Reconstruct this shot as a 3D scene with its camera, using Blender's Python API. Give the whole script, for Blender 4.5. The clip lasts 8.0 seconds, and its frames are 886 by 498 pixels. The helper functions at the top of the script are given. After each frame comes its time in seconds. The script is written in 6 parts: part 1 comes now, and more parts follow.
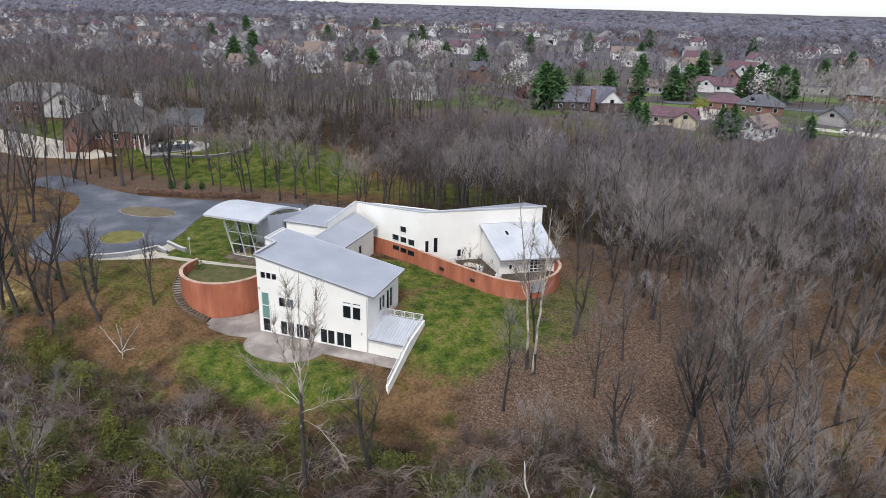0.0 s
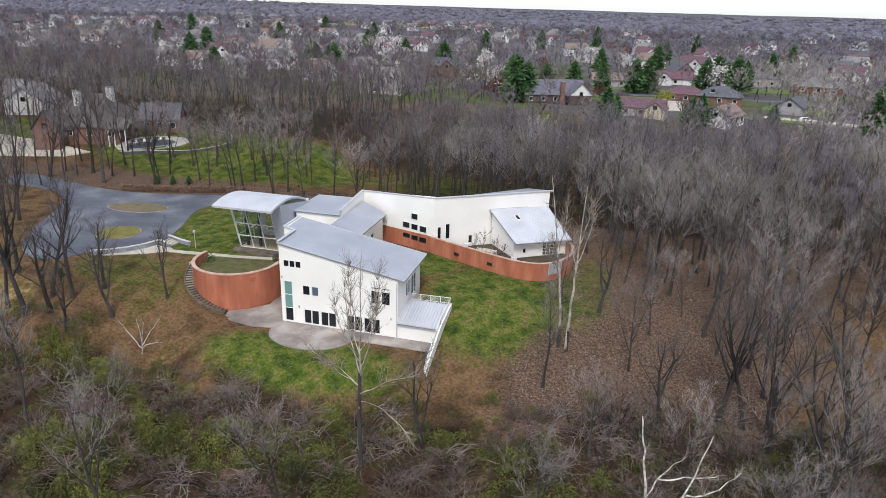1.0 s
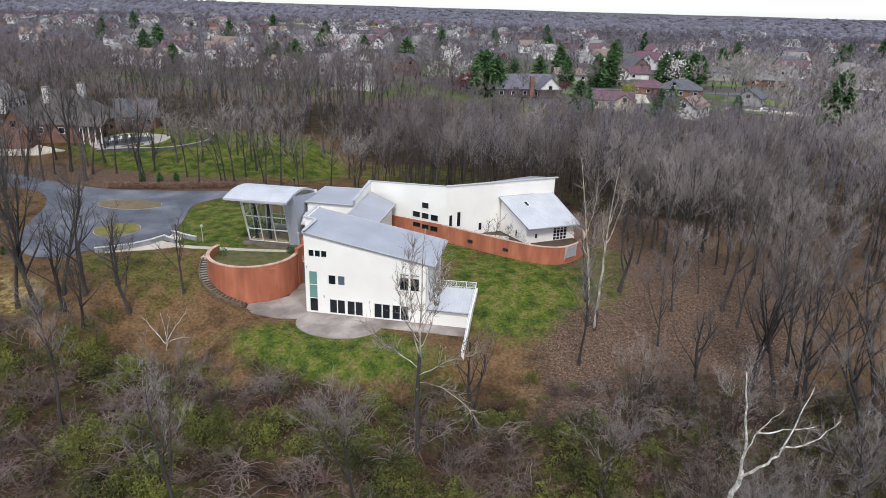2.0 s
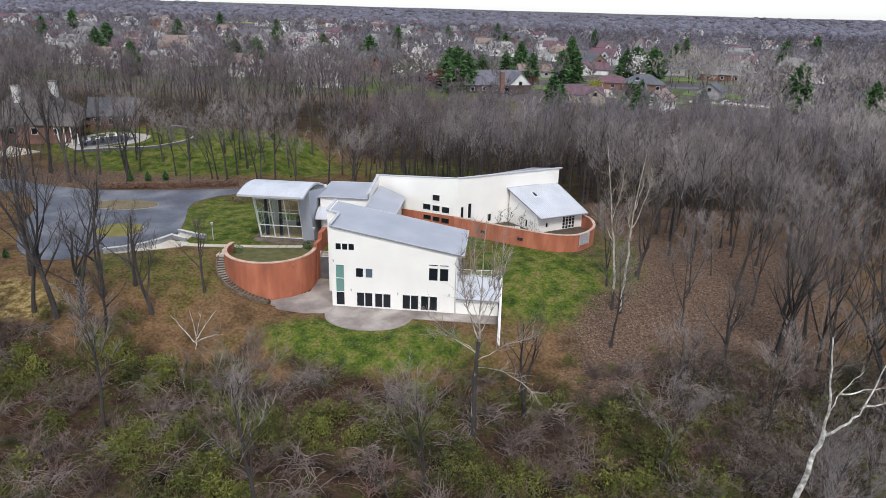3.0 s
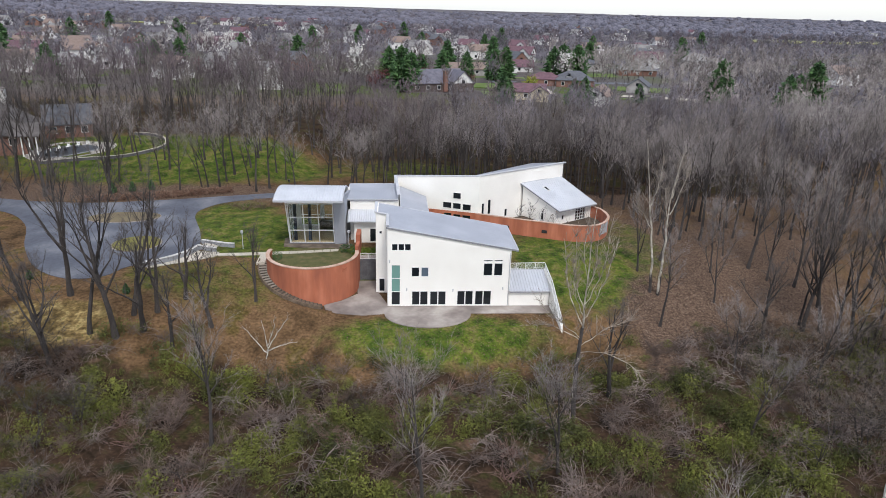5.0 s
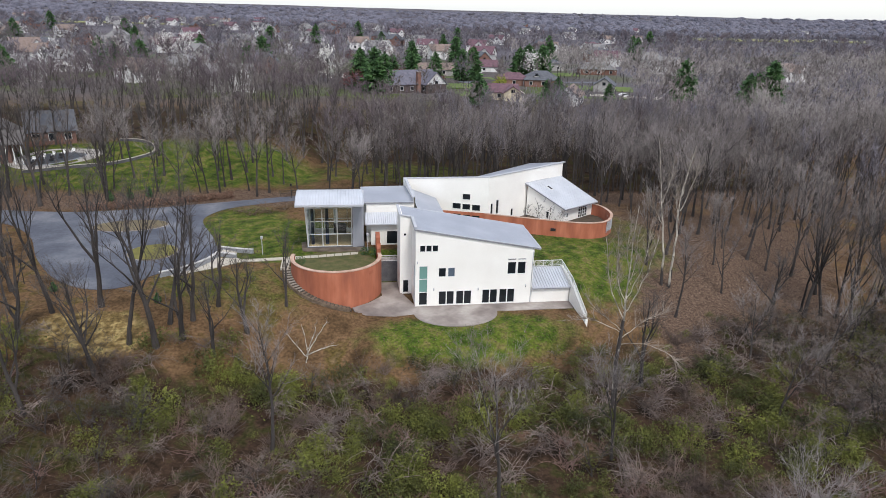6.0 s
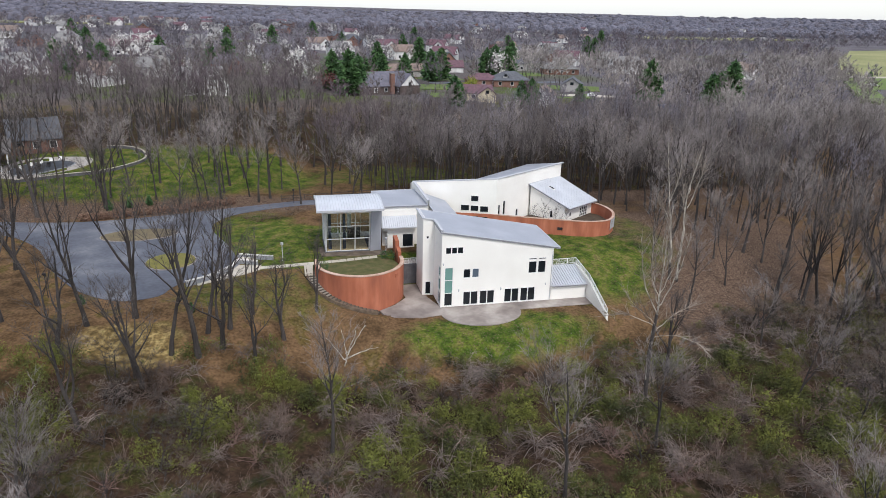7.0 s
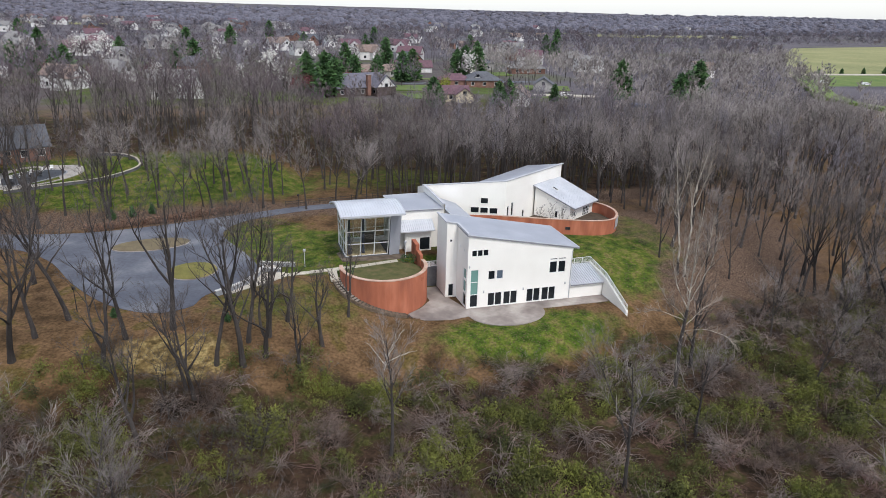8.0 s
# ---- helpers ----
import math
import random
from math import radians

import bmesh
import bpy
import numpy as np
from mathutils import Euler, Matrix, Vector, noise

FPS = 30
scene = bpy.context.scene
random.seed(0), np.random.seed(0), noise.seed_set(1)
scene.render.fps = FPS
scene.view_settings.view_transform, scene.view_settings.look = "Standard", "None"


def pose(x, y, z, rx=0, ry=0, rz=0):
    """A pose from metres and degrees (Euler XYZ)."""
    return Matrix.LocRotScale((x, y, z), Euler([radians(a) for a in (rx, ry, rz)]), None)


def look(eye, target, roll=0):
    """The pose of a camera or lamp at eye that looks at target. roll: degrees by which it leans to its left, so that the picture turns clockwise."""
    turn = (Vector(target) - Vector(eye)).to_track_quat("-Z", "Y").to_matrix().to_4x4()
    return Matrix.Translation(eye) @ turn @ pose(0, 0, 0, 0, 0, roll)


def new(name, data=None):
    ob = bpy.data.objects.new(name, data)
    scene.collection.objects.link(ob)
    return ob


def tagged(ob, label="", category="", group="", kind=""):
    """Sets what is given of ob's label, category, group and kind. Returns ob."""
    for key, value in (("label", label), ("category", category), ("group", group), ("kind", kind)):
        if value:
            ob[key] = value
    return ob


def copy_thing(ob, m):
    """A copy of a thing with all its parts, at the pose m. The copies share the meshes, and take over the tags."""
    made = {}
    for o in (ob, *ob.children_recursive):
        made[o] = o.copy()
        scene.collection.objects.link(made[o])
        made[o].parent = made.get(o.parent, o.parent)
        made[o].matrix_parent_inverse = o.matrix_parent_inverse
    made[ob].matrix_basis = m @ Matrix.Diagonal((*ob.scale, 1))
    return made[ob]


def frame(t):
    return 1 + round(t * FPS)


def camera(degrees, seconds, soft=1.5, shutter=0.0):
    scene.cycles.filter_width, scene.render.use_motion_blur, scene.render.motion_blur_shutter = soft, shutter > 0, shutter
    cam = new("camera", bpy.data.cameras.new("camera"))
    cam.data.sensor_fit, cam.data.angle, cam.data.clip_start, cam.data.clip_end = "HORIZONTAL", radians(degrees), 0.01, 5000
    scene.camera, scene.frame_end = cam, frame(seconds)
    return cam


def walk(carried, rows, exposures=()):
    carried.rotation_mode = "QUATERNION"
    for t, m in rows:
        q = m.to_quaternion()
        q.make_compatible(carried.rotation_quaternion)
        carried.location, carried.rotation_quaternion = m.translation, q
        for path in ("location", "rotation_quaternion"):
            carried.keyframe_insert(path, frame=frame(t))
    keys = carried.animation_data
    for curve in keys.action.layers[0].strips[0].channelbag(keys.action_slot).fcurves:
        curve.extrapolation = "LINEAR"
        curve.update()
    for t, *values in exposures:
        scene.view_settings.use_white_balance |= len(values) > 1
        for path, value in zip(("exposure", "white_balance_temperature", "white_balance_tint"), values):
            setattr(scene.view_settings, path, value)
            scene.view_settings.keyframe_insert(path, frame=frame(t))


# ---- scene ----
cam = camera(67.2, 8.0, soft=0.65)
METRES, EYE, TILT, LEAN, TURN = 91.0, 46.4, -20.0, -1.5, 20.0
ROWS = [
    (0.0, 0.0, 0.0, 0.0, 0.0, 0.0, -0.0),
    (0.5, -0.0622, -0.0024, -0.0127, -2.27, -0.01, 0.82),
    (1.0, -0.1242, -0.0004, -0.0246, -4.56, -0.06, 1.59),
    (1.5, -0.1865, 0.0024, -0.0343, -6.84, -0.13, 2.39),
    (3.0, -0.374, 0.0228, -0.0477, -13.72, -0.63, 4.83),
    (3.5, -0.4353, 0.0329, -0.0441, -15.88, -0.84, 5.55),
    (4.0, -0.4956, 0.0441, -0.0378, -18.02, -1.11, 6.27),
    (4.5, -0.5556, 0.0565, -0.0306, -20.39, -1.45, 7.05),
    (6.0, -0.7366, 0.0941, 0.0005, -27.04, -2.57, 9.18),
    (6.5, -0.7954, 0.109, 0.0133, -29.35, -3.01, 9.85),
    (7.0, -0.8531, 0.1275, 0.0282, -31.39, -3.44, 10.47),
    (7.5, -0.9093, 0.1478, 0.0446, -33.42, -3.94, 11.06),
    (8.0, -0.9627, 0.1731, 0.0615, -35.54, -4.42, 11.62),
]
walk(cam, [(t, pose(54.7, -75.5, EYE, TILT, LEAN, TURN) @ pose(METRES * x, METRES * y, METRES * z, 90 + pitch, roll, yaw)) for t, x, y, z, yaw, pitch, roll in ROWS])

# ---------------------------------------------------------------- light
world = bpy.data.worlds.new("world")
scene.world = world
world.use_nodes = True
wn = world.node_tree.nodes
sky = wn.new("ShaderNodeTexSky")
sky.sky_type = "NISHITA"
sky.sun_disc = False
sky.sun_elevation = radians(48)
sky.sun_rotation = radians(169)
sky.air_density, sky.dust_density, sky.ozone_density = 1.0, 1.0, 1.5
wn["Background"].inputs["Strength"].default_value = 0.125
# thin white cloud over the whole sky
veil = wn.new("ShaderNodeMix")
veil.data_type = "RGBA"
veil.inputs["Factor"].default_value = 0.5
veil.inputs["B"].default_value = (7.0, 7.2, 7.8, 1)
world.node_tree.links.new(sky.outputs["Color"], veil.inputs["A"])
world.node_tree.links.new(veil.outputs["Result"], wn["Background"].inputs["Color"])
sun = new("sun", bpy.data.lights.new("sun", "SUN"))
sun.data.energy, sun.data.angle, sun.data.color = 1.65, radians(13), (1.0, 0.955, 0.905)
sun.matrix_world = look((14, -72, 95), (0, 0, 0))
scene.view_settings.exposure = 0.5


# ---------------------------------------------------------------- materials
def mat(name, c1, c2, scale=1.0, fine=12.0, rough=0.85, metal=0.0, bump=0.2, dist=0.02, c3=None, detail=4.0, island=0.0, obrandom=0.0, stretch=(1, 1, 1), grain=0.2):
    """Two-scale noise material: c1..c2 by broad patches, darkened or lightened by fine grain."""
    m = bpy.data.materials.new(name)
    m.use_nodes = True
    n, l = m.node_tree.nodes, m.node_tree.links
    bsdf = n["Principled BSDF"]
    geo = n.new("ShaderNodeNewGeometry")
    mp = n.new("ShaderNodeMapping")
    mp.inputs["Scale"].default_value = stretch
    l.new(geo.outputs["Position"], mp.inputs["Vector"])
    big, small = n.new("ShaderNodeTexNoise"), n.new("ShaderNodeTexNoise")
    big.inputs["Scale"].default_value, big.inputs["Detail"].default_value = scale, detail
    small.inputs["Scale"].default_value, small.inputs["Detail"].default_value = fine, 3.0
    l.new(mp.outputs[0], big.inputs["Vector"])
    l.new(mp.outputs[0], small.inputs["Vector"])
    ramp = n.new("ShaderNodeValToRGB")
    ramp.color_ramp.elements[0].position, ramp.color_ramp.elements[1].position = 0.32, 0.68
    ramp.color_ramp.elements[0].color, ramp.color_ramp.elements[1].color = (*c1, 1), (*c2, 1)
    if c3:
        e = ramp.color_ramp.elements.new(0.5)
        e.color = (*c3, 1)
    l.new(big.outputs["Fac"], ramp.inputs["Fac"])
    mr = n.new("ShaderNodeMapRange")
    mr.inputs["From Min"].default_value, mr.inputs["From Max"].default_value = 0.25, 0.75
    mr.inputs["To Min"].default_value, mr.inputs["To Max"].default_value = 1 - grain, 1 + grain
    l.new(small.outputs["Fac"], mr.inputs["Value"])
    fac = mr.outputs[0]
    if island or obrandom:
        src = geo.outputs["Random Per Island"] if island else n.new("ShaderNodeObjectInfo").outputs["Random"]
        k = island or obrandom
        rr = n.new("ShaderNodeMapRange")
        rr.inputs["To Min"].default_value, rr.inputs["To Max"].default_value = 1 - k, 1 + k
        l.new(src, rr.inputs["Value"])
        mu = n.new("ShaderNodeMath")
        mu.operation = "MULTIPLY"
        l.new(fac, mu.inputs[0]), l.new(rr.outputs[0], mu.inputs[1])
        fac = mu.outputs[0]
    vm = n.new("ShaderNodeVectorMath")
    vm.operation = "SCALE"
    l.new(ramp.outputs["Color"], vm.inputs[0]), l.new(fac, vm.inputs["Scale"])
    l.new(vm.outputs[0], bsdf.inputs["Base Color"])
    bsdf.inputs["Roughness"].default_value, bsdf.inputs["Metallic"].default_value = rough, metal
    if bump:
        bp = n.new("ShaderNodeBump")
        bp.inputs["Strength"].default_value, bp.inputs["Distance"].default_value = bump, dist
        l.new(small.outputs["Fac"], bp.inputs["Height"]), l.new(bp.outputs[0], bsdf.inputs["Normal"])
    return m


def glass_mat(name, col, rough=0.03, alpha_mix=0.25):
    """Tinted window glass: clear transmission under a mirror coat."""
    m = bpy.data.materials.new(name)
    m.use_nodes = True
    b = m.node_tree.nodes["Principled BSDF"]
    b.inputs["Base Color"].default_value = (*col, 1)
    b.inputs["Roughness"].default_value = rough
    b.inputs["Transmission Weight"].default_value = alpha_mix
    b.inputs["IOR"].default_value = 1.45
    return m


STUCCO = mat("white_stucco", (0.83, 0.81, 0.765), (0.89, 0.875, 0.83), 0.25, 9, 0.9, bump=0.15, grain=0.05)
STUCCO_GREY = mat("grey_stucco", (0.36, 0.38, 0.43), (0.42, 0.44, 0.49), 0.3, 9, 0.85, bump=0.1, grain=0.05)
TERRACOTTA = mat("terracotta_stucco", (0.31, 0.104, 0.062), (0.50, 0.18, 0.104), 0.6, 2.2, 0.9, c3=(0.40, 0.13, 0.07), stretch=(1, 1, 0.22), grain=0.09, detail=6.0)
COPING = mat("weathered_coping", (0.42, 0.26, 0.19), (0.58, 0.42, 0.34), 0.8, 10, 0.9)
ROOF = mat("grey_metal_roof", (0.34, 0.36, 0.41), (0.42, 0.44, 0.49), 0.2, 5, 0.5, 0.25, bump=0.08, grain=0.08)
ROOF_PALE = mat("pale_metal_roof", (0.56, 0.58, 0.62), (0.66, 0.68, 0.72), 0.3, 6, 0.42, 0.3, bump=0.08, grain=0.05)
FASCIA = mat("grey_fascia", (0.42, 0.43, 0.46), (0.5, 0.51, 0.54), 0.5, 8, 0.55, bump=0.05, grain=0.05)
# fascia grey darkened to draw the shadow line of the roof edge
FASCIA_SHADE = mat("shade_line_fascia", (0.22, 0.225, 0.25), (0.29, 0.295, 0.32), 0.5, 8, 0.55, bump=0.05, grain=0.05)
FRAME = mat("white_frame", (0.74, 0.74, 0.73), (0.8, 0.8, 0.79), 1, 10, 0.5, bump=0.05, grain=0.05)
GLASS = glass_mat("dark_glass", (0.012, 0.016, 0.02), 0.04, 0.0)
GLASS_GREEN = glass_mat("green_glass", (0.16, 0.30, 0.27), 0.06, 0.0)
GLASS_CLEAR = glass_mat("clear_glass", (0.86, 0.92, 0.92), 0.0, 1.0)
GLASS_BLUE = glass_mat("blue_grey_glass", (0.10, 0.13, 0.17), 0.04, 0.0)
CONCRETE = mat("patio_concrete", (0.15, 0.125, 0.115), (0.42, 0.38, 0.345), 0.2, 1.2, 0.9, c3=(0.255, 0.22, 0.20), grain=0.12, detail=7.0)
PATH_CONC = mat("path_concrete", (0.42, 0.385, 0.32), (0.52, 0.48, 0.41), 0.4, 6, 0.9)
ASPHALT = mat("worn_asphalt", (0.07, 0.077, 0.10), (0.165, 0.172, 0.195), 0.16, 2, 0.9, c3=(0.10, 0.108, 0.134), detail=8.0, grain=0.15)
DARKMETAL = mat("dark_metal", (0.03, 0.03, 0.035), (0.05, 0.05, 0.055), 2, 20, 0.5, 0.4)
BARK = mat("grey_bark", (0.026, 0.022, 0.021), (0.066, 0.056, 0.052), 0.6, 6, 0.95, obrandom=0.25, stretch=(1, 1, 0.3))
TWIG = mat("bare_twigs", (0.13, 0.112, 0.106), (0.335, 0.297, 0.286), 0.12, 2, 0.95, bump=0, obrandom=0.2)
# some blue of the distance haze is mixed into this twig colour
TWIG_FAR = mat("far_bare_twigs", (0.10, 0.09, 0.101), (0.255, 0.232, 0.264), 0.03, 0.25, 0.95, bump=0, island=0.15)
TWIG_BROWN = mat("brown_bare_twigs", (0.10, 0.085, 0.081), (0.22, 0.19, 0.184), 0.05, 0.25, 0.95, bump=0, island=0.15)
# low contrast and blue-grey: aerial haze painted into the twigs
TWIG_DIM_HAZE = mat("haze_muted_twigs", (0.08, 0.074, 0.09), (0.14, 0.13, 0.155), 0.02, 0.15, 0.95, bump=0, island=0.06, grain=0.1)
TWIG_PLUM = mat("plum_grey_twigs", (0.085, 0.064, 0.072), (0.185, 0.148, 0.162), 0.05, 0.25, 0.95, bump=0, island=0.15)
TWIG_ASH = mat("ashen_twigs", (0.21, 0.187, 0.176), (0.42, 0.377, 0.356), 0.05, 0.25, 0.95, bump=0, island=0.15)
TWIG_RED = mat("reddish_twigs", (0.14, 0.085, 0.075), (0.22, 0.14, 0.12), 0.12, 2, 0.95, bump=0)
# horizon woods: the blue haze is put into the base colour
TWIG_HAZE = mat("haze_tinted_distant_twigs", (0.105, 0.104, 0.134), (0.175, 0.172, 0.215), 0.008, 0.15, 0.95, bump=0, island=0.08, grain=0.1)
TWIG_DARK = mat("dark_bare_twigs", (0.05, 0.043, 0.04), (0.11, 0.095, 0.09), 0.3, 2, 0.95, bump=0)
BIRCH = mat("pale_birch_bark", (0.15, 0.13, 0.11), (0.56, 0.51, 0.435), 1.4, 4, 0.85, stretch=(1, 1, 0.6))
SHRUB = mat("shrub_twigs", (0.038, 0.026, 0.021), (0.205, 0.15, 0.127), 0.22, 2, 0.95, bump=0, island=0.35)
SHRUB_GREY = mat("grey_bramble_canes", (0.068, 0.051, 0.045), (0.30, 0.242, 0.22), 0.3, 2, 0.95, bump=0, island=0.3)
SAPLING = mat("sapling_twigs", (0.085, 0.068, 0.058), (0.235, 0.195, 0.17), 0.25, 2, 0.95, bump=0, island=0.2)
# the dark end paints shaded patches of the thicket into the leaves
LEAF = mat("spring_leaves", (0.024, 0.028, 0.008), (0.158, 0.17, 0.028), 0.16, 3, 0.8, bump=0, island=0.4)
NEEDLE = mat("pine_needles", (0.034, 0.085, 0.03), (0.08, 0.165, 0.05), 0.3, 3, 0.8, bump=0, island=0.35)
BLOSSOM = mat("white_blossom", (0.55, 0.53, 0.5), (0.7, 0.68, 0.65), 0.3, 3, 0.9, bump=0, island=0.2)


# ---------------------------------------------------------------- mesh helpers
class Shape:
    """A growing mesh: vertices and faces."""

    def __init__(self):
        self.v, self.f = [], []

    def add(self, vs, fs):
        k = len(self.v)
        self.v += [tuple(p) for p in vs]
        self.f += [tuple(i + k for i in f) for f in fs]
        return self

    def hexa(self, a, b):
        """A solid between two quads of four corners in the same order."""
        return self.add(list(a) + list(b), [(3, 2, 1, 0), (4, 5, 6, 7), (0, 1, 5, 4), (1, 2, 6, 5), (2, 3, 7, 6), (3, 0, 4, 7)])

    def box(self, x0, x1, y0, y1, z0, z1):
        return self.hexa([(x0, y0, z0), (x1, y0, z0), (x1, y1, z0), (x0, y1, z0)], [(x0, y0, z1), (x1, y0, z1), (x1, y1, z1), (x0, y1, z1)])

    def beam(self, p, q, w, h, up=(0, 0, 1)):
        """A bar from p to q, w wide and h deep."""
        p, q = Vector(p), Vector(q)
        d = (q - p).normalized()
        s = d.cross(Vector(up))
        s = (s if s.length > 1e-4 else Vector((1, 0, 0))).normalized()
        u = s.cross(d).normalized()
        ring = [s * w / 2 + u * h / 2, -s * w / 2 + u * h / 2, -s * w / 2 - u * h / 2, s * w / 2 - u * h / 2]
        return self.hexa([p + r for r in ring], [q + r for r in ring])

    def prism(self, poly, z0, z1):
        """A plan polygon (counter-clockwise) from z0 up to z1; z0, z1 numbers or functions of x, y."""
        lo = [(x, y, z0(x, y) if callable(z0) else z0) for x, y in poly]
        hi = [(x, y, z1(x, y) if callable(z1) else z1) for x, y in poly]
        n = len(poly)
        return self.add(lo + hi, [tuple(range(n - 1, -1, -1)), tuple(range(n, 2 * n))] + [(i, (i + 1) % n, n + (i + 1) % n, n + i) for i in range(n)])

    def tube(self, pts, radii, n=6):
        k = len(self.v)
        m = len(pts)
        for i, (p, r) in enumerate(zip(pts, radii)):
            a, b = Vector(pts[max(i - 1, 0)]), Vector(pts[min(i + 1, m - 1)])
            d = (b - a).normalized()
            s = d.orthogonal().normalized() if abs(d.z) > 0.9 else d.cross(Vector((0, 0, 1))).normalized()
            u = d.cross(s)
            for j in range(n):
                w = 2 * math.pi * j / n
                self.v.append(tuple(Vector(p) + s * (math.cos(w) * r) + u * (math.sin(w) * r)))
        for i in range(m - 1):
            for j in range(n):
                q = (j + 1) % n
                self.f.append((k + i * n + j, k + i * n + q, k + (i + 1) * n + q, k + (i + 1) * n + j))
        return self

    def mesh(self, name):
        me = bpy.data.meshes.new(name)
        me.from_pydata(self.v, [], self.f)
        me.update()
        return me


def origin(ob):
    return ob.location if ob.parent is None else Vector((0, 0, 0))


def part(name, shape, material, parent, label="", smooth=False):
    """One mesh object under a thing or part; the shape is in world metres."""
    me = shape.mesh(name) if isinstance(shape, Shape) else shape
    if not me.materials:
        me.materials.append(material)
    if smooth:
        me.polygons.foreach_set("use_smooth", [True] * len(me.polygons))
    ob = new(name, me)
    if parent is not None:
        ob.parent = parent
        ob.matrix_parent_inverse = Matrix.Translation(-origin(parent))
    return tagged(ob, label=label)


def thing(name, at, label, category, group="", kind=""):
    ob = new(name)
    ob.location = at
    return tagged(ob, label, category, group, kind)


def solid(name, shape, material, label, category, kind="", smooth=False):
    return tagged(part(name, shape, material, None, smooth=smooth), label, category, kind=kind)


def wall(shape, p0, p1, zb, zt0, zt1, thick=0.3, openings=(), ends=False):
    """A wall from p0 to p1 (the inside on its left) with openings (u0, u1, z0, z1) cut through."""
    p0, p1 = Vector((*p0, 0)), Vector((*p1, 0))
    L = (p1 - p0).length
    d = (p1 - p0) / L
    nrm = Vector((-d.y, d.x, 0)) * thick

    def top(u):
        return zt0 + (zt1 - zt0) * u / L

    us = sorted({0.0, L, *[o[0] for o in openings], *[o[1] for o in openings]})
    zs = sorted({*[o[2] for o in openings], *[o[3] for o in openings]})

    def P(u, z, inner):
        p = p0 + d * u + (nrm if inner else Vector())
        return (p.x, p.y, z)

    for a, b in zip(us[:-1], us[1:]):
        col = [zb] + [z for z in zs if zb < z < min(top(a), top(b)) - 0.01] + [None]
        for c, e in zip(col[:-1], col[1:]):
            ea, eb = (top(a), top(b)) if e is None else (e, e)
            mu, mz = (a + b) / 2, (c + (top((a + b) / 2) if e is None else e)) / 2
            if any(o[0] < mu < o[1] and o[2] < mz < o[3] for o in openings):
                continue
            shape.add([P(a, c, 0), P(b, c, 0), P(b, eb, 0), P(a, ea, 0)], [(0, 1, 2, 3)])
            shape.add([P(a, c, 1), P(b, c, 1), P(b, eb, 1), P(a, ea, 1)], [(3, 2, 1, 0)])
    for u0, u1, z0, z1 in openings:
        for q in ([(u0, z0), (u0, z1)], [(u0, z1), (u1, z1)], [(u1, z1), (u1, z0)], [(u1, z0), (u0, z0)]):
            (a, za), (b, zc) = q
            shape.add([P(a, za, 0), P(b, zc, 0), P(b, zc, 1), P(a, za, 1)], [(0, 1, 2, 3)])
    for a, za, b, zc in (((0, zb, 0, zt0), (0, zt0, L, zt1), (L, zt1, L, zb)) if ends else ((0, zt0, L, zt1),)):
        shape.add([P(a, za, 0), P(b, zc, 0), P(b, zc, 1), P(a, za, 1)], [(0, 1, 2, 3)])
    return shape


def window(parent, p0, p1, u0, u1, z0, z1, cols=1, rows=1, glass=None, inset=0.1, bar=0.07, name="window", frame_mat=None, out=0.02, sill=True):
    """A framed window in the wall p0-p1: frame with a casing proud of the wall, mullions, and single panes."""
    p0, p1 = Vector((*p0, 0)), Vector((*p1, 0))
    d = (p1 - p0).normalized()
    n = Vector((-d.y, d.x, 0))

    def P(u, z, k):
        q = p0 + d * u + n * k
        return Vector((q.x, q.y, z))

    s = Shape()

    def bar_box(a, b, c, e, k0, k1):
        s.hexa([P(a, c, k0), P(b, c, k0), P(b, c, k1), P(a, c, k1)], [P(a, e, k0), P(b, e, k0), P(b, e, k1), P(a, e, k1)])

    k0, k1 = -out, inset + 0.04
    e = 0.004
    bar_box(u0 + e, u0 + bar, z0 + e, z1 - e, k0, k1), bar_box(u1 - bar, u1 - e, z0 + e, z1 - e, k0, k1)
    bar_box(u0 + bar, u1 - bar, z0 + e, z0 + bar, k0, k1), bar_box(u0 + bar, u1 - bar, z1 - bar, z1 - e, k0, k1)
    cu = [u0 + (u1 - u0) * i / cols for i in range(cols + 1)]
    cz = [z0 + (z1 - z0) * i / rows for i in range(rows + 1)]
    for u in cu[1:-1]:
        bar_box(u - bar * 0.7, u + bar * 0.7, z0 + bar, z1 - bar, k0, k1)
    for i in range(cols):
        for z in cz[1:-1]:
            bar_box(cu[i] + bar, cu[i + 1] - bar, z - bar / 2, z + bar / 2, k0 + 0.01, k1)
    w = part(name, s, frame_mat or FRAME, parent)
    for i in range(cols):
        for j in range(rows):
            g = Shape()
            g.hexa([P(cu[i] + 0.03, cz[j] + 0.03, inset), P(cu[i + 1] - 0.03, cz[j] + 0.03, inset), P(cu[i + 1] - 0.03, cz[j] + 0.03, inset + 0.02), P(cu[i] + 0.03, cz[j] + 0.03, inset + 0.02)],
                   [P(cu[i] + 0.03, cz[j + 1] - 0.03, inset), P(cu[i + 1] - 0.03, cz[j + 1] - 0.03, inset), P(cu[i + 1] - 0.03, cz[j + 1] - 0.03, inset + 0.02), P(cu[i] + 0.03, cz[j + 1] - 0.03, inset + 0.02)])
            gm = glass[(j * cols + i) % len(glass)] if isinstance(glass, (list, tuple)) else (glass or GLASS)
            pane = part("pane", g, gm, w)
            pane.visible_shadow = gm is not GLASS_CLEAR
    return w


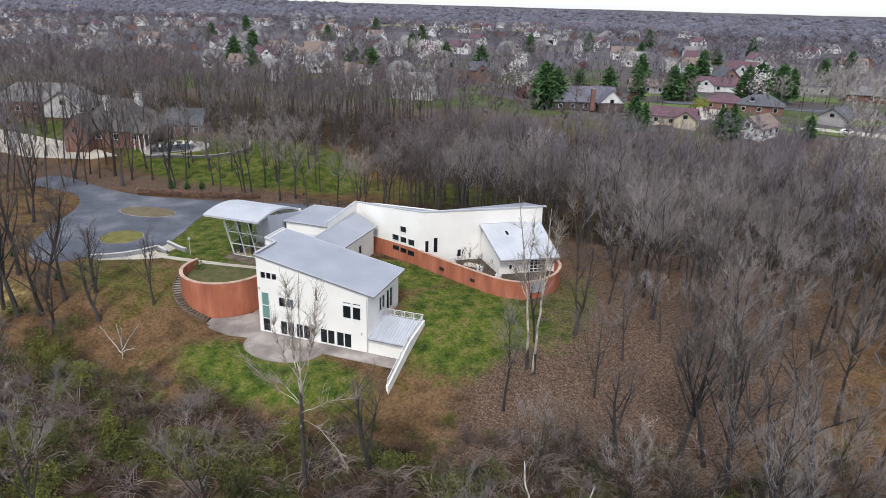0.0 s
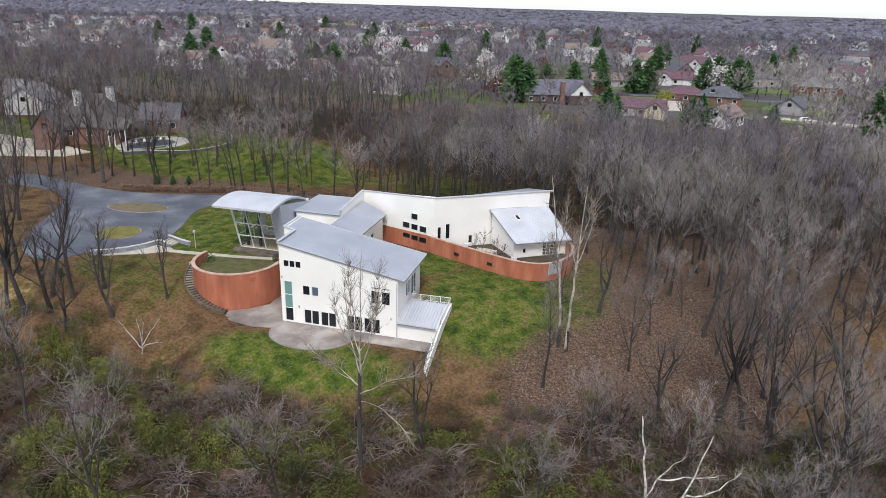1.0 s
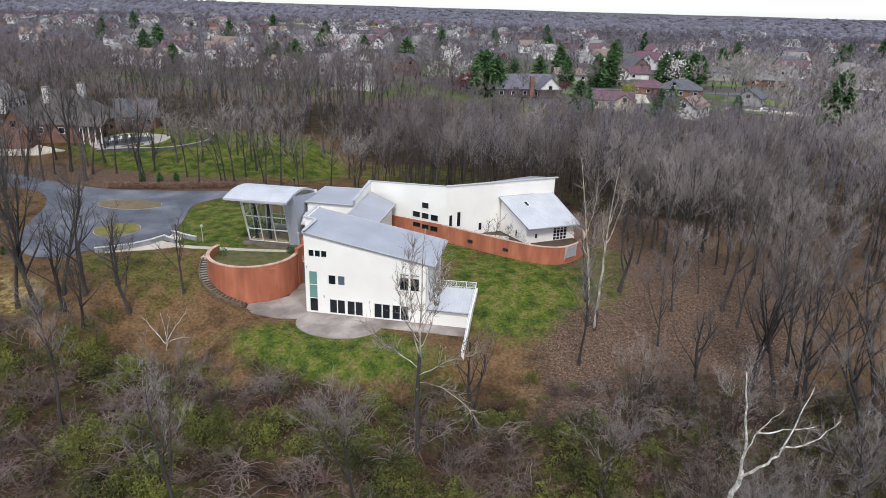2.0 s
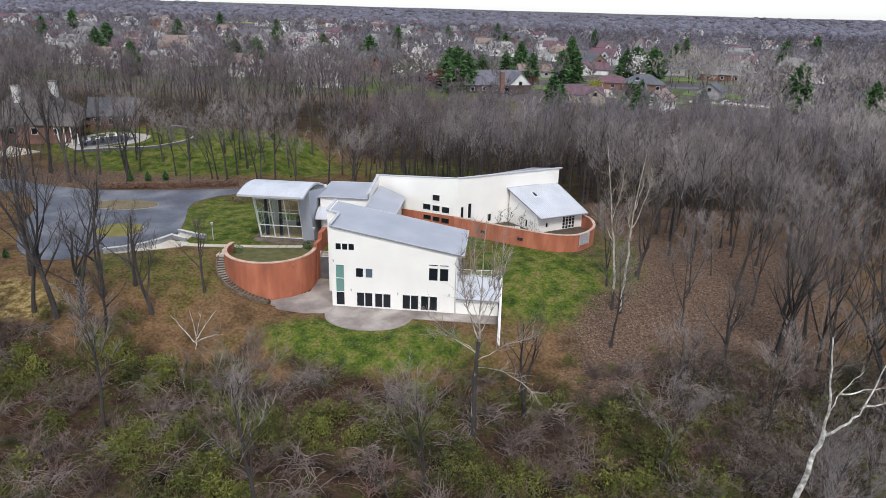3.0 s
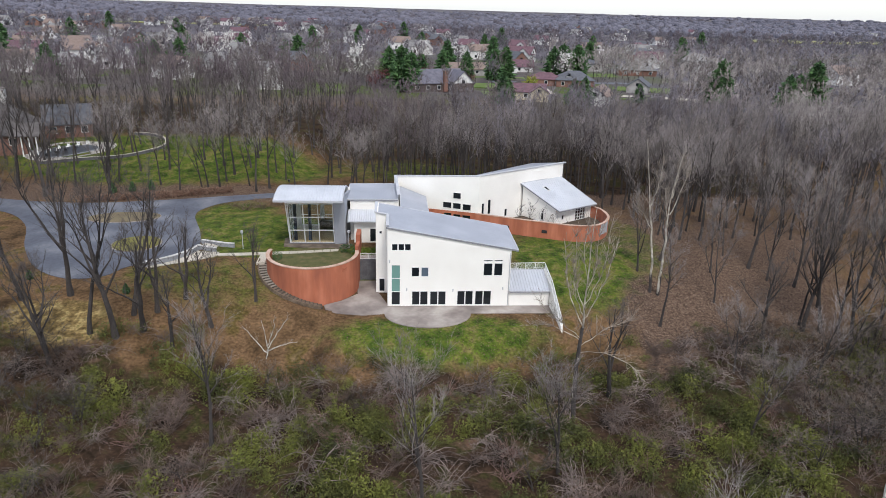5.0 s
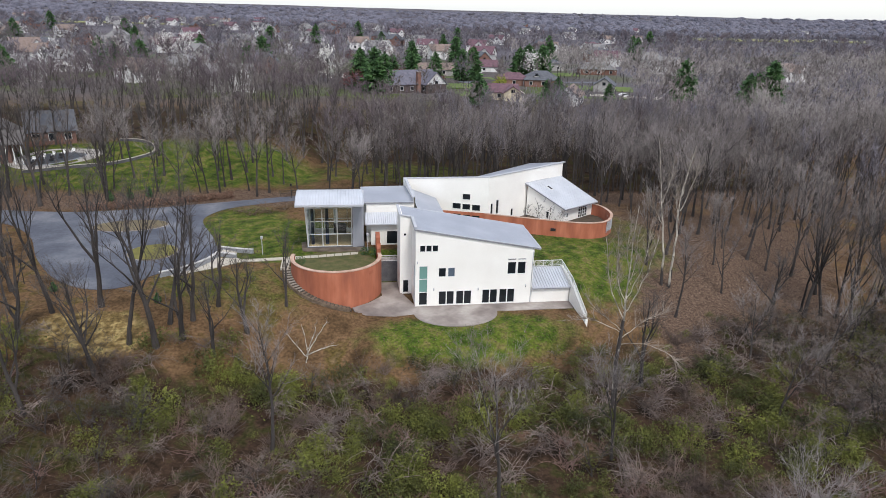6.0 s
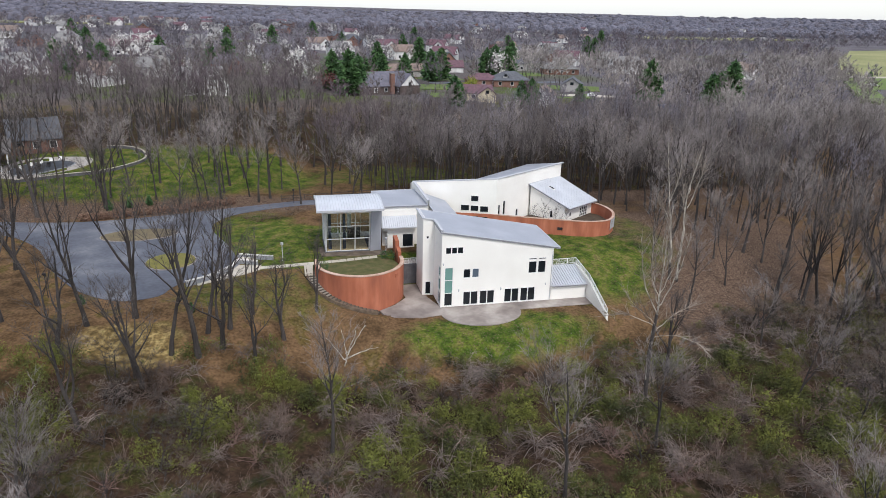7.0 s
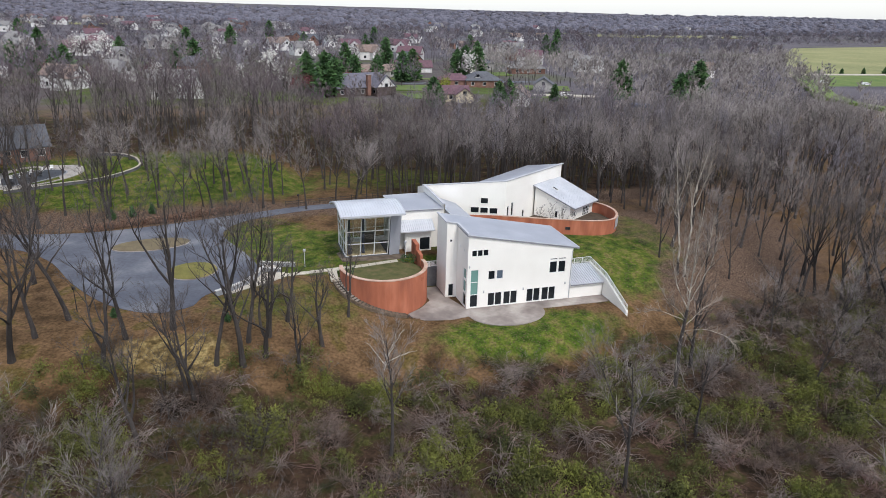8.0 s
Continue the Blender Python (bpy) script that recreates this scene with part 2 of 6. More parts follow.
# ---------------------------------------------------------------- ground
def sstep(a, b, v):
    k = np.clip((v - a) / (b - a), 0, 1)
    return k * k * (3 - 2 * k)


def ground_height(x, y):
    """Height of the natural ground; works on arrays."""
    x, y = np.asarray(x, float), np.asarray(y, float)
    hi = np.interp(x, [-46, -30, -20, 0, 25, 40, 90], [-2, 4, 11, 11, 12, 20, 24])
    span = np.interp(x, [-46, -30, -20, 0, 25, 40], [38, 36, 30, 32, 32, 42])
    z = -3.5 + 7.6 * sstep(hi - span, hi, y) 
    z = z + 6.0 * sstep(44, 84, y - 80 * sstep(-32, 4, x)) - 2.0 * sstep(30, 90, -y) + 2.5 * sstep(150, 500, y)
    z = z + 0.25 * np.sin(x * 0.31 + 1.3) * np.sin(y * 0.27) * (sstep(5, 16, -y) + sstep(50, 70, y))
    far = sstep(200, 900, np.hypot(x, y))
    z = z + far * 3 * np.sin(x * 0.004) * np.cos(y * 0.003 + 1)
    # the bank falls away round the foot of the court wall
    ang = np.degrees(np.arctan2(y - 7.5, x + 12.1)) % 360
    stair_z = np.clip(4.14 * (1 - (ang - 178) / 106), 0, 4.14)
    cap = stair_z - 0.35 + 0.55 * np.maximum(0, np.hypot(x + 12.1, y - 7.5) - 8.6)
    z = np.where((x > -27) & (x < -3) & (y < 9) & (y > -14), np.minimum(z, cap), z)
    # distant rising land closes the horizon
    z = z + 40 * sstep(1300, 4600, np.hypot(x, y))
    # the level terrace of the patio and the house floor
    inx = sstep(-10.5, -8.0, x) * (1 - sstep(23.45, 23.75, x))
    iny = sstep(-15, -6.8, y) * (1 - sstep(10.6, 12.5, y))
    low = inx * np.where(x > 17, sstep(-12, -5, y) * (1 - sstep(3.5, 5, y)), iny)
    return z + (-0.1 - z) * low


def gz(x, y):
    return float(ground_height(x, y))


def ground_lawn(x, y):
    """How green the turf is: the two lawns by the house, the terrace, the neighbours' lawns."""
    def blob(cx, cy, rx, ry, soft=0.35, turn=0.0):
        c, s = math.cos(turn), math.sin(turn)
        u, v = (x - cx) * c + (y - cy) * s, -(x - cx) * s + (y - cy) * c
        return 1 - sstep(1 - soft, 1 + soft, np.hypot(u / rx, v / ry))
    g = np.maximum.reduce([blob(28, 9, 9.5, 12, 0.6), 0.8 * blob(33, 11, 9, 8, 0.6), 0.5 * blob(42, 18, 5, 14, 0.5), 0.9 * blob(6.5, -8.6, 15, 5.6, 0.5), blob(-22, 22, 11, 10, 0.3), 0.7 * blob(-29, 30, 9, 12, 0.4), blob(-12, 9, 7.5, 6.5, 0.1),
                           blob(-14, 12, 16, 3, 0.5), 0.95 * blob(-52, 67, 37, 15, 0.35), 0.5 * blob(0, 70, 26, 12, 0.5), 0.9 * blob(-118, 72, 14, 10, 0.3), 0.5 * blob(-28, 2, 14, 8, 0.6),
                           blob(10, 19, 12, 6, 0.3), blob(-62, 65, 11, 12, 0.2)])
    return g


def asym(a, b, n, p):
    """n steps from a out to b, growing."""
    return [a + (b - a) * (i / n) ** p for i in range(1, n + 1)]


def build_ground():
    xs = np.array(sorted([-v for v in asym(75, 4600, 34, 2.6)] + list(np.arange(-75, 23, 1.0)) + [23.45, 23.75] + list(np.arange(24.5, 76, 1.0)) + asym(76, 4600, 34, 2.6)))
    ys = np.array(sorted([-v for v in asym(60, 1500, 14, 2.6)] + list(np.arange(-60, 80, 1.0)) + asym(80, 4700, 44, 2.6)))
    X, Y = np.meshgrid(xs, ys)
    Z = ground_height(X, Y)
    nx, ny = len(xs), len(ys)
    me = bpy.data.meshes.new("ground")
    idx = np.arange(nx * ny).reshape(ny, nx)
    quads = np.stack([idx[:-1, :-1], idx[:-1, 1:], idx[1:, 1:], idx[1:, :-1]], -1).reshape(-1, 4)
    me.vertices.add(nx * ny)
    me.vertices.foreach_set("co", np.stack([X, Y, Z], -1).astype(np.float32).ravel())
    me.loops.add(quads.size)
    me.loops.foreach_set("vertex_index", quads.astype(np.int32).ravel())
    me.polygons.add(len(quads))
    me.polygons.foreach_set("loop_start", np.arange(0, quads.size, 4, dtype=np.int32))
    me.update(calc_edges=True)
    at = me.attributes.new("turf", "FLOAT", "POINT")
    at.data.foreach_set("value", ground_lawn(X, Y).astype(np.float32).ravel())
    far = me.attributes.new("suburb", "FLOAT", "POINT")
    far.data.foreach_set("value", sstep(130, 175, Y).astype(np.float32).ravel())
    litter = me.attributes.new("litter", "FLOAT", "POINT")
    lv = sstep(26, 40, X) * (1 - sstep(14, 34, Y)) * (1 - 0.6 * sstep(58, 74, X - 0.5 * Y)) + 0.55 * sstep(20, 30, Y) * (1 - sstep(40, 60, Y)) * sstep(-12, 2, X) + 0.8 * sstep(38, 44, Y) * (1 - sstep(50, 57, Y))
    litter.data.foreach_set("value", np.clip(lv, 0, 1).astype(np.float32).ravel())
    woods = me.attributes.new("woods", "FLOAT", "POINT")
    woods.data.foreach_set("value", np.maximum(sstep(320, 420, np.hypot(X, Y)), sstep(96, 118, X) * sstep(130, 160, Y)).astype(np.float32).ravel())
    straw = me.attributes.new("straw", "FLOAT", "POINT")
    straw.data.foreach_set("value", (0.9 * (1 - sstep(0.3, 1.2, np.hypot((X + 43) / 9.5, (Y + 10.5) / 6.0)))).astype(np.float32).ravel())
    # dark humus plus painted-in shade below the thicket and the rear wood
    humus_shade = me.attributes.new("humus_shade", "FLOAT", "POINT")
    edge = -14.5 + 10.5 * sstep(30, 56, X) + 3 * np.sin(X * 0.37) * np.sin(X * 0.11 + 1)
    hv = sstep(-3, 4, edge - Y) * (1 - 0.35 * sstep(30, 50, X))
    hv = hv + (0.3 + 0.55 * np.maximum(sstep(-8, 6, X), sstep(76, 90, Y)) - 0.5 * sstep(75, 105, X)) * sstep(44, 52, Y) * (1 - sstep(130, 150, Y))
    humus_shade.data.foreach_set("value", np.clip(hv, 0, 1).astype(np.float32).ravel())
    me.polygons.foreach_set("use_smooth", [True] * len(quads))
    m = bpy.data.materials.new("ground_cover")
    m.use_nodes = True
    n, l = m.node_tree.nodes, m.node_tree.links
    geo = n.new("ShaderNodeNewGeometry")

    def noise_tex(scale, detail=4.0):
        t = n.new("ShaderNodeTexNoise")
        t.inputs["Scale"].default_value, t.inputs["Detail"].default_value = scale, detail
        l.new(geo.outputs["Position"], t.inputs["Vector"])
        return t.outputs["Fac"]

    def ramp(fac, *stops):
        r = n.new("ShaderNodeValToRGB")
        r.color_ramp.elements[0].position, r.color_ramp.elements[0].color = stops[0][0], (*stops[0][1], 1)
        r.color_ramp.elements[1].position, r.color_ramp.elements[1].color = stops[-1][0], (*stops[-1][1], 1)
        for p, c in stops[1:-1]:
            r.color_ramp.elements.new(p).color = (*c, 1)
        l.new(fac, r.inputs["Fac"])
        return r.outputs["Color"]

    def mix(fac, a, b):
        k = n.new("ShaderNodeMix")
        k.data_type = "RGBA"
        l.new(fac, k.inputs["Factor"]), l.new(a, k.inputs["A"]), l.new(b, k.inputs["B"])
        return k.outputs["Result"]

    def attr(name):
        a = n.new("ShaderNodeAttribute")
        a.attribute_name = name
        return a.outputs["Fac"]

    def jitter(fac, scale, amount):
        """Breaks a soft mask up with noise."""
        a = n.new("ShaderNodeMath")
        a.operation = "MULTIPLY_ADD"
        l.new(noise_tex(scale, 6.0), a.inputs[0])
        a.inputs[1].default_value = amount
        l.new(fac, a.inputs[2])
        b = n.new("ShaderNodeMapRange")
        b.inputs["From Min"].default_value, b.inputs["From Max"].default_value = 0.3 + amount / 2, 0.7 + amount / 2
        l.new(a.outputs[0], b.inputs["Value"])
        return b.outputs[0]

    dry = ramp(noise_tex(0.22, 6), (0.3, (0.047, 0.03, 0.016)), (0.44, (0.10, 0.061, 0.031)), (0.56, (0.148, 0.09, 0.048)), (0.64, (0.086, 0.064, 0.02)), (0.76, (0.182, 0.124, 0.076)))
    leaves = ramp(noise_tex(5.2, 7), (0.32, (0.058, 0.036, 0.026)), (0.48, (0.10, 0.066, 0.047)), (0.6, (0.135, 0.094, 0.068)), (0.72, (0.21, 0.162, 0.128)))
    turf = ramp(noise_tex(0.5, 7), (0.3, (0.024, 0.044, 0.008)), (0.43, (0.05, 0.082, 0.012)), (0.54, (0.09, 0.115, 0.018)), (0.66, (0.14, 0.125, 0.042)))
    burbs = ramp(noise_tex(0.035, 7), (0.36, (0.07, 0.062, 0.062)), (0.5, (0.112, 0.098, 0.097)), (0.58, (0.07, 0.085, 0.03)), (0.64, (0.08, 0.115, 0.03)), (0.72, (0.13, 0.113, 0.10)))
    c = mix(jitter(attr("litter"), 0.4, 0.9), dry, leaves)
    hay = ramp(noise_tex(0.9, 7), (0.34, (0.085, 0.06, 0.025)), (0.5, (0.175, 0.122, 0.05)), (0.62, (0.30, 0.225, 0.10)), (0.74, (0.11, 0.105, 0.028)))
    c = mix(jitter(attr("straw"), 0.35, 0.9), c, hay)
    # soil tones darkened to hold the shade among the stems
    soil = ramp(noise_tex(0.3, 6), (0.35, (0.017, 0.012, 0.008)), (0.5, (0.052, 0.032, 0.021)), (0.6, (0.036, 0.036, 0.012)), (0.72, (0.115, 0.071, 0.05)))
    c = mix(jitter(attr("humus_shade"), 0.3, 0.8), c, soil)
    c = mix(attr("suburb"), c, burbs)
    # far ground has the same haze-blue grey painted in as the crowns
    afar = ramp(noise_tex(0.012, 6), (0.4, (0.085, 0.078, 0.09)), (0.55, (0.13, 0.118, 0.132)), (0.68, (0.11, 0.115, 0.075)))
    c = mix(attr("woods"), c, afar)
    fallen = ramp(noise_tex(4.2, 6), (0.56, (0, 0, 0)), (0.63, (0.75, 0.75, 0.75)))
    turf = mix(fallen, turf, leaves)
    c = mix(jitter(attr("turf"), 0.55, 0.7), c, turf)
    grain = n.new("ShaderNodeMapRange")
    grain.inputs["From Min"].default_value, grain.inputs["From Max"].default_value = 0.3, 0.7
    grain.inputs["To Min"].default_value, grain.inputs["To Max"].default_value = 0.6, 1.4
    l.new(noise_tex(2.6, 7), grain.inputs["Value"])
    vm = n.new("ShaderNodeVectorMath")
    vm.operation = "SCALE"
    l.new(c, vm.inputs[0]), l.new(grain.outputs[0], vm.inputs["Scale"])
    b = n["Principled BSDF"]
    l.new(vm.outputs[0], b.inputs["Base Color"])
    b.inputs["Roughness"].default_value = 1.0
    b.inputs["Specular IOR Level"].default_value = 0.1
    bp = n.new("ShaderNodeBump")
    bp.inputs["Strength"].default_value, bp.inputs["Distance"].default_value = 0.6, 0.12
    l.new(noise_tex(2.2, 6), bp.inputs["Height"]), l.new(bp.outputs[0], b.inputs["Normal"])
    me.materials.append(m)
    return tagged(new("ground", me), "brown winter ground with leaf litter and green lawns", "ground", kind="structure")


build_ground()


def drape(shape, poly, lift, thick=0.15, flat=None):
    """A slab over the ground along a plan outline."""
    f = (lambda x, y: gz(x, y) + lift) if flat is None else (lambda x, y: flat)
    shape.prism(poly, lambda x, y: f(x, y) - thick, f)


def ellipse(cx, cy, rx, ry, n=32, turn=0.0):
    c, s = math.cos(turn), math.sin(turn)
    return [(cx + rx * math.cos(a) * c - ry * math.sin(a) * s, cy + rx * math.cos(a) * s + ry * math.sin(a) * c) for a in [2 * math.pi * i / n for i in range(n)]]

# ---------------------------------------------------------------- drive, paths, patio
UP = 4.14  # level of the upper terrace


def smooth_loop(pts, k=5):
    """A closed curve through the points."""
    n, out = len(pts), []
    for i in range(n):
        a, b, c, d = (Vector((*pts[(i + j) % n], 0)) for j in (-1, 0, 1, 2))
        for s in range(k):
            t = s / k
            q = 0.5 * ((2 * b) + (c - a) * t + (2 * a - 5 * b + 4 * c - d) * t * t + (3 * b - a - 3 * c + d) * t ** 3)
            out.append((q.x, q.y))
    return out


drive = Shape()
drive.prism(smooth_loop([(-90, 37), (-73, 34), (-64, 26), (-58, 14), (-52, 5), (-46, 0.7), (-41, 1.5), (-39, 5.2), (-34, 9.0), (-31.2, 14.0), (-33, 22), (-36.3, 31), (-36, 36),
                         (-32, 41), (-20, 45.5), (-4, 47), (-4, 50), (-20, 49), (-33, 45.5), (-45, 42), (-58, 39.5), (-70, 40.5), (-90, 45)]), UP - 0.3, UP + 0.03)
solid("driveway", drive, ASPHALT, "worn blue-grey asphalt turning circle", "driveway", "structure")
ISLAND_TURF = mat("island_grass", (0.13, 0.115, 0.03), (0.20, 0.165, 0.055), 0.5, 6, 1.0, c3=(0.155, 0.145, 0.035))
ISLAND_DRY = mat("island_dry_grass", (0.13, 0.10, 0.06), (0.17, 0.14, 0.08), 0.5, 6, 1.0)
for (cx, cy, rx, ry, turn), im, lab in (((-48.5, 29.8, 6.2, 3.1, 0.1), ISLAND_DRY, "dry grass island in the drive"), ((-41.2, 15.3, 3.7, 3.6, 0.3), ISLAND_TURF, "mossy yellow-green grass island in the drive")):
    isl = thing("traffic_island", (cx, cy, UP), lab, "traffic island", "islands in the drive")
    part("kerb", Shape().prism(ellipse(cx, cy, rx + 0.15, ry + 0.15, 40, turn), UP - 0.1, UP + 0.14), CONCRETE, isl)
    part("turf", Shape().prism(ellipse(cx, cy, rx, ry, 40, turn), UP, UP + 0.2), im, isl)

patio = Shape()
arc = [(5.2 + 6.2 * math.cos(a), -2.6 - 4.6 * math.sin(a)) for a in [math.pi * i / 20 for i in range(21)]][::-1]
patio.prism([(-9.3, -1.9), (-7.0, -2.6), (-4.0, -3.1)] + arc + [(17, -2.6), (23.4, -2.6), (23.4, 0.2), (17, 0.2), (-0.5, 0.3), (-2.1, 5.2), (-2.1, 9.8), (-5.5, 9.8), (-5.2, 4.5), (-7.4, 2.0), (-9.9, 0.4)], -0.3, 0.0)
solid("patio", patio, CONCRETE, "stained concrete patio with a rounded apron", "patio", "structure")

# path from the steps to the entrance court
PATH_PTS = [(-27.4, 10.4), (-24, 10.6), (-20, 11.0), (-15, 11.5), (-8.6, 12.6)]
path = Shape()
for a, b in zip(PATH_PTS[:-1], PATH_PTS[1:]):
    n_slab = max(1, round((b[0] - a[0]) / 1.25))
    for i in range(n_slab):
        t0, t1 = i / n_slab + 0.006, (i + 1) / n_slab - 0.006
        q = [(a[0] + (b[0] - a[0]) * t, a[1] + (b[1] - a[1]) * t) for t in (t0, t1)]
        path.prism([(q[0][0], q[0][1] - 0.55), (q[1][0], q[1][1] - 0.55), (q[1][0], q[1][1] + 0.55), (q[0][0], q[0][1] + 0.55)], UP - 0.2, UP + 0.07)
solid("garden_path", path, PATH_CONC, "pale concrete slab path across the lawn", "path", "structure")
branch = Shape().prism([(-20.6, 10.4), (-19.2, 10.5), (-19.4, 7.0), (-20.6, 6.6)], UP - 0.3, UP + 0.06)
solid("stair_landing", branch, PATH_CONC, "short concrete landing at the stair head", "path", "structure")
solid("forecourt", Shape().prism([(-36.0, 4.6), (-33.0, 6.3), (-29.7, 8.0), (-27.4, 9.6), (-27.2, 11.6), (-29.6, 11.8), (-31.2, 12.4), (-33.2, 8.6), (-36.4, 5.4)], UP - 0.4, UP + 0.05), PATH_CONC,
      "worn concrete walk beside the drive", "path", "structure")


def low_wall(pts, h, label, thick=0.35):
    w = thing("low_wall", (*pts[0], UP), label, "low wall")
    body, cap = Shape(), Shape()
    for a, b in zip(pts[:-1], pts[1:]):
        body.beam((*a, UP + h / 2 - 0.15), (*b, UP + h / 2 - 0.15), thick, h + 0.3)
        cap.beam((*a, UP + h + 0.05), (*b, UP + h + 0.05), thick + 0.12, 0.1)
    part("masonry", body, STONE_GREY, w)
    part("coping", cap, CAP_STONE, w)
    return w


CAP_STONE = mat("pale_cap_stone", (0.46, 0.45, 0.43), (0.6, 0.59, 0.57), 0.8, 6, 0.85)
STONE_DARK = mat("dark_grey_block", (0.075, 0.075, 0.085), (0.13, 0.13, 0.14), 0.8, 6, 0.9)
STONE_GREY = mat("grey_block", (0.22, 0.23, 0.25), (0.31, 0.32, 0.34), 0.6, 6, 0.9)
low_wall([(-37.6, 4.5), (-35.2, 6.0), (-33.2, 7.8), (-31.6, 10.2), (-30.6, 13.0)], 0.75, "curved grey block wall with white coping beside the drive")
low_wall([(-30.6, 13.0), (-29.2, 12.4), (-27.8, 11.8)], 0.6, "short grey block wall with white coping at the steps")
low_wall([(-31.0, 15.8), (-29.4, 15.2), (-27.4, 14.4), (-25.4, 13.9)], 0.6, "grey block wall with white coping above the steps")
steps = thing("entrance_steps", (-28.5, 13.4, UP), "wide pale concrete steps by the drive", "steps")
for i in range(4):
    x = -30.3 + i * 0.55
    part("step", Shape().prism([(x, 12.9), (x + 0.55, 12.7), (x + 0.55, 14.6), (x, 14.9)], UP - 0.1, UP + 0.42 - 0.1 * i), PATH_CONC, steps)

# ---------------------------------------------------------------- terracotta court wall with the curved stair
CX, CY, CR, CTOP = -12.1, 7.5, 6.95, 5.55


def ring_wall(name, cx, cy, r, a0, a1, zb, zt, thick, label, step=3.0, holes=()):
    ob = thing(name, (cx, cy, 0), label, "wall")
    n = max(2, int(abs(a1 - a0) / step))
    body, cap = Shape(), Shape()
    for s, lo, hi, ri, ro in ((body, zb, zt, r - thick, r), (cap, zt, zt + 0.12, r - thick - 0.06, r + 0.06)):
        rows = []
        for i in range(n + 1):
            a = radians(a0 + (a1 - a0) * i / n)
            c, q = math.cos(a), math.sin(a)
            z = hi(i / n) if callable(hi) else hi
            l0 = lo(i / n) if callable(lo) else lo
            rows.append([(cx + ri * c, cy + ri * q, l0), (cx + ro * c, cy + ro * q, l0), (cx + ro * c, cy + ro * q, z), (cx + ri * c, cy + ri * q, z)])
        k = len(s.v)
        for rw in rows:
            s.v += rw
        for i in range(n):
            for j in range(4):
                s.f.append((k + 4 * i + j, k + 4 * i + (j + 1) % 4, k + 4 * i + 4 + (j + 1) % 4, k + 4 * i + 4 + j))
        s.f += [(k, k + 1, k + 2, k + 3), (k + 4 * n + 3, k + 4 * n + 2, k + 4 * n + 1, k + 4 * n)]
    part("wall_body", body, TERRACOTTA, ob, smooth=False)
    part("coping", cap, COPING, ob, "weathered pale coping")
    for a in holes:
        w = radians(a)
        c, q = math.cos(w), math.sin(w)
        rec = Shape()
        p = Vector((cx + (r + 0.01) * c, cy + (r + 0.01) * q, 0))
        t = Vector((-q, c, 0))
        for dz0, dz1, du in ((-1.15, -0.95, 0.42), (-0.78, -0.58, 0.42)):
            rec.hexa([p - t * du + Vector((0, 0, zt + dz0)), p + t * du + Vector((0, 0, zt + dz0)), p + t * du + Vector((c * 0.1, q * 0.1, zt + dz0)), p - t * du + Vector((c * 0.1, q * 0.1, zt + dz0))],
                     [p - t * du + Vector((0, 0, zt + dz1)), p + t * du + Vector((0, 0, zt + dz1)), p + t * du + Vector((c * 0.1, q * 0.1, zt + dz1)), p - t * du + Vector((c * 0.1, q * 0.1, zt + dz1))])
        part("scupper", rec, TERRACOTTA, ob)
    return ob


ring_wall("court_wall", CX, CY, CR, 168, 368, -0.4, CTOP, 0.45, "tall curved terracotta stucco retaining wall below the entrance", holes=(318,))
court = Shape().prism(ellipse(CX, CY, CR - 0.4, CR - 0.4, 48), 0.5, UP + 0.04)
COURT_TURF = mat("court_grass", (0.06, 0.068, 0.02), (0.135, 0.105, 0.05), 0.7, 7, 1.0, c3=(0.09, 0.092, 0.03))
solid("court_lawn", court, COURT_TURF, "patchy dark grass inside the curved wall", "lawn", "structure")
# stepped piers where the wall meets the entrance
pier = thing("stepped_pier", (-5.4, 10.4, 0), "terracotta stepped pier at the end of the curved wall", "wall")
part("pier_low", Shape().prism([(-5.75, 8.9), (-5.2, 8.9), (-5.0, 11.5), (-5.6, 11.5)], 0.0, 6.15), TERRACOTTA, pier)
part("pier_high", Shape().prism([(-5.75, 11.6), (-5.1, 11.6), (-5.0, 14.6), (-5.7, 14.6)], 2.0, 7.1), TERRACOTTA, pier)

STEP_DIRT = mat("leaf_strewn_steps", (0.09, 0.065, 0.045), (0.19, 0.145, 0.105), 1.2, 5, 0.95)
BARK_EDGE = mat("dark_timber_edging", (0.05, 0.04, 0.032), (0.09, 0.075, 0.06), 1, 6, 0.9)
STEP_CONC = mat("step_concrete", (0.24, 0.215, 0.18), (0.34, 0.31, 0.26), 0.6, 6, 0.9)
stair = thing("curved_stair", (-19.6, 5, 0), "narrow concrete stair curving down round the wall", "stairs")
N_STEP = 24
for i in range(N_STEP):
    a0, a1 = radians(178 + 106 * i / N_STEP), radians(178 + 106 * (i + 1) / N_STEP)
    r0, r1 = CR + 0.03, CR + 1.15
    z = UP - (i + 0.5) * UP / N_STEP
    q = [(CX + r * math.cos(a), CY + r * math.sin(a)) for r, a in ((r0, a0), (r1, a0), (r1, a1), (r0, a1))]
    part("step", Shape().prism(q, z - 0.9, z), STEP_CONC if i < 11 else STEP_DIRT, stair)
    part("riser", Shape().prism([(CX + r * math.cos(a), CY + r * math.sin(a)) for r, a in ((r0 + 0.05, a1 - 0.012), (r1, a1 - 0.012), (r1, a1 + 0.022), (r0 + 0.05, a1 + 0.022))], z - 0.9, z - 0.05), BARK_EDGE, stair)
cheek = Shape()
for i in range(N_STEP + 1):
    a = radians(176 + 106 * i / N_STEP)
    zt = UP + 0.12 - (i - 1) * UP / N_STEP
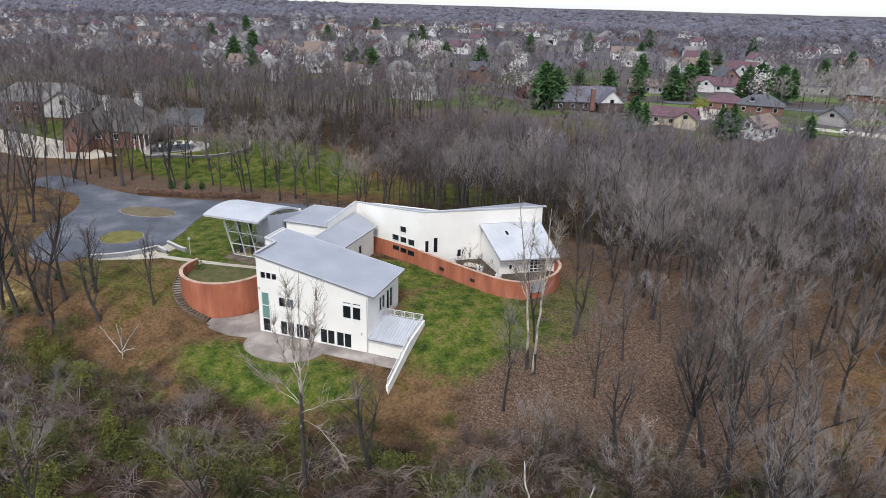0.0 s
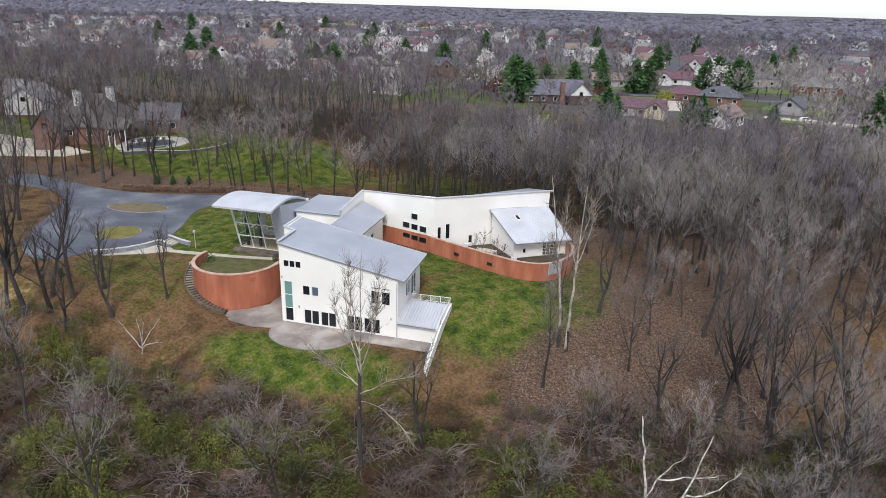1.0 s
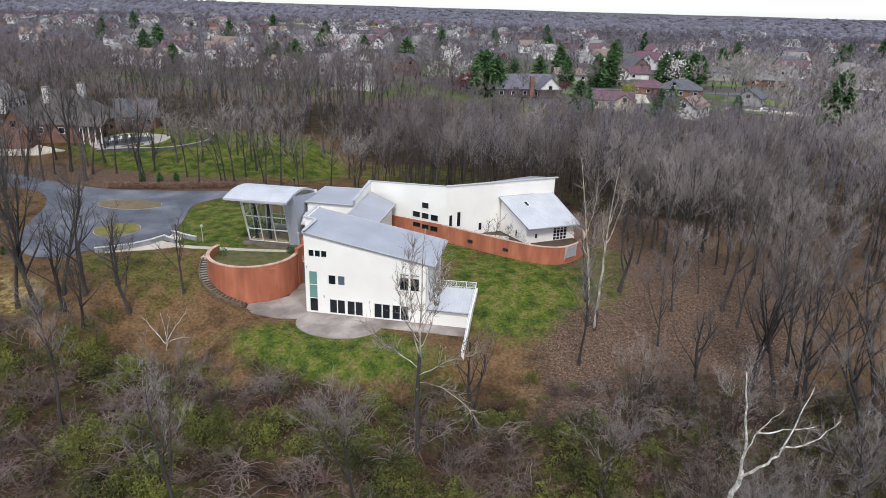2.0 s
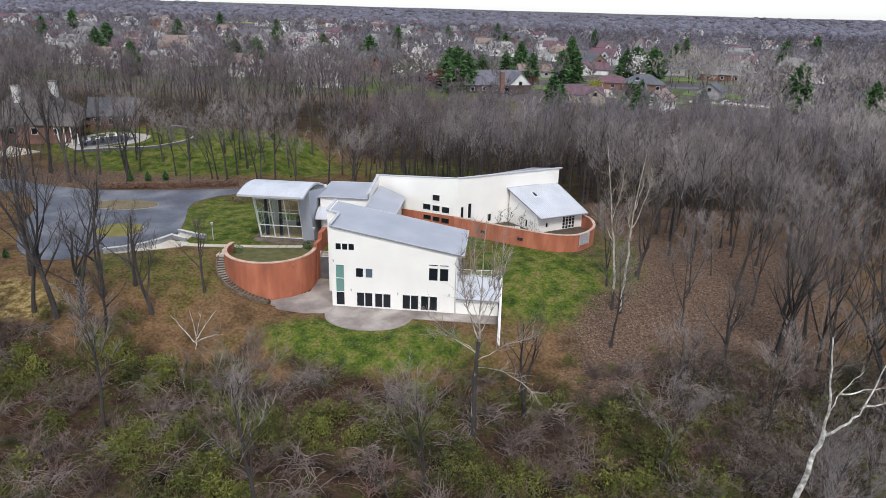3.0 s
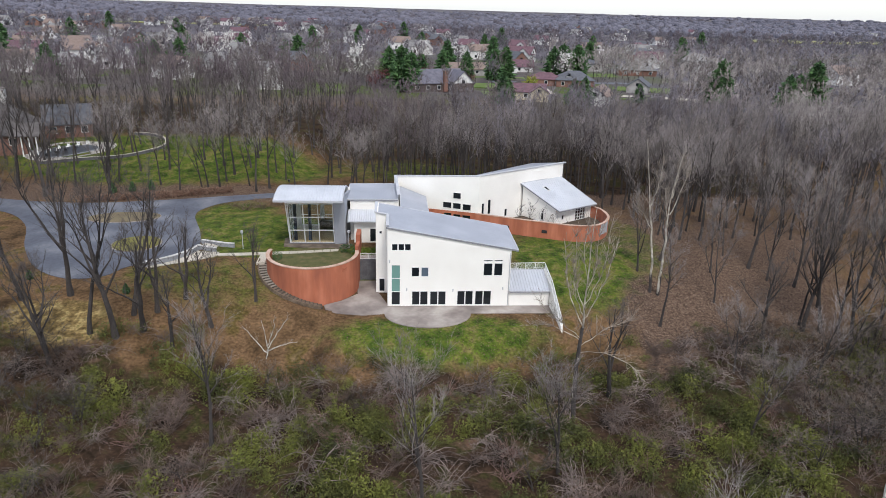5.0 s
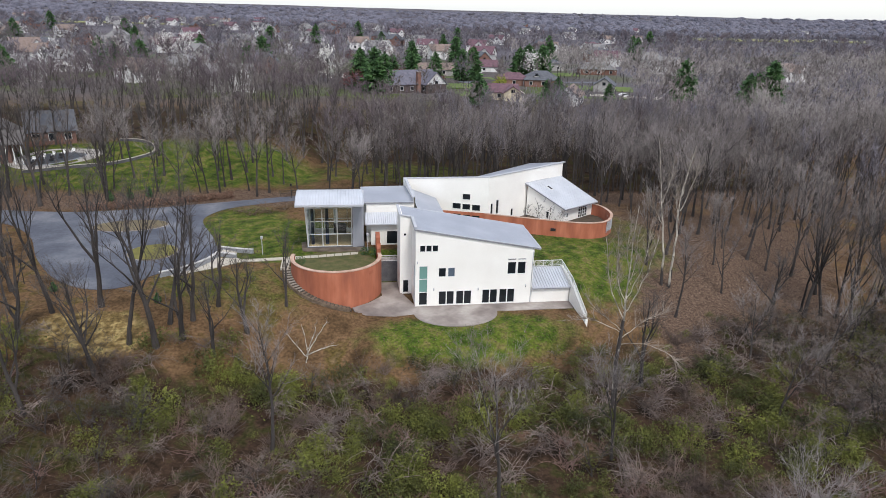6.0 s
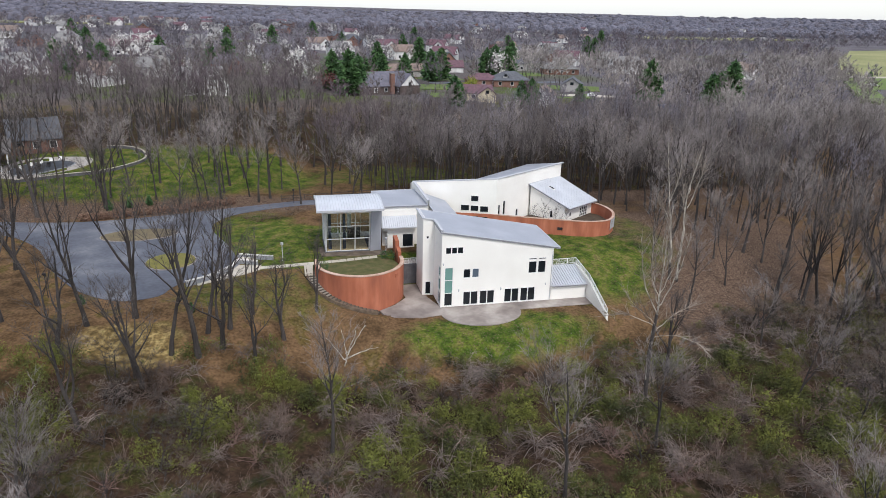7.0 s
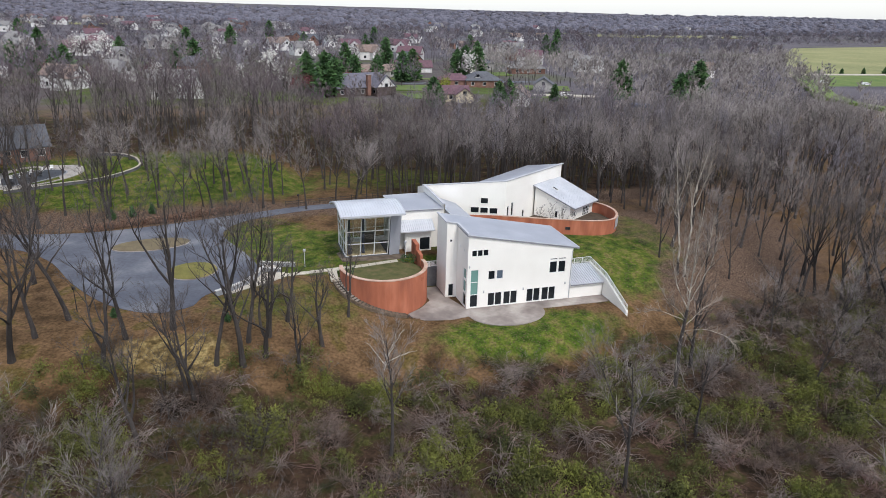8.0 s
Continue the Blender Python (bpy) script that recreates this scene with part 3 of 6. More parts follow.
    cheek.v += [(CX + r * math.cos(a), CY + r * math.sin(a), z) for r, z in ((CR + 1.16, zt - 0.6), (CR + 1.34, zt - 0.6), (CR + 1.34, zt), (CR + 1.16, zt))]
    if i:
        k = 4 * i - 4
        cheek.f += [(k + j, k + (j + 1) % 4, k + 4 + (j + 1) % 4, k + 4 + j) for j in range(4)]
cheek.f += [(0, 1, 2, 3), (4 * N_STEP + 3, 4 * N_STEP + 2, 4 * N_STEP + 1, 4 * N_STEP)]
part("cheek_wall", cheek, STEP_DIRT, stair, "dirty low cheek wall")

# ---------------------------------------------------------------- the house
house = thing("house", (0, 0, 0), "white stucco modern house with grey shed roofs", "house")


def roof_slab(name, poly, zf, thick, material, label="", seams=None, trim=True):
    """A roof slab over a plan polygon; seams: (direction, spacing, rib height)."""
    ob = part(name, Shape().prism(poly, lambda x, y: zf(x, y) - thick, zf), material, house, label)
    if trim:
        edge, lip = Shape(), Shape()
        n = len(poly)
        for i in range(n):
            (x0, y0), (x1, y1) = poly[i], poly[(i + 1) % n]
            edge.beam((x0, y0, zf(x0, y0) - thick * 0.5), (x1, y1, zf(x1, y1) - thick * 0.5), 0.08, thick * 0.9)
            lip.beam((x0, y0, zf(x0, y0) + 0.03), (x1, y1, zf(x1, y1) + 0.03), 0.14, 0.08)
        # dark tone paints the shadow below the pale drip edge
        part("fascia", edge, FASCIA_SHADE, ob)
        part("drip_edge", lip, FASCIA, ob, "pale metal drip edge")
    if seams:
        (dx, dy), gap, h = seams
        L = math.hypot(dx, dy)
        dx, dy = dx / L, dy / L
        nx, ny = -dy, dx
        ds = [x * nx + y * ny for x, y in poly]
        s = min(ds) + gap / 2
        while s < max(ds):
            hits = []
            for i in range(len(poly)):
                (x0, y0), (x1, y1) = poly[i], poly[(i + 1) % len(poly)]
                a, b = x0 * nx + y0 * ny - s, x1 * nx + y1 * ny - s
                if (a < 0) != (b < 0):
                    t = a / (a - b)
                    hits.append((x0 + (x1 - x0) * t, y0 + (y1 - y0) * t))
            if len(hits) == 2:
                (x0, y0), (x1, y1) = hits
                part("seam", Shape().beam((x0, y0, zf(x0, y0) + h / 2), (x1, y1, zf(x1, y1) + h / 2), 0.06, h), material, ob)
            s += gap
    return ob


# front block
FL, FR, BR, BL, P1, P2 = (-0.6, 0.0), (17.3, 0.0), (17.3, 10.4), (-2.4, 10.4), (-2.4, 5.2), (-0.6, 5.2)


def front_top(x, y):
    return 11.95 - 0.178 * x + 0.02 * y


front_open = [(0.6, 1.45 + 0.03, 8.62, 9.68), (1.52, 2.4, 8.62, 9.68), (2.45, 3.35, 8.62, 9.68), (0.55, 1.85, 0.15, 6.45), (3.45, 4.6, 4.6, 6.1), (4.85, 5.95, 4.6, 6.1),
              (13.9, 15.25, 4.75, 6.75), (15.45, 16.75, 4.75, 6.75), (13.9, 15.25, 6.98, 7.28), (15.45, 16.75, 6.98, 7.28),
              (3.5, 5.95, 0.08, 2.4), (6.15, 8.6, 0.08, 2.4), (10.15, 12.6, 0.08, 2.45), (12.8, 15.3, 0.08, 2.45)]
s = wall(Shape(), FL, FR, -0.3, front_top(*FL), front_top(*FR), 0.35, front_open)
part("wall", s, STUCCO, house)
for i, (u0, u1, z0, z1) in enumerate(front_open):
    if i == 3:
        window(house, FL, FR, u0, u1, z0, z1, 1, 3, [GLASS, GLASS_GREEN, GLASS_GREEN])
    elif i >= 10:
        window(house, FL, FR, u0, u1, z0, z1, 2, 1, GLASS, name="patio_door", bar=0.11)
    elif i == 5:
        window(house, FL, FR, u0, u1, z0, z1, 1, 1, GLASS_BLUE)
    else:
        window(house, FL, FR, u0, u1, z0, z1, 1, 1, GLASS)
right_open = [(3.6, 4.5, 4.8, 7.0), (4.6, 5.5, 4.8, 7.0), (6.1, 7.2, 3.9, 7.1), (7.3, 8.3, 3.9, 7.1)]
part("wall", wall(Shape(), FR, BR, -0.3, front_top(*FR), front_top(*BR), 0.35, right_open), STUCCO, house)
for o in right_open:
    window(house, FR, BR, *o)
part("wall", wall(Shape(), BR, BL, -0.3, front_top(*BR), front_top(*BL), 0.35), STUCCO, house)
part("wall", wall(Shape(), BL, P1, -0.3, front_top(*BL) + 0.25, front_top(*P1) + 0.25, 0.35), STUCCO, house)
b_open = [(0.5, 0.95, 9.4, 9.9), (0.45, 1.35, 0.1, 2.25)]
part("wall", wall(Shape(), P1, P2, -0.3, front_top(*P1) + 0.25, front_top(*P2) + 0.1, 0.35, b_open), STUCCO, house)
for o in b_open:
    window(house, P1, P2, *o)
c_open = [(3.4, 4.75, 4.7, 6.4), (3.4, 4.75, 2.5, 4.5), (3.4, 4.75, 0.15, 2.3), (1.2, 1.6, 9.0, 9.4), (3.1, 3.5, 9.0, 9.4)]
part("wall", wall(Shape(), P2, FL, -0.3, front_top(*P2), front_top(*FL), 0.35, c_open), STUCCO, house)
for i, o in enumerate(c_open):
    window(house, P2, FL, *o, glass=(GLASS_GREEN if i < 2 else GLASS))
roof_slab("roof", [(-0.75, -0.15), (18.25, -0.15), (18.25, 10.6), (-2.15, 10.6), (-2.15, 5.45), (-0.75, 5.45)], lambda x, y: front_top(x, y) + 0.12, 0.24, ROOF, "smooth grey membrane shed roof")
parapet = Shape()
for a, b in ((BL, P1), (P1, P2), (P2, FL)):
    parapet.beam((*a, front_top(*a) + 0.33), (*b, front_top(*b) + 0.33), 0.4, 0.16)
part("parapet_cap", parapet, FASCIA, house)
part("floor_slab", Shape().box(-0.2, 16.9, 0.4, 10.0, 3.2, 3.5), CONCRETE, house)
part("downpipe", Shape().tube([(17.15, -0.08, 8.3), (17.15, -0.08, 0.1)], [0.06, 0.06], 8), FASCIA, house)

# low garage-like bay with ribbed roof, rail and sloping wall
part("wall", wall(Shape(), (17.35, 0.0), (23.3, 0.0), -0.3, 2.25, 2.25, 0.25), STUCCO, house, "white bay wall")


def deck_top(x, y):
    return 2.42 + 0.26 * (y + 0.4)


roof_slab("bay_roof", [(17.35, -0.4), (23.3, -0.4), (23.3, 5.0), (17.35, 5.0)], deck_top, 0.16, ROOF_PALE, "ribbed pale metal roof", ((0, 1), 0.42, 0.17))
retwall = Shape()
for (ya, za), (yb, zb_) in zip([(5.2, 4.0), (-0.4, 3.2), (-7.5, 0.35)][:-1], [(5.2, 4.0), (-0.4, 3.2), (-7.5, 0.35)][1:]):
    retwall.hexa([(23.4, ya, -1.6), (23.75, ya, -1.6), (23.75, yb, -1.6), (23.4, yb, -1.6)], [(23.4, ya, za), (23.75, ya, za), (23.75, yb, zb_), (23.4, yb, zb_)])
part("sloping_wall", retwall, STUCCO, house, "white wall stepping down the slope")


def railing(name, pts, h, label, gap=0.14):
    r = thing(name, pts[0], label, "railing")
    for a, b in zip(pts[:-1], pts[1:]):
        a, b = Vector(a), Vector(b)
        L = (b - a).length
        up = Vector((0, 0, h))
        part("top_rail", Shape().beam(a + up, b + up, 0.07, 0.06), FRAME, r)
        part("bottom_rail", Shape().beam(a + up * 0.1, b + up * 0.1, 0.05, 0.05), FRAME, r)
        n = max(1, round(L / 1.6))
        for i in range(n + 1):
            p = a + (b - a) * i / n
            part("post", Shape().beam(p, p + up, 0.07, 0.07), FRAME, r)
        m = int(L / gap)
        for i in range(1, m):
            p = a + (b - a) * i / m
            part("baluster", Shape().beam(p + up * 0.1, p + up, 0.025, 0.025), FRAME, r)
    return r


railing("deck_railing", [(17.6, 5.1, 3.85), (23.55, 5.1, 3.95), (23.57, -0.4, 3.15), (23.57, -7.4, 0.35)], 0.95, "white metal railing round the ribbed bay roof")

# link between the front block and the rear wing
LB, LRT, LFR, LFL = (1.2, 27.6), (5.6, 26.9), (5.9, 10.4), (1.6, 10.4)


def link_top(x, y):
    return 10.95 - 0.33 * (x - 1.3)


link_open = [(3.2, 5.0, 4.2, 6.6), (6.2, 8.0, 4.2, 6.6), (10.4, 11.6, 4.2, 7.4)]
part("wall", wall(Shape(), (5.4, 10.5), (5.3, 26.8), 2.0, link_top(5.4, 0) - 0.2, link_top(5.3, 0) - 0.2, 0.3, link_open), STUCCO, house)
for o in link_open:
    window(house, (5.4, 10.5), (5.3, 26.8), *o)
roof_slab("link_roof", [(1.4, 10.7), (6.1, 10.7), (6.0, 26.7), (1.3, 28.0)], link_top, 0.22, ROOF, "smooth grey link roof")
# tall rear wing
TL, TM, TR = (0.3, 29.4), (15.4, 24.4), (33.4, 37.1)
rear1 = [(4.3, 5.75, 9.3, 10.45), (2.45, 4.05, 7.45, 8.6), (4.3, 5.8, 7.4, 8.55), (6.1, 7.65, 7.3, 8.5), (2.65, 4.1, 5.75, 6.55), (4.45, 5.8, 5.6, 6.45), (6.15, 7.6, 5.5, 6.4)]
L1 = math.hypot(TM[0] - TL[0], TM[1] - TL[1])
rear1 = [(L1 - 9.05 + a, L1 - 9.05 + b, c, d) for a, b, c, d in rear1]
ZBAND = 7.0
white1 = [o for o in rear1 if o[2] > ZBAND]
red1 = [o for o in rear1 if o[2] < ZBAND]
part("wall", wall(Shape(), TL, TM, ZBAND, 12.5, 13.75, 0.4, white1), STUCCO, house, "tall white angled wall")
red_off = (-0.02, -0.06)
part("wall_base", wall(Shape(), (TL[0] + red_off[0], TL[1] + red_off[1]), (TM[0] + red_off[0], TM[1] + red_off[1]), 3.0, ZBAND, ZBAND, 0.4, red1), TERRACOTTA, house, "terracotta base of the tall wall")
for o in rear1:
    window(house, TL, TM, *o, out=0.09, bar=0.05, frame_mat=FRAME if o[2] > ZBAND else DARKMETAL)
rear2 = [(0.7, 1.4, 6.45, 8.7), (2.2, 3.0, 6.4, 9.15), (6.5, 7.25, 5.3, 6.75)]
part("wall", wall(Shape(), TM, TR, 3.0, 13.75, 13.6, 0.4, rear2), STUCCO, house, "tall white angled wall")
for o in rear2:
    window(house, TM, TR, *o)
RB = (36.0, 33.4)
part("wall", wall(Shape(), TR, (28.5, 44.0), 3.0, 13.6, 11.9, 0.4), STUCCO, house)
part("wall", wall(Shape(), (28.5, 44.0), (14.7, 37.6), 3.0, 11.9, 10.4, 0.4), STUCCO, house)
part("wall", wall(Shape(), (14.7, 37.6), (1.3, 36.6), 3.0, 10.4, 10.5, 0.4), STUCCO, house)
part("wall", wall(Shape(), (1.3, 36.6), TL, 3.0, 10.5, 12.5, 0.4), STUCCO, house)
part("roof", Shape().add([(0.4, 29.7, 12.2), (15.3, 24.8, 13.4), (14.7, 37.4, 10.3), (1.5, 36.4, 10.4)], [(0, 1, 2, 3)]).add([(0.4, 29.7, 11.9), (15.3, 24.8, 13.1), (14.7, 37.4, 10.0), (1.5, 36.4, 10.1)], [(3, 2, 1, 0)]), ROOF, house, "grey membrane roof behind the parapet")
part("roof", Shape().add([(15.4, 24.8, 13.5), (33.9, 37.6, 13.65), (28.6, 44.2, 12.0), (14.6, 37.6, 10.5)], [(0, 1, 2, 3)]).add([(15.4, 24.8, 13.2), (33.9, 37.6, 13.35), (28.6, 44.2, 11.7), (14.6, 37.6, 10.2)], [(3, 2, 1, 0)]), ROOF, house, "grey metal roof of the rear wing")
caps = Shape()
caps.beam((TL[0], TL[1] + 0.15, 12.56), (TM[0], TM[1] + 0.2, 13.81), 0.5, 0.14).beam((TM[0], TM[1] + 0.2, 13.83), (TR[0] + 0.5, TR[1] + 0.5, 13.68), 0.55, 0.16)
part("parapet_cap", caps, FASCIA, house)
part("wall", wall(Shape(), (1.25, 18.0), (0.8, 29.4), 9.5, 12.0, 12.6, 0.2), STUCCO, house)
part("wall", wall(Shape(), (0.6, 29.4), (1.05, 18.0), 9.5, 12.6, 12.0, 0.2), STUCCO, house)
part("parapet_cap", Shape().beam((1.05, 17.95, 12.05), (0.62, 29.4, 12.66), 0.5, 0.09), FASCIA, house)

# shed-roofed garden wing
SA, SB, SC, SD = (24.4, 30.3), (29.4, 24.2), (37.5, 29.7), (33.0, 36.3)


def shed_top(x, y):
    k = ((x - 24.0) * 0.62 - (y - 30.2) * 0.785) / 9.0
    return 11.1 - 3.25 * k


side_open = [(4.6, 5.25, 5.2, 6.6)]
part("wall", wall(Shape(), SA, SB, 3.6, shed_top(*SA) - 0.25, shed_top(*SB) - 0.2, 0.3, side_open), STUCCO, house)
for o in side_open:
    window(house, SA, SB, *o)
fr_open = [(1.7, 2.3, 5.6, 6.5), (5.4, 8.2, 4.9, 7.35)]
part("wall", wall(Shape(), SB, SC, 3.6, shed_top(*SB) - 0.2, shed_top(*SC) - 0.2, 0.3, fr_open), STUCCO, house)
window(house, SB, SC, *fr_open[0])
window(house, SB, SC, *fr_open[1], cols=4, rows=4)
part("wall", wall(Shape(), SC, SD, 3.6, shed_top(*SC) - 0.2, shed_top(*SD) - 0.25, 0.3), STUCCO, house)
shed = roof_slab("shed_roof", [(23.9, 30.3), (29.9, 23.2), (38.4, 29.2), (33.0, 37.0)], shed_top, 0.22, ROOF_PALE, "pale standing-seam shed roof", ((0.62, -0.785), 0.42, 0.05))
sk = Shape()
for ux, uy in ((28.2, 30.6),):
    sk.prism([(ux, uy), (ux + 0.75, uy - 0.95), (ux + 1.35, uy - 0.5), (ux + 0.6, uy + 0.45)], lambda x, y: shed_top(x, y), lambda x, y: shed_top(x, y) + 0.2)
sky_light = part("skylight", sk, FRAME, house)
part("pane", Shape().prism([(28.33, 30.55), (28.97, 29.75), (29.38, 30.07), (28.74, 30.88)], lambda x, y: shed_top(x, y) + 0.19, lambda x, y: shed_top(x, y) + 0.22), GLASS, sky_light)

# middle block, canopy and entrance
part("mid_wall", wall(Shape(), (-7.0, 18.1), (1.1, 18.1), 3.5, 11.05, 11.05, 0.35, [(3.0, 5.4, 4.25, 6.55)]), STUCCO, house)
window(house, (-7.0, 18.1), (1.1, 18.1), 3.0, 5.4, 4.25, 6.55, 2, 1, GLASS, name="door")
roof_slab("flat_roof", [(-7.6, 17.9), (0.95, 17.9), (0.75, 28.9), (-7.6, 28.4)], lambda x, y: 11.2, 0.2, ROOF, "low grey membrane roof")
part("wall", wall(Shape(), (0.5, 28.4), (-7.4, 28.2), 3.5, 11.0, 11.0, 0.3), STUCCO, house)


def canopy_top(x, y):
    return 8.1 + 1.35 * math.sin(min(max((y - 15.6) / 2.6, 0), 1) * math.pi / 2)


can = Shape()
rows = []
for i in range(9):
    y = 15.55 + 2.5 * i / 8
    rows.append((y, canopy_top(0, y)))
for (ya, za), (yb, zb_) in zip(rows[:-1], rows[1:]):
    can.hexa([(-7.3, ya, za - 0.16), (-1.2, ya, za - 0.16), (-1.2, yb, zb_ - 0.16), (-7.3, yb, zb_ - 0.16)], [(-7.3, ya, za), (-1.2, ya, za), (-1.2, yb, zb_), (-7.3, yb, zb_)])
canopy = part("canopy", can, ROOF_PALE, house, "small curved ribbed metal canopy")
for i in range(17):
    x = -7.15 + i * 0.365
    part("rib", Shape().tube([(x, y, z + 0.02) for y, z in rows], [0.07] * 9, 4), ROOF_PALE, canopy)
part("wall", wall(Shape(), (-6.3, 16.6), (-1.6, 16.6), 3.5, 8.1, 8.1, 0.3, [(2.6, 4.5, 4.25, 6.6)]), STUCCO, house)
window(house, (-6.3, 16.6), (-1.6, 16.6), 2.6, 4.5, 4.25, 6.6, 1, 1, GLASS, name="door")
part("wall", wall(Shape(), (-2.2, 10.4), (-2.2, 16.6), 0.0, 3.3, 3.3, 0.3), STONE_DARK, house)
railing("terrace_railing", [(-5.0, 10.2, 3.5), (-2.45, 10.2, 3.5)], 1.0, "white metal railing beside the front block")
part("lower_wall", wall(Shape(), (-5.6, 10.2), (-2.4, 10.2), -0.2, 3.5, 3.5, 0.3), STONE_DARK, house, "dark grey block wall under the terrace")
part("terrace_slab", Shape().box(-5.6, -2.4, 10.5, 16.6, 3.3, 3.5), CONCRETE, house)

# entrance pavilion: leaning glass front under a vaulted metal roof
pav = thing("entrance_pavilion", (-13, 17, UP), "glazed entrance pavilion with a vaulted pale metal roof", "pavilion")
PX0, PX1 = -16.7, -9.55
prof = []
for i in range(15):
    t = i / 14
    y = 10.9 + 12.9 * t
    prof.append((y, 12.85 + 0.95 * math.sin(math.pi * min(t * 1.02, 1)) ** 0.9 - 1.2 * t * t))
v = Shape()


def arched(sh, prof, x0, x1, thick):
    """A curved sheet over the profile, from x0 to x1."""
    k = len(sh.v)
    for y, z in prof:
        sh.v += [(x0, y, z - thick), (x1, y, z - thick), (x1, y, z), (x0, y, z)]
    for i in range(len(prof) - 1):
        for j in range(4):
            sh.f.append((k + 4 * i + j, k + 4 * i + (j + 1) % 4, k + 4 * i + 4 + (j + 1) % 4, k + 4 * i + 4 + j))
    n = k + 4 * len(prof)
    sh.f += [(k + 3, k + 2, k + 1, k), (n - 4, n - 3, n - 2, n - 1)]


arched(v, prof, -18.25, -7.7, 0.22)
vault = part("vault_roof", v, ROOF_PALE, pav, "pale ribbed vaulted metal roof")
for i in range(25):
    x = -18.15 + i * 0.433
    part("rib", Shape().tube([(x, y, z + 0.02) for y, z in prof], [0.07] * 15, 4), ROOF_PALE, vault)
edge = Shape()
edge.beam((-18.3, 10.9, 12.72), (-7.65, 10.9, 12.72), 0.1, 0.3)
for x in (-18.3, -7.65):
    for (ya, za), (yb, zb_) in zip(prof[:-1], prof[1:]):
        edge.beam((x, ya, za - 0.12), (x, yb, zb_ - 0.12), 0.08, 0.32)
part("fascia", edge, FASCIA, vault)
# grey side wall and back
gw = Shape()
gw.hexa([(-9.4, 15.7, 3.6), (-7.6, 15.9, 3.6), (-7.6, 16.2, 3.6), (-9.4, 16.0, 3.6)], [(-9.4, 13.6, 12.9), (-7.9, 13.6, 12.9), (-7.9, 13.9, 12.9), (-9.4, 13.9, 12.9)])
gw.hexa([(-7.9, 15.8, 3.6), (-7.6, 15.8, 3.6), (-7.3, 23.4, 3.6), (-7.6, 23.4, 3.6)], [(-7.9, 13.6, 13.2), (-7.6, 13.6, 13.2), (-7.3, 23.4, 11.4), (-7.6, 23.4, 11.4)])
part("side_wall", gw, STUCCO_GREY, pav, "grey stucco side wall")
# rear windows are an addition that lets daylight onto the pavilion floor
part("back_wall", wall(Shape(), (-7.3, 23.5), (-16.9, 23.5), 3.6, 11.9, 11.9, 0.3, [(1.2, 4.6, 5.0, 10.6), (5.2, 8.6, 5.0, 10.6)]), STUCCO, pav, "white inner wall with openings added to light the room")
for u in (1.2, 5.2):
    window(pav, (-7.3, 23.5), (-16.9, 23.5), u, u + 3.4, 5.0, 10.6, 2, 3, GLASS_CLEAR)
part("plinth", Shape().prism([(-17.0, 15.75), (-7.4, 15.6), (-7.2, 23.6), (-17.0, 23.6)], 3.4, UP + 0.1), STONE_DARK, pav, "dark block plinth")
MULCH = mat("brown_mulch", (0.075, 0.055, 0.042), (0.17, 0.135, 0.105), 0.7, 6, 1.0)
solid("planting_bed", Shape().prism([(-17.6, 14.2), (-12, 13.5), (-7.0, 13.4), (-6.6, 15.9), (-7.4, 15.55), (-17.0, 15.7), (-17.2, 19), (-18.0, 18.5)], UP - 0.3, UP + 0.05), MULCH, "bare brown planting bed before the pavilion", "garden bed", "structure")
WOODFLOOR = mat("wood_floor", (0.52, 0.38, 0.2), (0.62, 0.47, 0.27), 0.6, 8, 0.5, stretch=(1, 6, 1))
part("floor", Shape().box(PX0 + 0.1, PX1 - 0.1, 16.4, 23.1, UP + 0.1, UP + 0.16), WOODFLOOR, pav, "light wooden floor")


def lean(z):
    return 16.15 - (z - 4.25) * (16.15 - 14.1) / (11.5 - 4.25)


front = Shape()
ZL = [4.25, 6.6, 9.0, 11.5]
XL = [PX0, PX0 + 2.38, PX0 + 4.76, PX1]
for x in XL:
    front.beam((x, lean(4.2), 4.2), (x, lean(11.6), 11.6), 0.15, 0.15, (0, 1, 0))
for z in ZL:
    front.beam((PX0, lean(z), z), (PX1, lean(z), z), 0.14, 0.14)
front.beam((PX0 - 0.3, lean(11.7), 11.75), (PX1 + 0.3, lean(11.7), 11.75), 0.3, 0.35)
ff = part("front_frame", front, FRAME, pav, "white glazing frame leaning outwards")
for i in range(3):
    for j in range(3):
        z0, z1 = ZL[j] + 0.08, ZL[j + 1] - 0.08
        g = Shape().hexa([(XL[i] + 0.08, lean(z0), z0), (XL[i + 1] - 0.08, lean(z0), z0), (XL[i + 1] - 0.08, lean(z0) + 0.03, z0), (XL[i] + 0.08, lean(z0) + 0.03, z0)],
                         [(XL[i] + 0.08, lean(z1), z1), (XL[i + 1] - 0.08, lean(z1), z1), (XL[i + 1] - 0.08, lean(z1) + 0.03, z1), (XL[i] + 0.08, lean(z1) + 0.03, z1)])
        ob = part("pane", g, GLASS_CLEAR, ff)
        ob.visible_shadow = False
side = Shape()
YL = [0.0, 0.33, 0.66, 1.0]


def sidept(k, z):
    return (PX0 - 0.05 - (z - 4.25) * 0.03, lean(z) + (22.9 - lean(z)) * k, z)


for k in YL:
    side.beam(sidept(k, 4.2), sidept(k, 11.7), 0.18, 0.18, (1, 0, 0))
for z in ZL:
    side.beam(sidept(0, z), sidept(1, z), 0.16, 0.16)
sf = part("side_frame", side, FRAME, pav, "white side glazing frame")
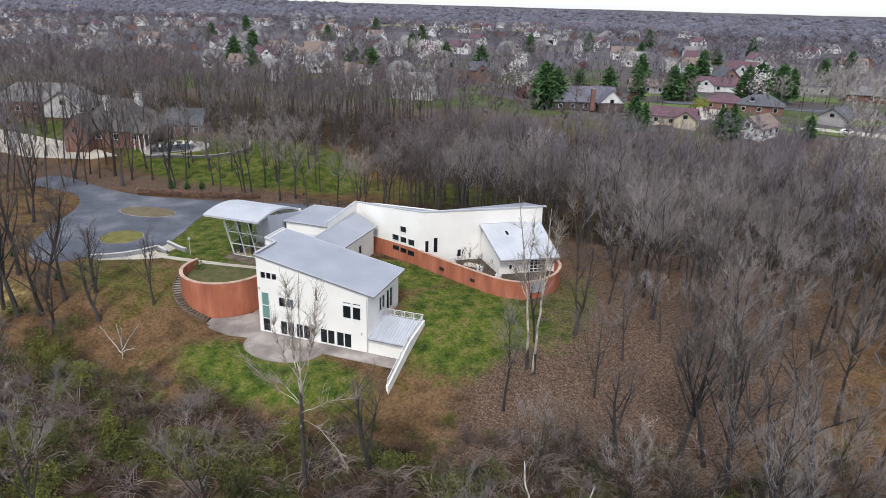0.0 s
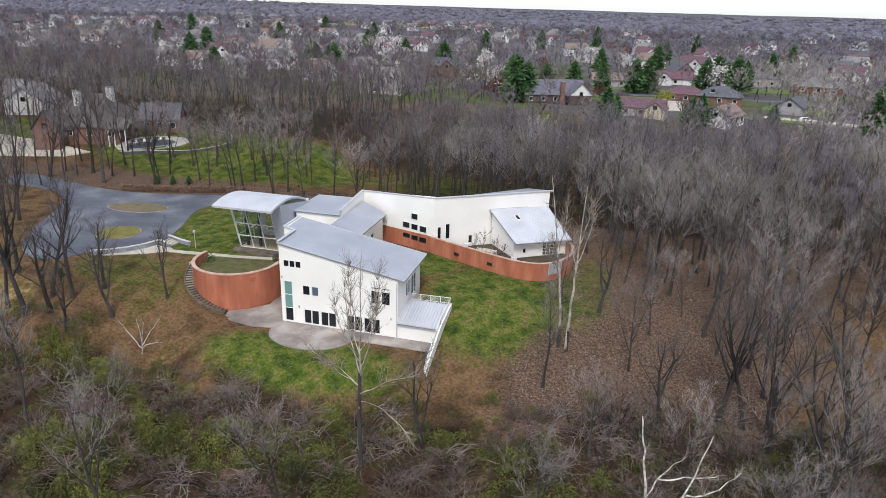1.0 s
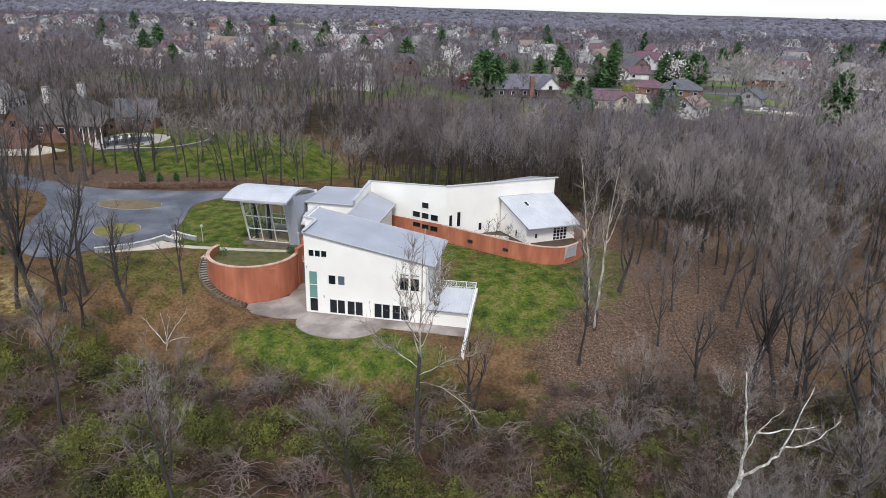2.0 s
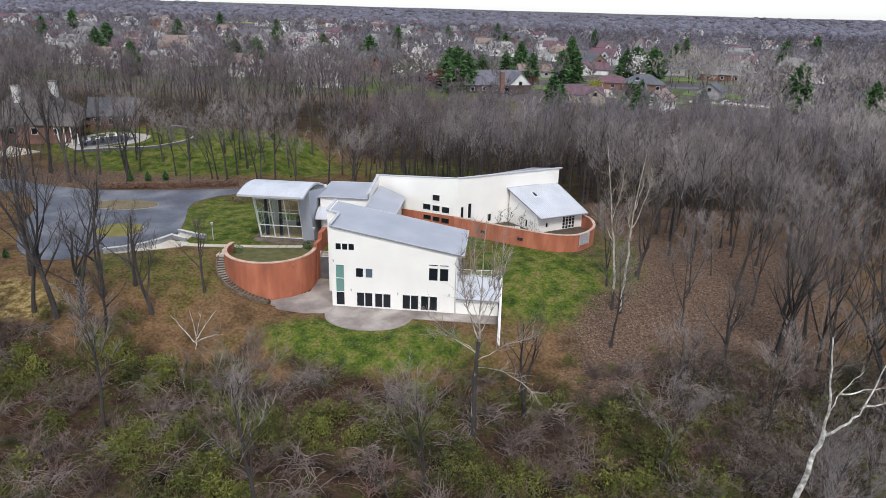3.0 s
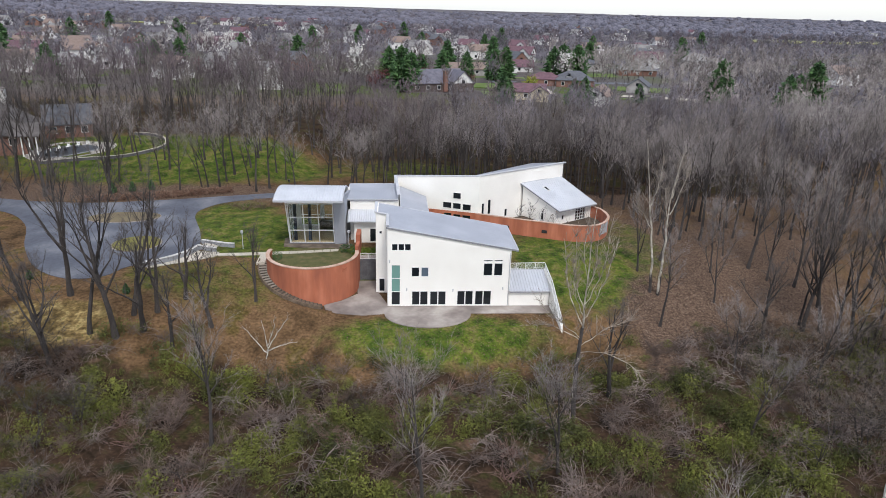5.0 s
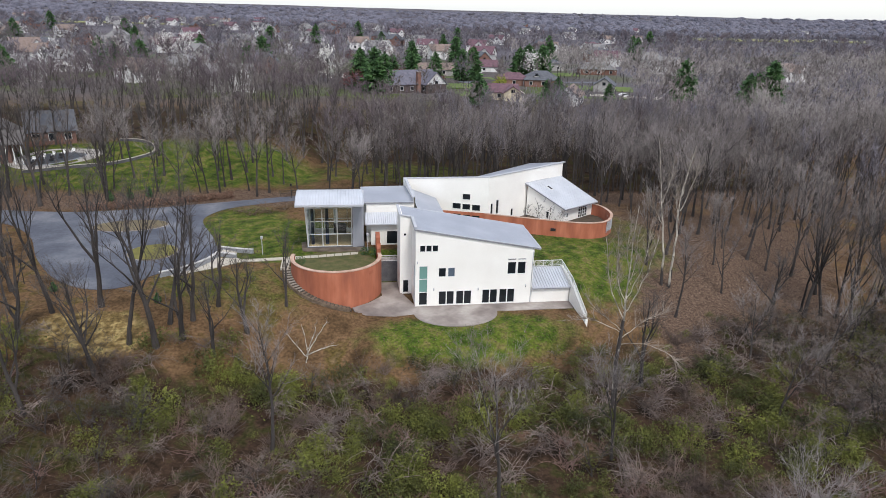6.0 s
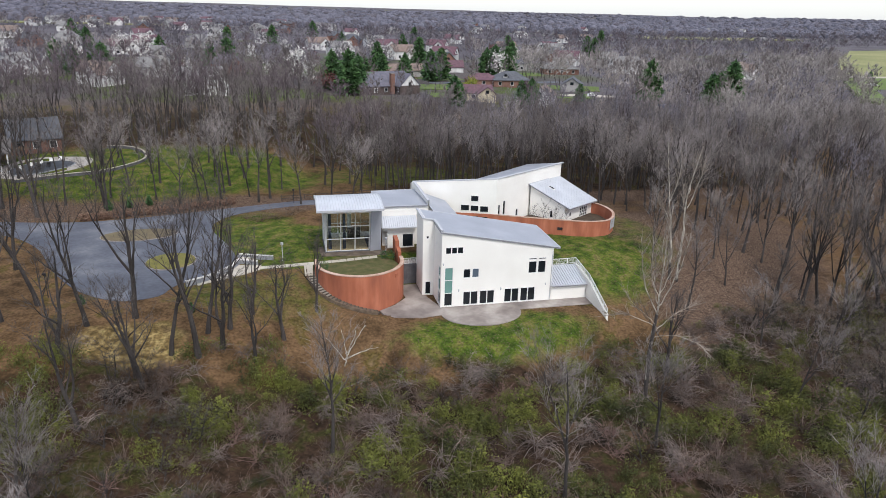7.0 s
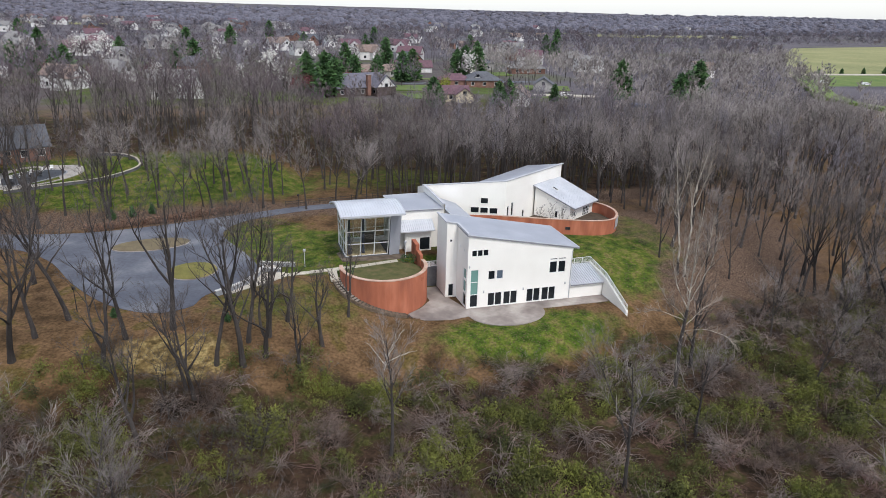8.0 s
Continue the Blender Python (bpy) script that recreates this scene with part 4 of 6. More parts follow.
for a, b in zip(YL[:-1], YL[1:]):
    for z0, z1 in zip(ZL[:-1], ZL[1:]):
        c = [sidept(a + 0.01, z0 + 0.08), sidept(b - 0.01, z0 + 0.08), sidept(b - 0.01, z1 - 0.08), sidept(a + 0.01, z1 - 0.08)]
        g = Shape().hexa(c, [(x + 0.03, y, z) for x, y, z in c])
        ob = part("pane", g, GLASS_CLEAR, sf)
        ob.visible_shadow = False
DRAPE = mat("blue_drape", (0.03, 0.045, 0.08), (0.06, 0.08, 0.13), 1.5, 8, 0.9, stretch=(4, 4, 0.4))
for x in (-16.0, -13.6):
    part("drape", Shape().tube([(x, 17.2, UP + 0.2), (x, 17.0, 11.0)], [0.28, 0.24], 10), DRAPE, pav, "dark blue drape")
part("counter", Shape().box(-12.6, -10.4, 22.2, 23.1, UP + 0.16, 6.1), DARKMETAL, pav, "dark cabinet against the inner wall")

# ---------------------------------------------------------------- garden wall of the rear wing
gpts = [(14.9, 24.2), (21.8, 21.1), (27.6, 18.6), (30.6, 17.55), (33.2, 17.25), (35.6, 17.9), (37.6, 20.0), (38.9, 22.8), (39.2, 25.6), (38.8, 28.2), (37.6, 30.2)]


def curve_wall(pts, zb, zt, thick, name, label):
    ob = thing(name, (*pts[0], 4), label, "wall")
    fine = []
    for i in range(len(pts) - 1):
        a, b, c, d = (Vector((*pts[min(max(i + j, 0), len(pts) - 1)], 0)) for j in (-1, 0, 1, 2))
        for s in range(4):
            t = s / 4
            fine.append(0.5 * ((2 * b) + (c - a) * t + (2 * a - 5 * b + 4 * c - d) * t * t + (3 * b - a - 3 * c + d) * t ** 3))
    fine.append(Vector((*pts[-1], 0)))
    body, cap = Shape(), Shape()
    for sh, lo, hi, o0, o1 in ((body, zb, zt, 0.0, thick), (cap, zt, zt + 0.1, -0.06, thick + 0.06)):
        k = len(sh.v)
        for i, p in enumerate(fine):
            d = (fine[min(i + 1, len(fine) - 1)] - fine[max(i - 1, 0)]).normalized()
            n = Vector((-d.y, d.x, 0))
            a, b = p + n * o0, p + n * o1
            sh.v += [(a.x, a.y, lo), (b.x, b.y, lo), (b.x, b.y, hi), (a.x, a.y, hi)]
        m = len(fine)
        for i in range(m - 1):
            for j in range(4):
                sh.f.append((k + 4 * i + j, k + 4 * i + (j + 1) % 4, k + 4 * i + 4 + (j + 1) % 4, k + 4 * i + 4 + j))
        sh.f += [(k, k + 1, k + 2, k + 3), (k + 4 * m - 1, k + 4 * m - 2, k + 4 * m - 3, k + 4 * m - 4)]
    part("wall_body", body, TERRACOTTA, ob)
    part("coping", cap, COPING, ob)
    return ob


gwall = curve_wall(gpts, 2.5, 6.95, 0.35, "garden_wall", "long terracotta stucco wall curving round the rear garden")
for x, y in ((20.2, 21.75), (26.4, 19.1)):
    part("vent", Shape().prism([(x - 0.45, y + 0.1), (x + 0.4, y - 0.28), (x + 0.45, y - 0.1), (x - 0.4, y + 0.28)], 5.1, 5.6), DARKMETAL, gwall, "dark vent opening")
SOIL = mat("garden_soil", (0.05, 0.035, 0.025), (0.10, 0.075, 0.05), 0.8, 6, 1.0)
solid("garden_bed", Shape().prism([(16, 24.6), (22, 21.6), (28, 19.0), (33, 17.8), (36.8, 20), (38.6, 23.5), (38.4, 28.0), (36.5, 30.5), (33.4, 36.0)], 3.5, 4.9), SOIL, "dark bare soil and gravel inside the garden wall", "garden bed", "structure")
solid("stone_slab", Shape().box(22.6, 25.4, 25.6, 27.2, 4.9, 5.02), PATH_CONC, "pale paving slab in the garden bed", "paving slab")

# slatted gate in the garden wall, cooling units and paving by the rear wing
gate = thing("garden_gate", (36.7, 18.7, 4.2), "pale slatted metal gate in the terracotta wall", "gate")
arc_g = [Vector((36.02, 18.02, 0)), Vector((36.72, 18.64, 0)), Vector((37.28, 19.3, 0)), Vector((37.74, 20.06, 0))]
for q in (arc_g[0], arc_g[-1]):
    part("gate_post", Shape().beam(q + Vector((0, 0, 4.9)), q + Vector((0, 0, 7.0)), 0.09, 0.09), FASCIA, gate)
for i in range(12):
    z = 5.2 + i * 0.155
    for p, q in zip(arc_g[:-1], arc_g[1:]):
        part("slat", Shape().beam(p + Vector((0, 0, z)), q + Vector((0, 0, z)), 0.04, 0.1), FASCIA, gate)
for x, y in ((20.6, 26.4), (26.0, 24.6), (29.8, 22.4)):
    u = thing("cooling_unit", (x, y, 4.9), "white boxed outdoor cooling unit", "cooling unit", "cooling units")
    part("casing", Shape().box(x - 0.45, x + 0.45, y - 0.4, y + 0.4, 4.95, 5.7), FRAME, u)
    part("fan_grille", Shape().tube([(x, y, 5.7), (x, y, 5.74)], [0.34, 0.32], 12), DARKMETAL, u)
    part("base", Shape().box(x - 0.55, x + 0.55, y - 0.5, y + 0.5, 4.88, 4.95), CONCRETE, u)
for x, z in ((2.2, 2.75), (8.95, 2.6), (16.3, 2.9), (-0.3, 7.1)):
    l = thing("wall_light", (x, -0.1, z), "small grey outdoor wall light", "wall light", "lights on the house front")
    part("fitting", Shape().box(x - 0.08, x + 0.08, -0.16, -0.02, z - 0.18, z + 0.1), FASCIA, l)
    part("glass", Shape().box(x - 0.06, x + 0.06, -0.14, -0.04, z - 0.26, z - 0.18), GLASS_BLUE, l)

# ---------------------------------------------------------------- trees
rng = random.Random(7)


def wander(r, p, d, length, n, sag, wob):
    """A bending polyline from p along d."""
    pts, d = [Vector(p)], Vector(d).normalized()
    for _ in range(n):
        d = (d + Vector((r.uniform(-wob, wob), r.uniform(-wob, wob), r.uniform(-wob, wob) + sag))).normalized()
        pts.append(pts[-1] + d * (length / n))
    return pts


def blade(sh, p, d, length, w, r):
    """One twig: a long thin triangle."""
    side = d.cross(Vector((r.uniform(-1, 1), r.uniform(-1, 1), r.uniform(-1, 1))))
    side = side.normalized() * w / 2
    sh.add([p - side, p + side, p + d * length], [(0, 1, 2)])


def bare_tree(seed, H, spread, limbs, subs, twigs, tw=0.035, low=0.32, fork=False, rad=None, thick=3, tubes=True, wob=0.07, flat=1.0, leaders=0):
    """Trunk and bare crown of a leafless tree of height H at the origin."""
    r = random.Random(seed)
    trunk, crown = Shape(), Shape()
    rad = rad or H * 0.0115
    lead = wander(r, (0, 0, -0.4), (r.uniform(-0.05, 0.05), r.uniform(-0.05, 0.05), 1), H * 0.86, 8, 0.03, wob)
    rads = [rad * (1.35 if i == 0 else 1 - 0.105 * i) for i in range(9)]
    trunk.tube(lead, rads, 7 if tubes else 5)
    stems = [(lead, rads)]
    for i in range(leaders):
        a = 2.1 * i + r.uniform(0, 6.28)
        k = r.choice((2, 3))
        other = wander(r, lead[k], (math.cos(a) * 0.45, math.sin(a) * 0.45, 1), H * r.uniform(0.5, 0.62), 8, 0.04, wob)
        orad = [rads[k] * (0.75 - 0.075 * j) for j in range(9)]
        trunk.tube(other, orad, 6)
        stems.append((other, orad))

    def at(pts, t):
        k = min(int(t * (len(pts) - 1)), len(pts) - 2)
        return pts[k].lerp(pts[k + 1], t * (len(pts) - 1) - k)

    for i in range(limbs):
        t = low + (0.97 - low) * (i + r.random() * 0.8) / limbs
        a = i * 2.4 + r.uniform(-0.5, 0.5)
        rise = r.uniform(0.55, 1.15) + 0.5 * t
        d = Vector((math.cos(a), math.sin(a), rise))
        L = spread * (1.15 - 0.62 * t) * r.uniform(0.75, 1.2)
        stem, srad = stems[i % len(stems)]
        if i % len(stems):
            t = 0.3 + 0.69 * t
        d.z *= flat
        lp = wander(r, at(stem, t), d, L, 4, 0.06 * flat, 0.16 + 0.5 * (wob - 0.07))
        r0 = max(srad[int(t * 8)] * 0.6, 0.04)
        trunk.tube(lp, [r0, r0 * 0.75, r0 * 0.5, r0 * 0.32, r0 * 0.15], 4 if tubes else 3)
        for j in range(subs):
            u = 0.25 + 0.75 * (j + r.random()) / subs
            b = at(lp, min(u, 0.99))
            dd = (lp[-1] - lp[0]).normalized() + Vector((r.uniform(-1, 1), r.uniform(-1, 1), r.uniform(-0.3, 0.9))) * 0.85
            sl = L * r.uniform(0.28, 0.5) * (1.2 - 0.5 * u)
            sp = wander(r, b, dd, sl, 2, 0.08, 0.22)
            q = r0 * 0.3
            if tubes:
                crown.tube(sp, [q, q * 0.6, q * 0.25], thick)
            for _ in range(twigs):
                v = at(sp, r.uniform(0.15, 1) * 0.99)
                td = (sp[-1] - sp[0]).normalized() + Vector((r.uniform(-1, 1), r.uniform(-1, 1), r.uniform(-0.5, 1.0)))
                blade(crown, v, td.normalized(), sl * r.uniform(0.45, 0.95), tw, r)
    for _ in range(limbs * 3):
        v = at(lead, r.uniform(0.8, 0.99))
        blade(crown, v, Vector((r.uniform(-1, 1), r.uniform(-1, 1), r.uniform(0.4, 1.6))).normalized(), H * 0.09, tw, r)
    return trunk, crown


def tri_mesh(name, V, T):
    me = bpy.data.meshes.new(name)
    me.vertices.add(len(V))
    me.vertices.foreach_set("co", np.asarray(V, np.float32).ravel())
    me.loops.add(T.size)
    me.loops.foreach_set("vertex_index", np.asarray(T, np.int32).ravel())
    me.polygons.add(len(T))
    me.polygons.foreach_set("loop_start", np.arange(0, T.size, 3, dtype=np.int32))
    me.update(calc_edges=True)
    return me


def tris(*shapes):
    """Triangles of shapes for mass(); the shape's number becomes its material slot."""
    V, T, M, off = [], [], [], 0
    for k, sh in enumerate(shapes):
        V += sh.v
        for f in sh.f:
            for i in range(1, len(f) - 1):
                T.append((f[0] + off, f[i] + off, f[i + 1] + off))
                M.append(k)
        off += len(sh.v)
    return np.array(V, np.float32), np.array(T, np.int32), np.array(M, np.int32)


def mass(name, templates, places, materials, label, category, tint=None, smooth=False):
    """Many plants too many to count, as one stuff object; tint(x, y) picks the crown's material. places: (template, x, y, z, turn, scale, height scale)."""
    Vs, Ts, Ms, off = [], [], [], 0
    for k, x, y, z, a, s, h in places:
        V, T, M = templates[k]
        c, q = math.cos(a) * s, math.sin(a) * s
        W = np.empty_like(V)
        W[:, 0], W[:, 1], W[:, 2] = V[:, 0] * c - V[:, 1] * q + x, V[:, 0] * q + V[:, 1] * c + y, V[:, 2] * h + z
        Vs.append(W), Ts.append(T + off), Ms.append(np.where(M > 0, M + tint(x, y), M) if tint else M)
        off += len(V)
    me = tri_mesh(name, np.concatenate(Vs), np.concatenate(Ts))
    for m in materials:
        me.materials.append(m)
    me.polygons.foreach_set("material_index", np.concatenate(Ms))
    me.polygons.foreach_set("use_smooth", [smooth] * len(me.polygons))
    return tagged(new(name, me), label, category, kind="stuff")


TINTS = [BARK, TWIG_FAR, TWIG_BROWN, TWIG_PLUM, TWIG_ASH]
tint_rng = random.Random(41)


def stand_tint(x, y):
    """Which of the four twig colours a tree has: stands of one kind, with strays."""
    k = noise.noise(Vector((x * 0.013, y * 0.013, 8))) + tint_rng.uniform(-0.55, 0.55)
    if x > 85 and 40 < y < 340 and k > -0.25:
        return 3
    if x < 10 and 40 < y < 200:
        return 1 if k < 0.2 else 2
    return 3 if k > 0.62 else (2 if k > 0.25 else (1 if k < -0.28 else 0))


def clear_of_house(x, y):
    """True where no tree may stand: buildings, lawns, drive, patio."""
    if -24 < x < 41 and -16 < y < 46 and not (x > 33 and y < 14) and not (x < -17 and y < 2):
        return False
    if (x - 27) ** 2 / 144 + (y - 6) ** 2 / 196 < 1:
        return False
    if -75 < x < -30 and -1 < y < 46 and y > 0.3 and (x > -60 or y > 20):
        return False
    if -32 < x < -17 and 2 < y < 44:
        return False
    if 40 < x < 47 and 2 < y < 33:
        return False
    return True


TREES = []
for i, (H, sp, li, su, tw) in enumerate([(22, 8.4, 16, 7, 10), (24, 8.8, 16, 7, 10), (20, 8.2, 15, 7, 10), (25, 8.2, 16, 7, 10), (18, 8.4, 14, 7, 10), (23, 9.8, 16, 7, 10)]):
    t, c = bare_tree(100 + i, H, sp, li, su, tw, tw=0.034, low=0.42, wob=0.08, leaders=(0, 1, 2)[i % 3], flat=(1.05, 1.45, 1.2)[i // 2], rad=H * 0.0125)
    base = thing("tree", (0, 0, 0), "leafless grey-brown woodland tree", "tree", "trees of the wood")
    part("trunk", t, BARK, base)
    part("crown", c, TWIG, base)
    TREES.append((base, H))

MID = []
for i in range(5):
    t, c = bare_tree(200 + i, 21 + i, 7.6, 10, 4, 6, tw=0.095, low=0.46, thick=3, tubes=False, flat=1.5, rad=0.3, leaders=i % 2)
    MID.append(tris(t, c))
FAR = []
for i in range(5):
    t, c = bare_tree(300 + i, 16 + 0.8 * i, 7.4, 8, 4, 7, tw=0.26, low=0.35, thick=3, tubes=False)
    stem = Shape()
    stem.add(t.v[:21], [f for f in t.f if max(f) < 21])
    FAR.append(tris(stem, c))
LITE = []
for i in range(5):
    t, c = bare_tree(320 + i, 15 + 0.8 * i, 7.0, 6, 3, 7, tw=0.4, low=0.3, thick=3, tubes=False)
    LITE.append(tris(Shape(), c))
DOME = []
for i in range(6):
    r = random.Random(350 + i)
    c = Shape()
    for _ in range(5):
        a, u = r.uniform(0, 6.28), r.random()
        z, q = 4.5 + 6.5 * u, 3.4 * math.sin(math.pi * (0.2 + 0.75 * u)) * r.random() ** 0.6
        R, h = r.uniform(1.7, 2.9), r.uniform(1.3, 2.4)
        top = Vector((q * math.cos(a) + r.uniform(-0.5, 0.5), q * math.sin(a) + r.uniform(-0.5, 0.5), z + h))
        ring = [Vector((q * math.cos(a) + R * r.uniform(0.6, 1.1) * math.cos(w), q * math.sin(a) + R * r.uniform(0.6, 1.1) * math.sin(w), z + r.uniform(-0.7, 0.9))) for w in (0, 1.05, 2.1, 3.15, 4.2, 5.25)]
        skirt = [Vector((p.x * 0.8, p.y * 0.8, 0.5)) for p in ring]
        c.add([top] + ring + skirt, [(0, k + 1, (k + 1) % 6 + 1) for k in range(6)] + [(k + 1, k + 7, (k + 1) % 6 + 7, (k + 1) % 6 + 1) for k in range(6)])
    for _ in range(18):
        a, u = r.uniform(0, 6.28), r.random()
        z = 4.0 + 8.5 * u
        q = 4.6 * math.sin(math.pi * (0.25 + 0.72 * u)) * r.random() ** 0.4
        d = Vector((math.cos(a) * 0.6, math.sin(a) * 0.6, r.uniform(0.4, 1.6))).normalized()
        blade(c, Vector((q * math.cos(a), q * math.sin(a), z)), d, r.uniform(1.4, 3.0), r.uniform(0.2, 0.45), r)
    DOME.append(tris(Shape(), c))


def place_tree(k, x, y, scale, turn):
    base, H = TREES[k]
    m = Matrix.Translation((x, y, gz(x, y) - 0.1)) @ Matrix.Rotation(turn, 4, "Z")
    ob = copy_thing(base, m)
    ob.scale = (scale, scale, scale)
    return ob


near, midp, farp = [], [], []
cell = 5.0
for ix in range(72):
    for iy in range(38):
        x, y = -170 + ix * cell + rng.uniform(-2.4, 2.4), -52 + iy * cell + rng.uniform(-2.4, 2.4)
        k, sc, tr, dice = rng.randrange(6), rng.uniform(0.6, 0.9), rng.uniform(0, 6.28), rng.random()
        if not clear_of_house(x, y):
            continue
        dens = 0.95
        if -62 < x < -13 and -18 < y < 2:
            dens = 0.0
        elif y < -16 and -40 < x < 40:
            dens = 0.015
        elif y < -16 and x <= -40:
            dens = 0.3
        elif x > 33 and y < 15:
            dens = (0.3 if x < 60 else 0.58) if y > -14 else 0.3
        elif 46 < y < 82 and -90 < x < 25:
            dens = 0.62
        elif x < -60 and y < 45:
            dens = 0.4
        if y > 80 and x < -60:
            dens = 0.55
        if -118 < x < -66 and 44 < y < 100:
            dens = 0.45
        if y > 85 and x > -15:
            sc *= 0.92 - 0.34 * min(1, (y - 85) / 50)
            if y > 116 and 8 < x < 118:
                dens *= 0.22
            elif y > 128:
                dens *= 0.65
        if dice > dens:
            continue
        if 33 < x < 60 and y < 15:
            sc *= 0.8
        if (-60 < x < 78 and y < 58):
            near.append((k, x, y, sc, tr))
        else:
            midp.append((k % 5, x, y, gz(x, y) - 0.2, tr, sc, sc))
pole = random.Random(63)
for _ in range(430):
    x, y, sc = pole.uniform(-4, 120), 47 + 62 * pole.random() ** 1.4, pole.uniform(0.62, 0.85)
    midp.append((pole.randrange(5), x, y, gz(x, y) - 0.2, pole.uniform(0, 6.28), sc * 0.62, sc))
DARK = []
for i, (H, sp, li, su, tw) in enumerate([(18, 7.0, 16, 5, 7), (20, 7.5, 15, 5, 7), (16, 6.0, 13, 5, 7)]):
    t, c = bare_tree(150 + i, H, sp, li, su, tw, tw=0.04, low=0.34, rad=0.34, wob=0.13, leaders=(2, 1, 1)[i], flat=1.35)
    base = thing("dark_tree", (0, 0, 0), "dark-stemmed leafless tree with crooked limbs", "tree", "trees by the drive")
    part("trunk", t, BARK, base)
    part("crown", c, TWIG_DARK, base)
    DARK.append((base, H))
# the trees that stand apart: by the drive, on the bank and at the wood's edge
for k, x, y, sc in ((1, -48.3, -6.0, 1.0), (0, -42.8, -4.6, 1.05), (2, -45.6, -23.1, 0.85), (1, -37.6, -12.0, 0.9), (2, -50.2, -12.0, 0.8), (1, -60.5, -8.2, 0.9), (0, -63.4, 15.5, 0.9), (1, -40.9, -16.1, 0.6), (0, -34.4, -12.2, 0.95), (1, -33.6, -8.0, 0.95), (2, -31.6, -10.6, 0.85), (2, -30.9, -7.0, 0.9), (2, -28.2, -3.6, 0.75), (0, -40, -17.5, 0.7), (2, -27.5, -12.5, 0.6),
                    (2, -24.0, -7.4, 0.7), (2, -19.3, -1.1, 0.72), (1, -56, 1.0, 0.9), (0, -59, -3.4, 0.9), (1, -69, 44, 0.9), (0, -77, 50, 0.95), (2, -58, 48, 0.9), (1, -84, 44, 0.9), (2, 27, -19.5, 0.75), (1, 58.5, 9, 0.85), (2, 44.3, 11.0, 0.85),
                    (0, 59.6, -6, 0.9), (1, 62.2, -6.4, 0.85), (0, 64.5, -9.8, 0.95), (1, 69, -16, 0.95), (2, 52.7, -7.7, 0.7), (1, 73, -8, 0.9), (0, 78, -22, 0.95)):
    ob = copy_thing(DARK[k][0], Matrix.Translation((x, y, gz(x, y) - 0.1)) @ Matrix.Rotation(rng.uniform(0, 6.28), 4, "Z"))
    girth = rng.uniform(0.75, 1.15)
    ob.scale = (sc * 1.15 * girth, sc * 1.15 * girth, sc * rng.uniform(1.05, 1.3))
for i, (base, H) in enumerate(DARK):
    base.location = (82 + 6 * i, -14 - 7 * i, gz(82 + 6 * i, -14 - 7 * i))
for k, x, y, sc, tr in near:
    place_tree(k, x, y, sc, tr)
mass("woodland", MID, midp, TINTS, "dense leafless grey-brown wood", "woodland", stand_tint)
for i, (base, H) in enumerate(TREES):
    base.location = (86 + 7 * i, 30 - 5 * i, gz(86 + 7 * i, 30 - 5 * i))


HOMES = ((20, 190), (51, 172), (41, 262), (66, 286), (78, 219), (77, 162), (133, 281), (106, 200), (72, 318), (108, 300))


def suburb_gap(x, y):
    """Open plots of the housing estates, where few trees stand."""
    if -5 < x < 98 and 142 < y < 330 or abs(x - 106) < 16 and 172 < y < 209:
        return 0.0 if any(abs(x - a) < 20 and -9 < b - y < 34 for a, b in HOMES) else (0.36 if y > 175 else 0.12)
    if 135 < y < 600 and x > 222 + 0.8 * (y - 150):
        return 0.5 if y > 330 and x > y + 170 else 0.0
    return 1.0


# plots of the far estates
fr = random.Random(21)
spots = []
while len(spots) < 205:
    y = 215 + 1150 * fr.random() ** 1.5
    x = fr.uniform(-1.25, 0.8) * (y + 70)
    if -40 < x < 160 and y < 345 or any((x - a) ** 2 + (y - b) ** 2 < 26 ** 2 for a, b in spots):
        continue
    if x > 0.0 and y > 330 and fr.random() < 0.55:
        continue
    if x > 0.45 * (y + 60) and fr.random() < 0.7 or (290 < x and 190 < y < 560):
        continue
    spots.append((x, y))


def hides_house(x, y):
    """True right on or before a house plot, where the gardens keep open."""
    return any(abs(x - a) < 13 and -9 < b - y < 22 + 0.05 * b for a, b in spots)


domep, litep = [], []
d = 135.0
while d < 3200:
    step = 6.8 + (d - 135) * 0.02
    x = -1.42 * d - 60
    while x < 1.25 * d + 60:
        px, py = x + rng.uniform(-0.5, 0.5) * step, d + rng.uniform(-0.5, 0.5) * step
        ox = 0.62 + 0.5 * noise.noise(Vector((px * 0.008, py * 0.008, 3)))
        if 95 < px < 280 and py < 270:
            ox = max(ox, 0.85)
        if rng.random() < (1.0 if d < 600 else 1.1) * ox * (1.3 if d < 600 else 1.9) * suburb_gap(px, py) and not (d < 1400 and hides_house(px, py) and rng.random() < ((0.9 if py > 345 else 0.65) if px < 0 else 0.75)):
            s = rng.uniform(0.6, 0.95)
            if 400 <= d < 1050:
                litep.append((rng.randrange(5), px, py, gz(px, py) - 0.5, rng.uniform(0, 6.28), s * (1.0 + (d - 400) * 0.0011), s * rng.uniform(0.8, 1.15)))
            elif d < 400:
                farp.append((rng.randrange(5), px, py, gz(px, py) - 0.5, rng.uniform(0, 6.28), s, s))
            else:
                domep.append((rng.randrange(6), px, py, gz(px, py) - 0.5, rng.uniform(0, 6.28), s * (1.05 + (d - 400) * 0.0018), s * rng.uniform(0.75, 1.2)))
        x += step
    d += step
mass("far_woodland", FAR, farp, TINTS, "leafless trees round the estates", "woodland", stand_tint)
